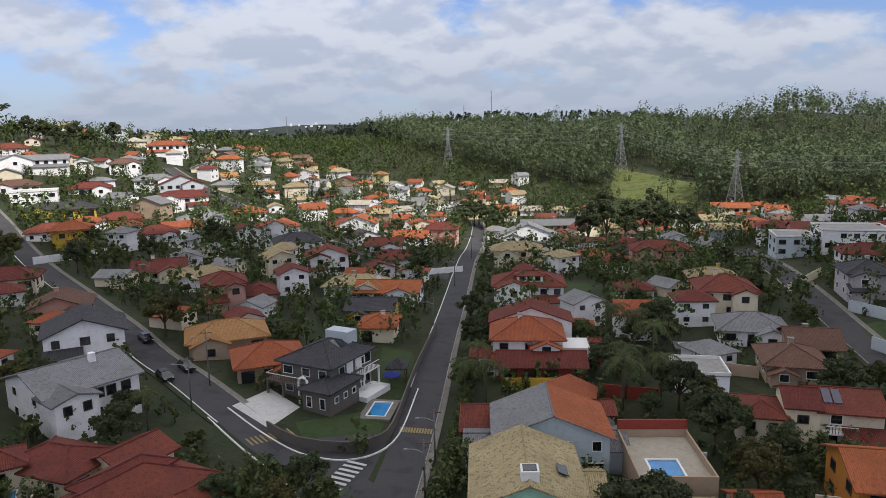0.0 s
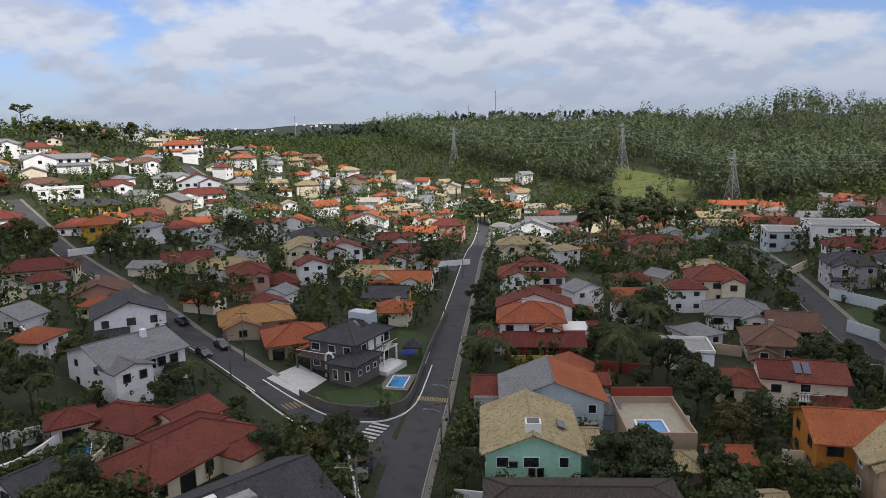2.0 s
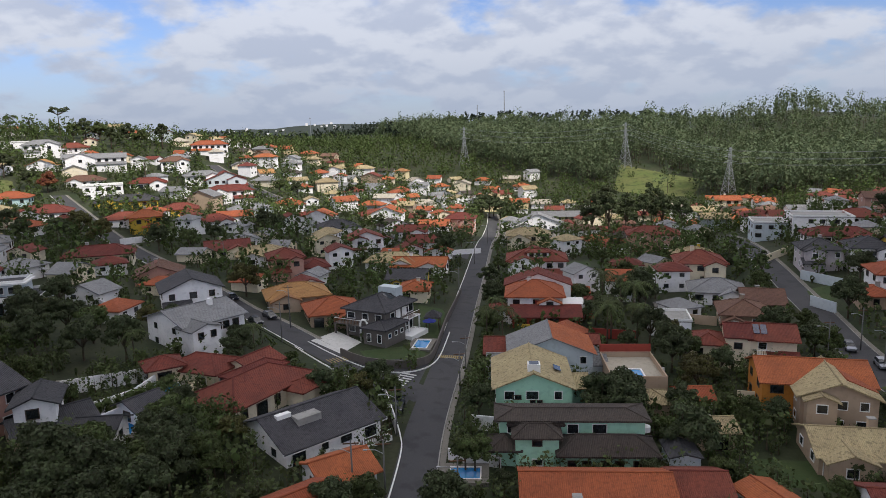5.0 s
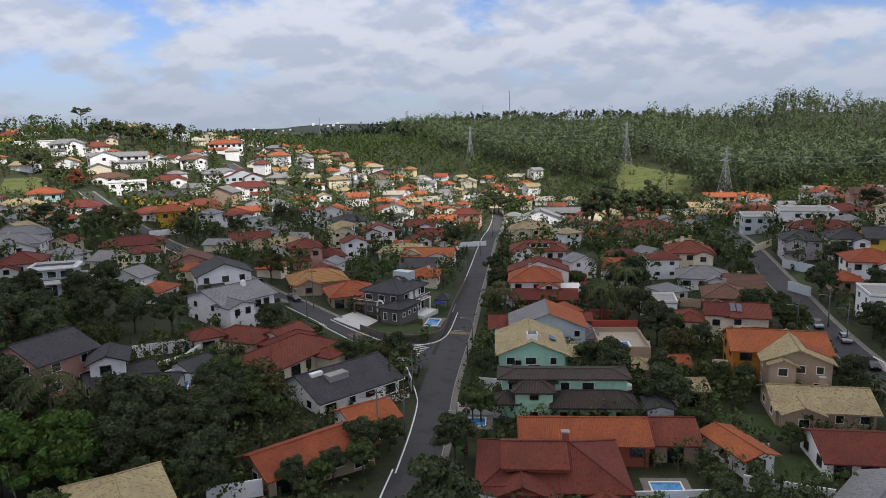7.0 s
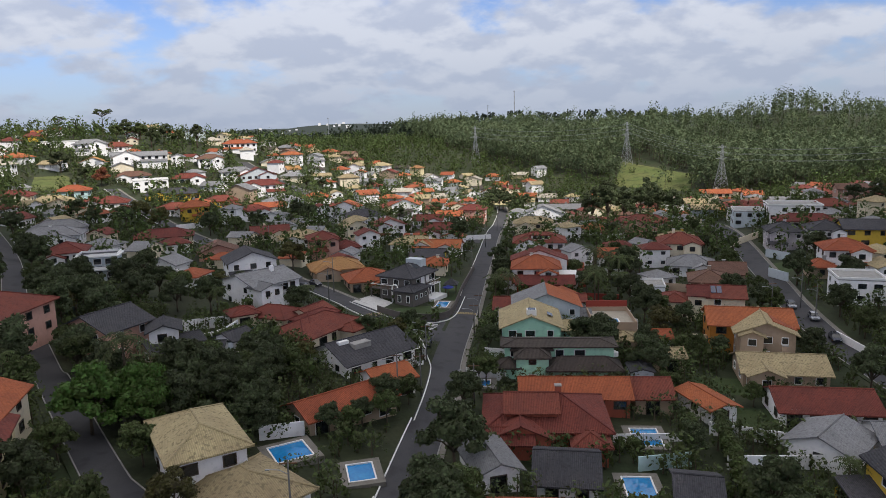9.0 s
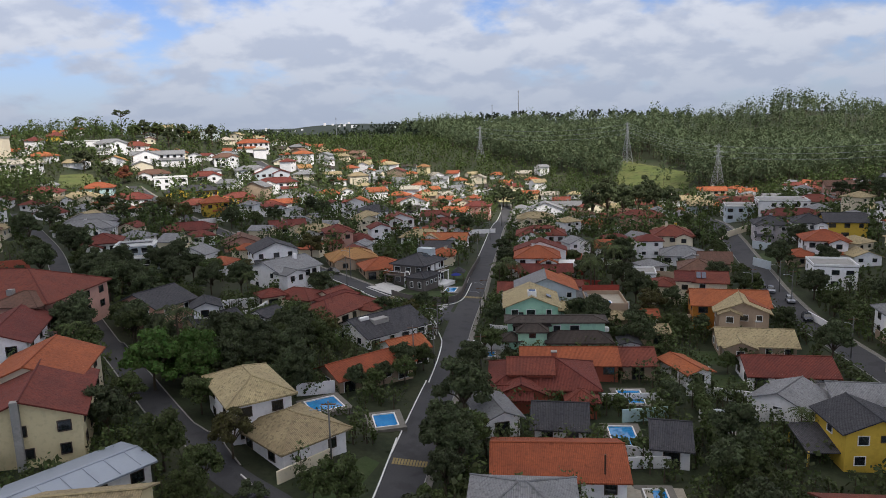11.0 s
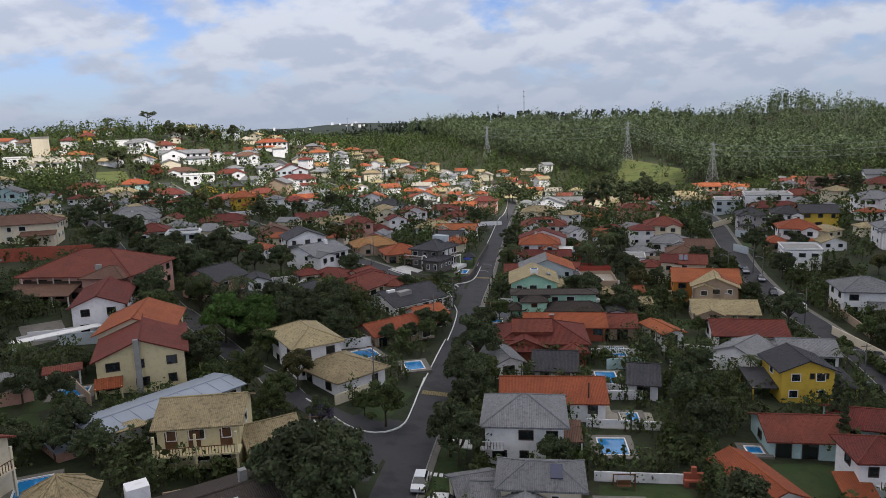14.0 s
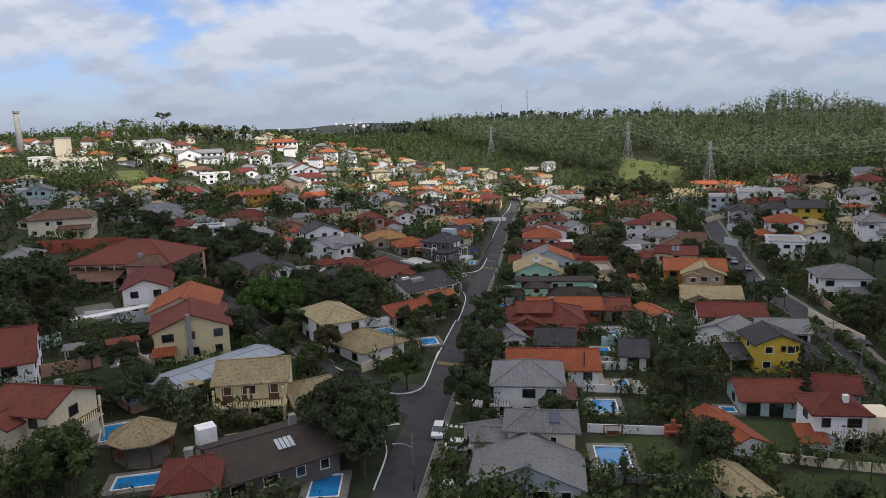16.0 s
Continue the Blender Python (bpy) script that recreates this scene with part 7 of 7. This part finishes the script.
# ---- poles ----
pole(42.4, 249.1, 7)
pole(36.3, 183.3, 7)
pole(4.8, 206.4, 8)
pole(5, 216.1, 9)
pole(38.1, 191.7, 7)
pole(14, 70.8, 7)
pole(32.7, 147.8, 7)
pole(92.5, 117.9, 8)
pole(101.3, 151.5, 8)
pole(89.6, 104.8, 8)
pole(108.9, 185.4, 8)
pole(101.7, 189.9, 8)
pole(110.8, 194.3, 8)
pole(51.1, 289.9, 8)
pole(61.8, 338, 8)
pole(-20.8, 271.8, 8)
pole(4.9, 86.6, 8)
pole(24.7, 151.4, 7)
pole(26.1, 167.7, 7)
pole(21.1, 151.3, 7)
pole(10.6, 113.6, 8)

# ---- cars ----
car(17.4, 85.7, -9, "white")
car(20.1, 81.3, 80, "white")
car(92.8, 117.3, 70, "dark")
car(102.5, 125.2, 75, "silver")
car(102.7, 129.2, -20, "dark")
car(109.1, 195.1, -20, "silver")
car(109.5, 200.6, -20, "dark")
car(105.8, 173.6, -20, "dark")
car(109.1, 186.3, -20, "silver")
car(-2.3, 218.2, 35, "dark")
car(-0.3, 222.9, 35, "dark")
car(-11.1, 236.8, 35, "dark")
car(26.4, 176.7, -8, "dark")
car(110, 204.4, -20, "silver")
car(120.6, 196.8, 60, "white")
car(18.1, 69.7, 10, "white")

# ---- trees, one by one ----
grow("dark", 7.1, 80.8, 1.15)
grow("dark", 4.2, 84.4, 1.1)
grow("dark", 24.3, 113.6, 1)
grow("dark", 27, 118.1, 0.8)
grow("dark", 30.9, 145.2, 0.9)
grow("mid", 34.5, 157.9, 0.7)
grow("dark", 38, 172.5, 0.8)
grow("mid", 45, 214.5, 0.9)
grow("dark", 49.2, 234.8, 0.9)
grow("light", -15.8, 136.8, 1)
grow("light", -10.8, 136.3, 1.1)
grow("dark", -50.6, 194.4, 1.2)
grow("dark", -41.9, 184.4, 1.1)
grow("dark", -34, 177.5, 1.1)
grow("dark", -32.5, 191.9, 1.1)
grow("tall", -63.3, 215.3, 0.8)
grow("dark", -32.1, 133.6, 0.9)
grow("mid", -17.7, 125, 0.8)
grow("dark", -3.4, 140.7, 1)
grow("dark", 2.8, 137.8, 1)
grow("dark", -1.2, 156.3, 1)
grow("dark", -52.5, 108.3, 1.2)
grow("dark", -48.5, 115.1, 1)
grow("dark", -22.6, 65.8, 0.8)
grow("mid", -26.2, 66.6, 0.8)
grow("mid", 17.2, 72.2, 0.5)
grow("mid", 19, 74.3, 0.5)
grow("dark", 3.9, 100, 0.6)
grow("conifer", 77.7, 102.1, 0.95)
grow("palm", 68.2, 73.7, 0.6)
grow("palm", 70.9, 73.4, 0.6)
grow("dark", 59.2, 108.4, 1.05)
grow("dark", 56.8, 97.8, 1.05)
grow("dark", 106.9, 131.9, 0.9)
grow("mid", 112.2, 142.3, 0.8)
grow("dark", 125.5, 178.7, 0.9)
grow("mid", 102.5, 191.3, 0.9)
grow("tall", 119.8, 246, 0.6)
grow("dark", 115.8, 257.8, 0.8)
grow("dark", 83.3, 229.1, 1)
grow("mid", 86.8, 252.8, 1)
grow("tall", 110.3, 366.4, 1.58)
grow("tall", 119.5, 371.9, 1.76)
grow("tall", 129.1, 377.8, 1.49)
grow("tall", 137.9, 380.4, 1.58)
grow("tall", 143, 371.5, 1.49)
grow("tall", 146.4, 359.2, 1.4)
grow("mid", 128.3, 294.5, 0.9)
grow("tall", 129.2, 407.2, 1.76)
grow("tall", 149.1, 400, 1.58)
grow("tall", 190.2, 274.5, 1)
grow("tall", 192.7, 288.6, 0.9)
grow("dark", 197.2, 307.2, 1.2)
grow("dark", 53.9, 170.3, 0.7)
grow("dark", 58.8, 175.7, 0.8)
grow("palm", 67.3, 206, 1.1)
grow("palm", 73.7, 207.3, 1)
grow("dark", 68.9, 219.5, 0.9)
grow("mid", 69.1, 233.3, 0.9)
grow("dark", 78.7, 231.5, 0.9)
grow("palm", 87.5, 242.1, 0.9)
grow("palm", 44.1, 209.3, 0.9)
grow("palm", 46.9, 207.2, 1)
grow("palm", 47.7, 221.1, 0.8)
grow("dark", 49, 234.9, 0.9)
grow("dark", 51.1, 255.1, 0.9)
grow("mid", 56, 271.9, 0.8)
grow("dark", 23.3, 182.6, 0.8)
grow("mid", 25.3, 179.9, 0.6)
grow("olive", -8.6, 240.2, 1.1)
grow("dark", -38, 201, 1.2)
grow("dark", -32, 202.4, 1.1)
grow("dark", -41.2, 219.9, 1)
grow("dark", -25, 191.8, 1)
grow("dark", -9.1, 149.4, 1.1)
grow("dark", 0.5, 154.1, 1.1)
grow("mid", 4.8, 152.8, 0.9)
grow("mid", -1.5, 150.3, 0.9)
grow("dark", -20.7, 146.4, 1)
grow("light", -11.2, 133.9, 1.1)
grow("dark", 19.2, 144.4, 0.8)
grow("mid", 22.7, 147.7, 0.7)
grow("dark", 1.9, 135.1, 0.8)
grow("palm", -16.2, 189.9, 0.8)
grow("bush", 8, 194.1, 1)
grow("dark", 41.8, 290.8, 1.3)
grow("mid", 65.2, 153.4, 0.6)
grow("mid", 106, 203.7, 0.8)
grow("dark", 101.5, 193.4, 0.9)
grow("conifer", 141.5, 263, 0.7)
grow("conifer", 128.2, 277.3, 0.6)
grow("conifer", 125.6, 266.2, 0.6)
grow("palm", 99.5, 285.5, 0.8)
grow("dark", 99.8, 301.7, 0.9)
grow("mid", 87.7, 277.6, 0.9)
grow("dark", -20.6, 333.3, 1.1)
grow("palm", -28.1, 351.8, 1.2)
grow("palm", 8.1, 344, 1)
grow("dark", -14.7, 322, 1.2)
grow("dark", 20.5, 349.9, 0.9)
grow("dark", 38.2, 379.5, 1)
grow("tall", 4.8, 432.8, 0.8)
grow("mid", 8.4, 458, 1)
grow("tall", -50, 316.7, 0.6)
grow("palm", -87.7, 410, 1.4)
grow("rust", -115, 374.9, 1.3)
grow("dark", -139.6, 389.9, 1.5)
grow("dark", -122.6, 376.2, 1.2)
grow("olive", -71.7, 301.8, 1.2)
grow("olive", -62.4, 293.9, 1.1)
grow("dark", -72.3, 289.9, 1.2)
grow("dark", -81, 286.1, 1.1)
grow("dark", -94.2, 303.1, 1.1)
grow("dark", -44.1, 289.4, 1.1)
grow("mid", -35.9, 292.1, 1)
grow("dark", -31.4, 304.7, 1)
grow("mid", -28.8, 421.7, 1.1)
grow("dark", -20.1, 420.1, 1.1)
grow("dark", 81.1, 419.7, 1)
grow("dark", 91.8, 438.3, 1.1)
grow("mid", 88, 453.2, 1)
grow("araucaria", -152.4, 473.9, 1)
grow("araucaria", -179.3, 477.5, 0.7)
grow("conifer", -167.8, 473.9, 0.9)
grow("tall", -98.7, 473.2, 1.2)
grow("dark", -115.4, 467.4, 1.6)
grow("mid", -130.2, 470.4, 1.6)
grow("dark", -139.2, 473.9, 1.5)
grow("mid", -107.7, 467, 1.5)
grow("mid", -141.8, 464.8, 1.4)
grow("tall", -120.3, 459.2, 1)
grow("conifer", -76.9, 460, 0.9)
grow("tall", -102.9, 2572.6, 1)
grow("dark", -35.5, 149, 0.94)
grow("dark", -18.1, 191.6, 1.13)
grow("dark", -11.4, 150.4, 1.07)
grow("dark", -59.2, 174.6, 1.03)
grow("dark", -41.9, 193.9, 0.87)
grow("mid", -27.2, 201, 1.02)
grow("dark", -41.8, 189.5, 1)
grow("dark", -15.9, 209.7, 0.77)
grow("dark", -46.7, 190.4, 0.93)
grow("dark", -48.3, 201, 1.14)
grow("dark", -14, 140.4, 0.76)
grow("dark", -47.9, 192.6, 1.01)
grow("dark", -48.4, 188.9, 0.93)
grow("dark", -41.2, 189.7, 0.77)
grow("dark", 2.4, 79.6, 1.13)
grow("mid", 9.6, 104.6, 0.55)
grow("mid", -26.4, 177.6, 0.81)
grow("dark", -40.3, 184.6, 1.09)
grow("dark", -45.5, 214.8, 0.87)
grow("mid", -0.1, 159.6, 1.12)
grow("mid", -3.7, 162.4, 0.81)
grow("mid", -8.3, 152.4, 1.02)
grow("dark", -4.1, 147.6, 0.96)
grow("dark", -8.3, 137.3, 1)
grow("mid", -10.1, 153, 0.79)
grow("mid", -27.5, 152.5, 1.05)
grow("dark", 0.4, 145.4, 0.99)
grow("mid", -8.1, 109.4, 1.04)
grow("dark", -16.9, 116, 0.96)
grow("mid", 35.7, 157.5, 0.77)
grow("dark", 75.3, 204.5, 1.14)
grow("dark", 58.6, 168.7, 1.05)
grow("mid", 28.2, 117.4, 0.9)
grow("dark", 24.3, 107.2, 0.77)
grow("dark", 25.1, 115.3, 1.09)
grow("dark", 26.3, 111.9, 0.91)
grow("palm", 74.6, 233.5, 1.13)
grow("dark", 8.1, 73.1, 0.97)
grow("dark", -59.4, 127.5, 1.7)
grow("dark", -61.3, 123.3, 1.6)
grow("dark", -58.4, 134, 1.4)
grow("dark", 4.5, 77.7, 1.4)
grow("dark", 7.5, 75.9, 1.3)
grow("mid", 12.8, 101.4, 1)
grow("dark", 28.1, 126.9, 1.3)
grow("dark", 22.4, 90.9, 1)
grow("light", -11.9, 136.6, 1.3)
grow("mid", -23.1, 65.8, 1.2)
grow("light", -17.2, 132.8, 1.35)
grow("dark", -4.7, 147.2, 1.05)
grow("dark", -8.6, 144.9, 1.0)
grow("dark", 1.3, 150.6, 0.95)
grow("dark", 108.5, 128.1, 1.2)
grow("dark", 117.7, 140.9, 1)
grow("mid", 96.3, 130.3, 0.7)
grow("mid", 106.7, 137.6, 0.8)
grow("dark", 137.2, 173.6, 1.1)
grow("dark", 96.6, 149.6, 1.1)
grow("mid", 111.6, 173.4, 0.9)
grow("dark", 114.7, 186.2, 1)
grow("dark", 128.2, 203.8, 1.1)
grow("dark", 62.8, 116.7, 1.1)
grow("mid", 60.2, 105.9, 1)
grow("dark", 52.5, 77.4, 1)
grow("dark", 8, 79.6, 1.2)
grow("dark", 83.7, 234.4, 1.2)
grow("palm", 77.4, 229.1, 1.1)
grow("palm", 77, 219.3, 1.2)
grow("palm", 69.4, 210.3, 1.1)
grow("dark", 74.1, 191, 1.2)
grow("mid", 77.3, 192.9, 1)
grow("dark", 59.2, 172.4, 1.1)
grow("dark", 56.4, 173.3, 1)
grow("dark", 119.4, 210.8, 1.2)
grow("dark", 136.6, 232.3, 1.1)
grow("dark", 98.3, 201.8, 1)
grow("dark", 63.8, 159, 1.1)
grow("dark", 95.1, 164, 0.9)
grow("mid", 76.4, 147.6, 0.6)
grow("mid", 75.6, 166.7, 0.8)

# ---- hill top works, pylons, masts ----
pylon(196.3, 420.1, 6, 24.5)
pylon(169.6, 501, 17, 27)
pylon(76.6, 565, ground(76.6, 565) - 0.3, 27)
pylon(262, 352, 8, 25)
for da, za in ((4.2, 0.7), (3.6, 0.82), (3.0, 0.94)):
    for s in (-1, 1):
        a = (196.3 + s * da * 0.94, 420.1 + s * da * 0.34, 6 + 24.5 * za)
        b = (169.6 + s * da * 0.94, 501 + s * da * 0.34, 17 + 27 * za)
        c = (76.6 + s * da * 0.94, 565 + s * da * 0.34, ground(76.6, 565) - 0.3 + 27 * za)
        e = (262 + s * da * 0.94, 352 + s * da * 0.34, 8 + 25 * za)
        cable(a, b, 2.0)
        cable(b, c, 3.5)
        cable(e, a, 2.0)
mast(269.8, 1593, 60, 56, 1.1)
mast(200, 1500, 58, 26, 0.8)
mast(-49.7, 751, 24, 32, 0.35)


def water_tower():
    top = put("water_tower", None, None, pose(-176, 385, ground(-176, 385)), "square tan water tower above the houses", "tower")
    put("shaft", mesh_of("shaft", *box_vf(-3, -3, -2, 3, 3, 13), WALL["c"]), top)
    put("cap", mesh_of("cap", *box_vf(-3.2, -3.2, 13, 3.2, 3.2, 13.8), CONCRETE), top)
    top = put("chimney_stack", None, None, pose(-196, 380, ground(-196, 380)), "tall slender tapering concrete chimney stack", "chimney")
    put("shaft", mesh_of("shaft", *tube([(0, 0, -2), (0, 0, 14), (0, 0, 26)], [2.0, 1.6, 1.3], 14), CONCRETE, smooth=True), top)
    put("collar", mesh_of("collar", *tube([(0, 0, 25.6), (0, 0, 26.6)], [1.7, 1.7], 14), CONCRETE), top)


water_tower()
sheet("meadow", [(152, 470), (186, 440), (208, 470), (172, 516)], 0.25, MEADOW, 14, label="open yellow-green meadow on the slope", category="meadow", kind="structure")
sheet("junction", [(17, 192), (26.2, 165), (35, 204), (24, 203)], 0.04, ASPHALT, 6, label="widened asphalt of the street junction", category="road", kind="structure")
sheet("junction", [(4, 102), (11, 80), (17.5, 106), (8, 106)], 0.04, ASPHALT, 6, label="widened asphalt of the street junction", category="road", kind="structure")


def stripes(name, p, q, n, length, width, mat, lift, label):
    """Painted bars across the way from p to q."""
    p, q = Vector((*p, 0)), Vector((*q, 0))
    d = (q - p).normalized()
    side = Vector((d.y, -d.x, 0))
    top = put(name, None, None, None, label, "road marking", kind="structure")
    for i in range(n):
        c = p.lerp(q, (i + 0.5) / n)
        v = []
        for a, b in ((-1, -1), (1, -1), (1, 1), (-1, 1)):
            k = c + d * a * width / 2 + side * b * length / 2
            v.append((k.x, k.y, ground(k.x, k.y) + lift))
        v += [(x, y, z - 0.02) for x, y, z in v]
        put("bar", mesh_of("bar", v, BOX_F[::-1], mat), top)


stripes("crossing", (24.6, 183.0), (28.6, 191.6), 9, 2.6, 0.5, PAINT_WHITE, 0.16, "worn white zebra crossing bars on asphalt")
stripes("speed_hump", (33.9, 201.0), (38.4, 200.2), 12, 1.6, 0.28, PAINT_YELLOW, 0.12, "faded yellow striped speed hump across the street")
stripes("speed_hump", (14.2, 196.5), (19.5, 200.2), 10, 2.2, 0.28, PAINT_YELLOW, 0.12, "faded yellow striped speed hump across the street")
stripes("speed_hump", (18.0, 114.6), (22.4, 113.9), 12, 1.6, 0.28, PAINT_YELLOW, 0.12, "faded yellow striped speed hump across the street")
stripes("crossing", (9.4, 92.0), (11.0, 87.5), 7, 2.2, 0.4, PAINT_WHITE, 0.16, "worn white zebra crossing bars on asphalt")

for kind, x, y, s in (("dark", 6.4, 82.6, 1.1), ("dark", 21.4, 93.4, 1.05), ("mid", 21.9, 98.9, 0.8), ("dark", 8.8, 81.5, 1.15), ("palm", -16.8, 143.6, 1.25),
                      ("purple", 4.2, 99.6, 0.65), ("purple", 8.6, 121.2, 0.45), ("dark", 3.6, 134.2, 0.7), ("mid", 19.6, 141.0, 0.7), ("dark", 12.0, 136.4, 0.6),
                      ("dark", 16.2, 139.6, 0.6), ("olive", -1.2, 113.2, 0.8), ("dark", -36.5, 101.8, 0.7), ("dark", -30.6, 99.6, 0.8), ("mid", -27.4, 95.2, 0.7), ("dark", -24.6, 90.4, 0.8),
                      ("dark", -20.4, 86.4, 0.7), ("dark", -38.0, 81.4, 0.8), ("dark", -29.0, 86.2, 0.7), ("mid", -33.0, 91.0, 0.5), ("conifer", 75.2, 96.0, 0.85)                      ):
    grow(kind, x, y, s)

# trees that close the far end of the street
for x, y, s in ((70, 424, 1.3), (75, 428, 1.5), (80, 425, 1.4), (84, 419, 1.2), (72, 433, 1.6), (78, 434, 1.5), (66, 421, 1.1)):
    grow("dark", x, y, s)

# dark trees over the narrow street
for i, q in enumerate(LINES["road_left_near"][0][4:52:2]):
    side = 4.3 if i % 2 else -4.4
    if q.y > 142 or (q.y < 128 and i % 3 == 0):
        grow("dark" if i % 3 else "mid", q.x + side * 0.85, q.y + side * 0.5, 0.85 + 0.18 * (i % 3))

far_town()
infill_town()
far_buildings()
plant_woods()
plant_gardens()
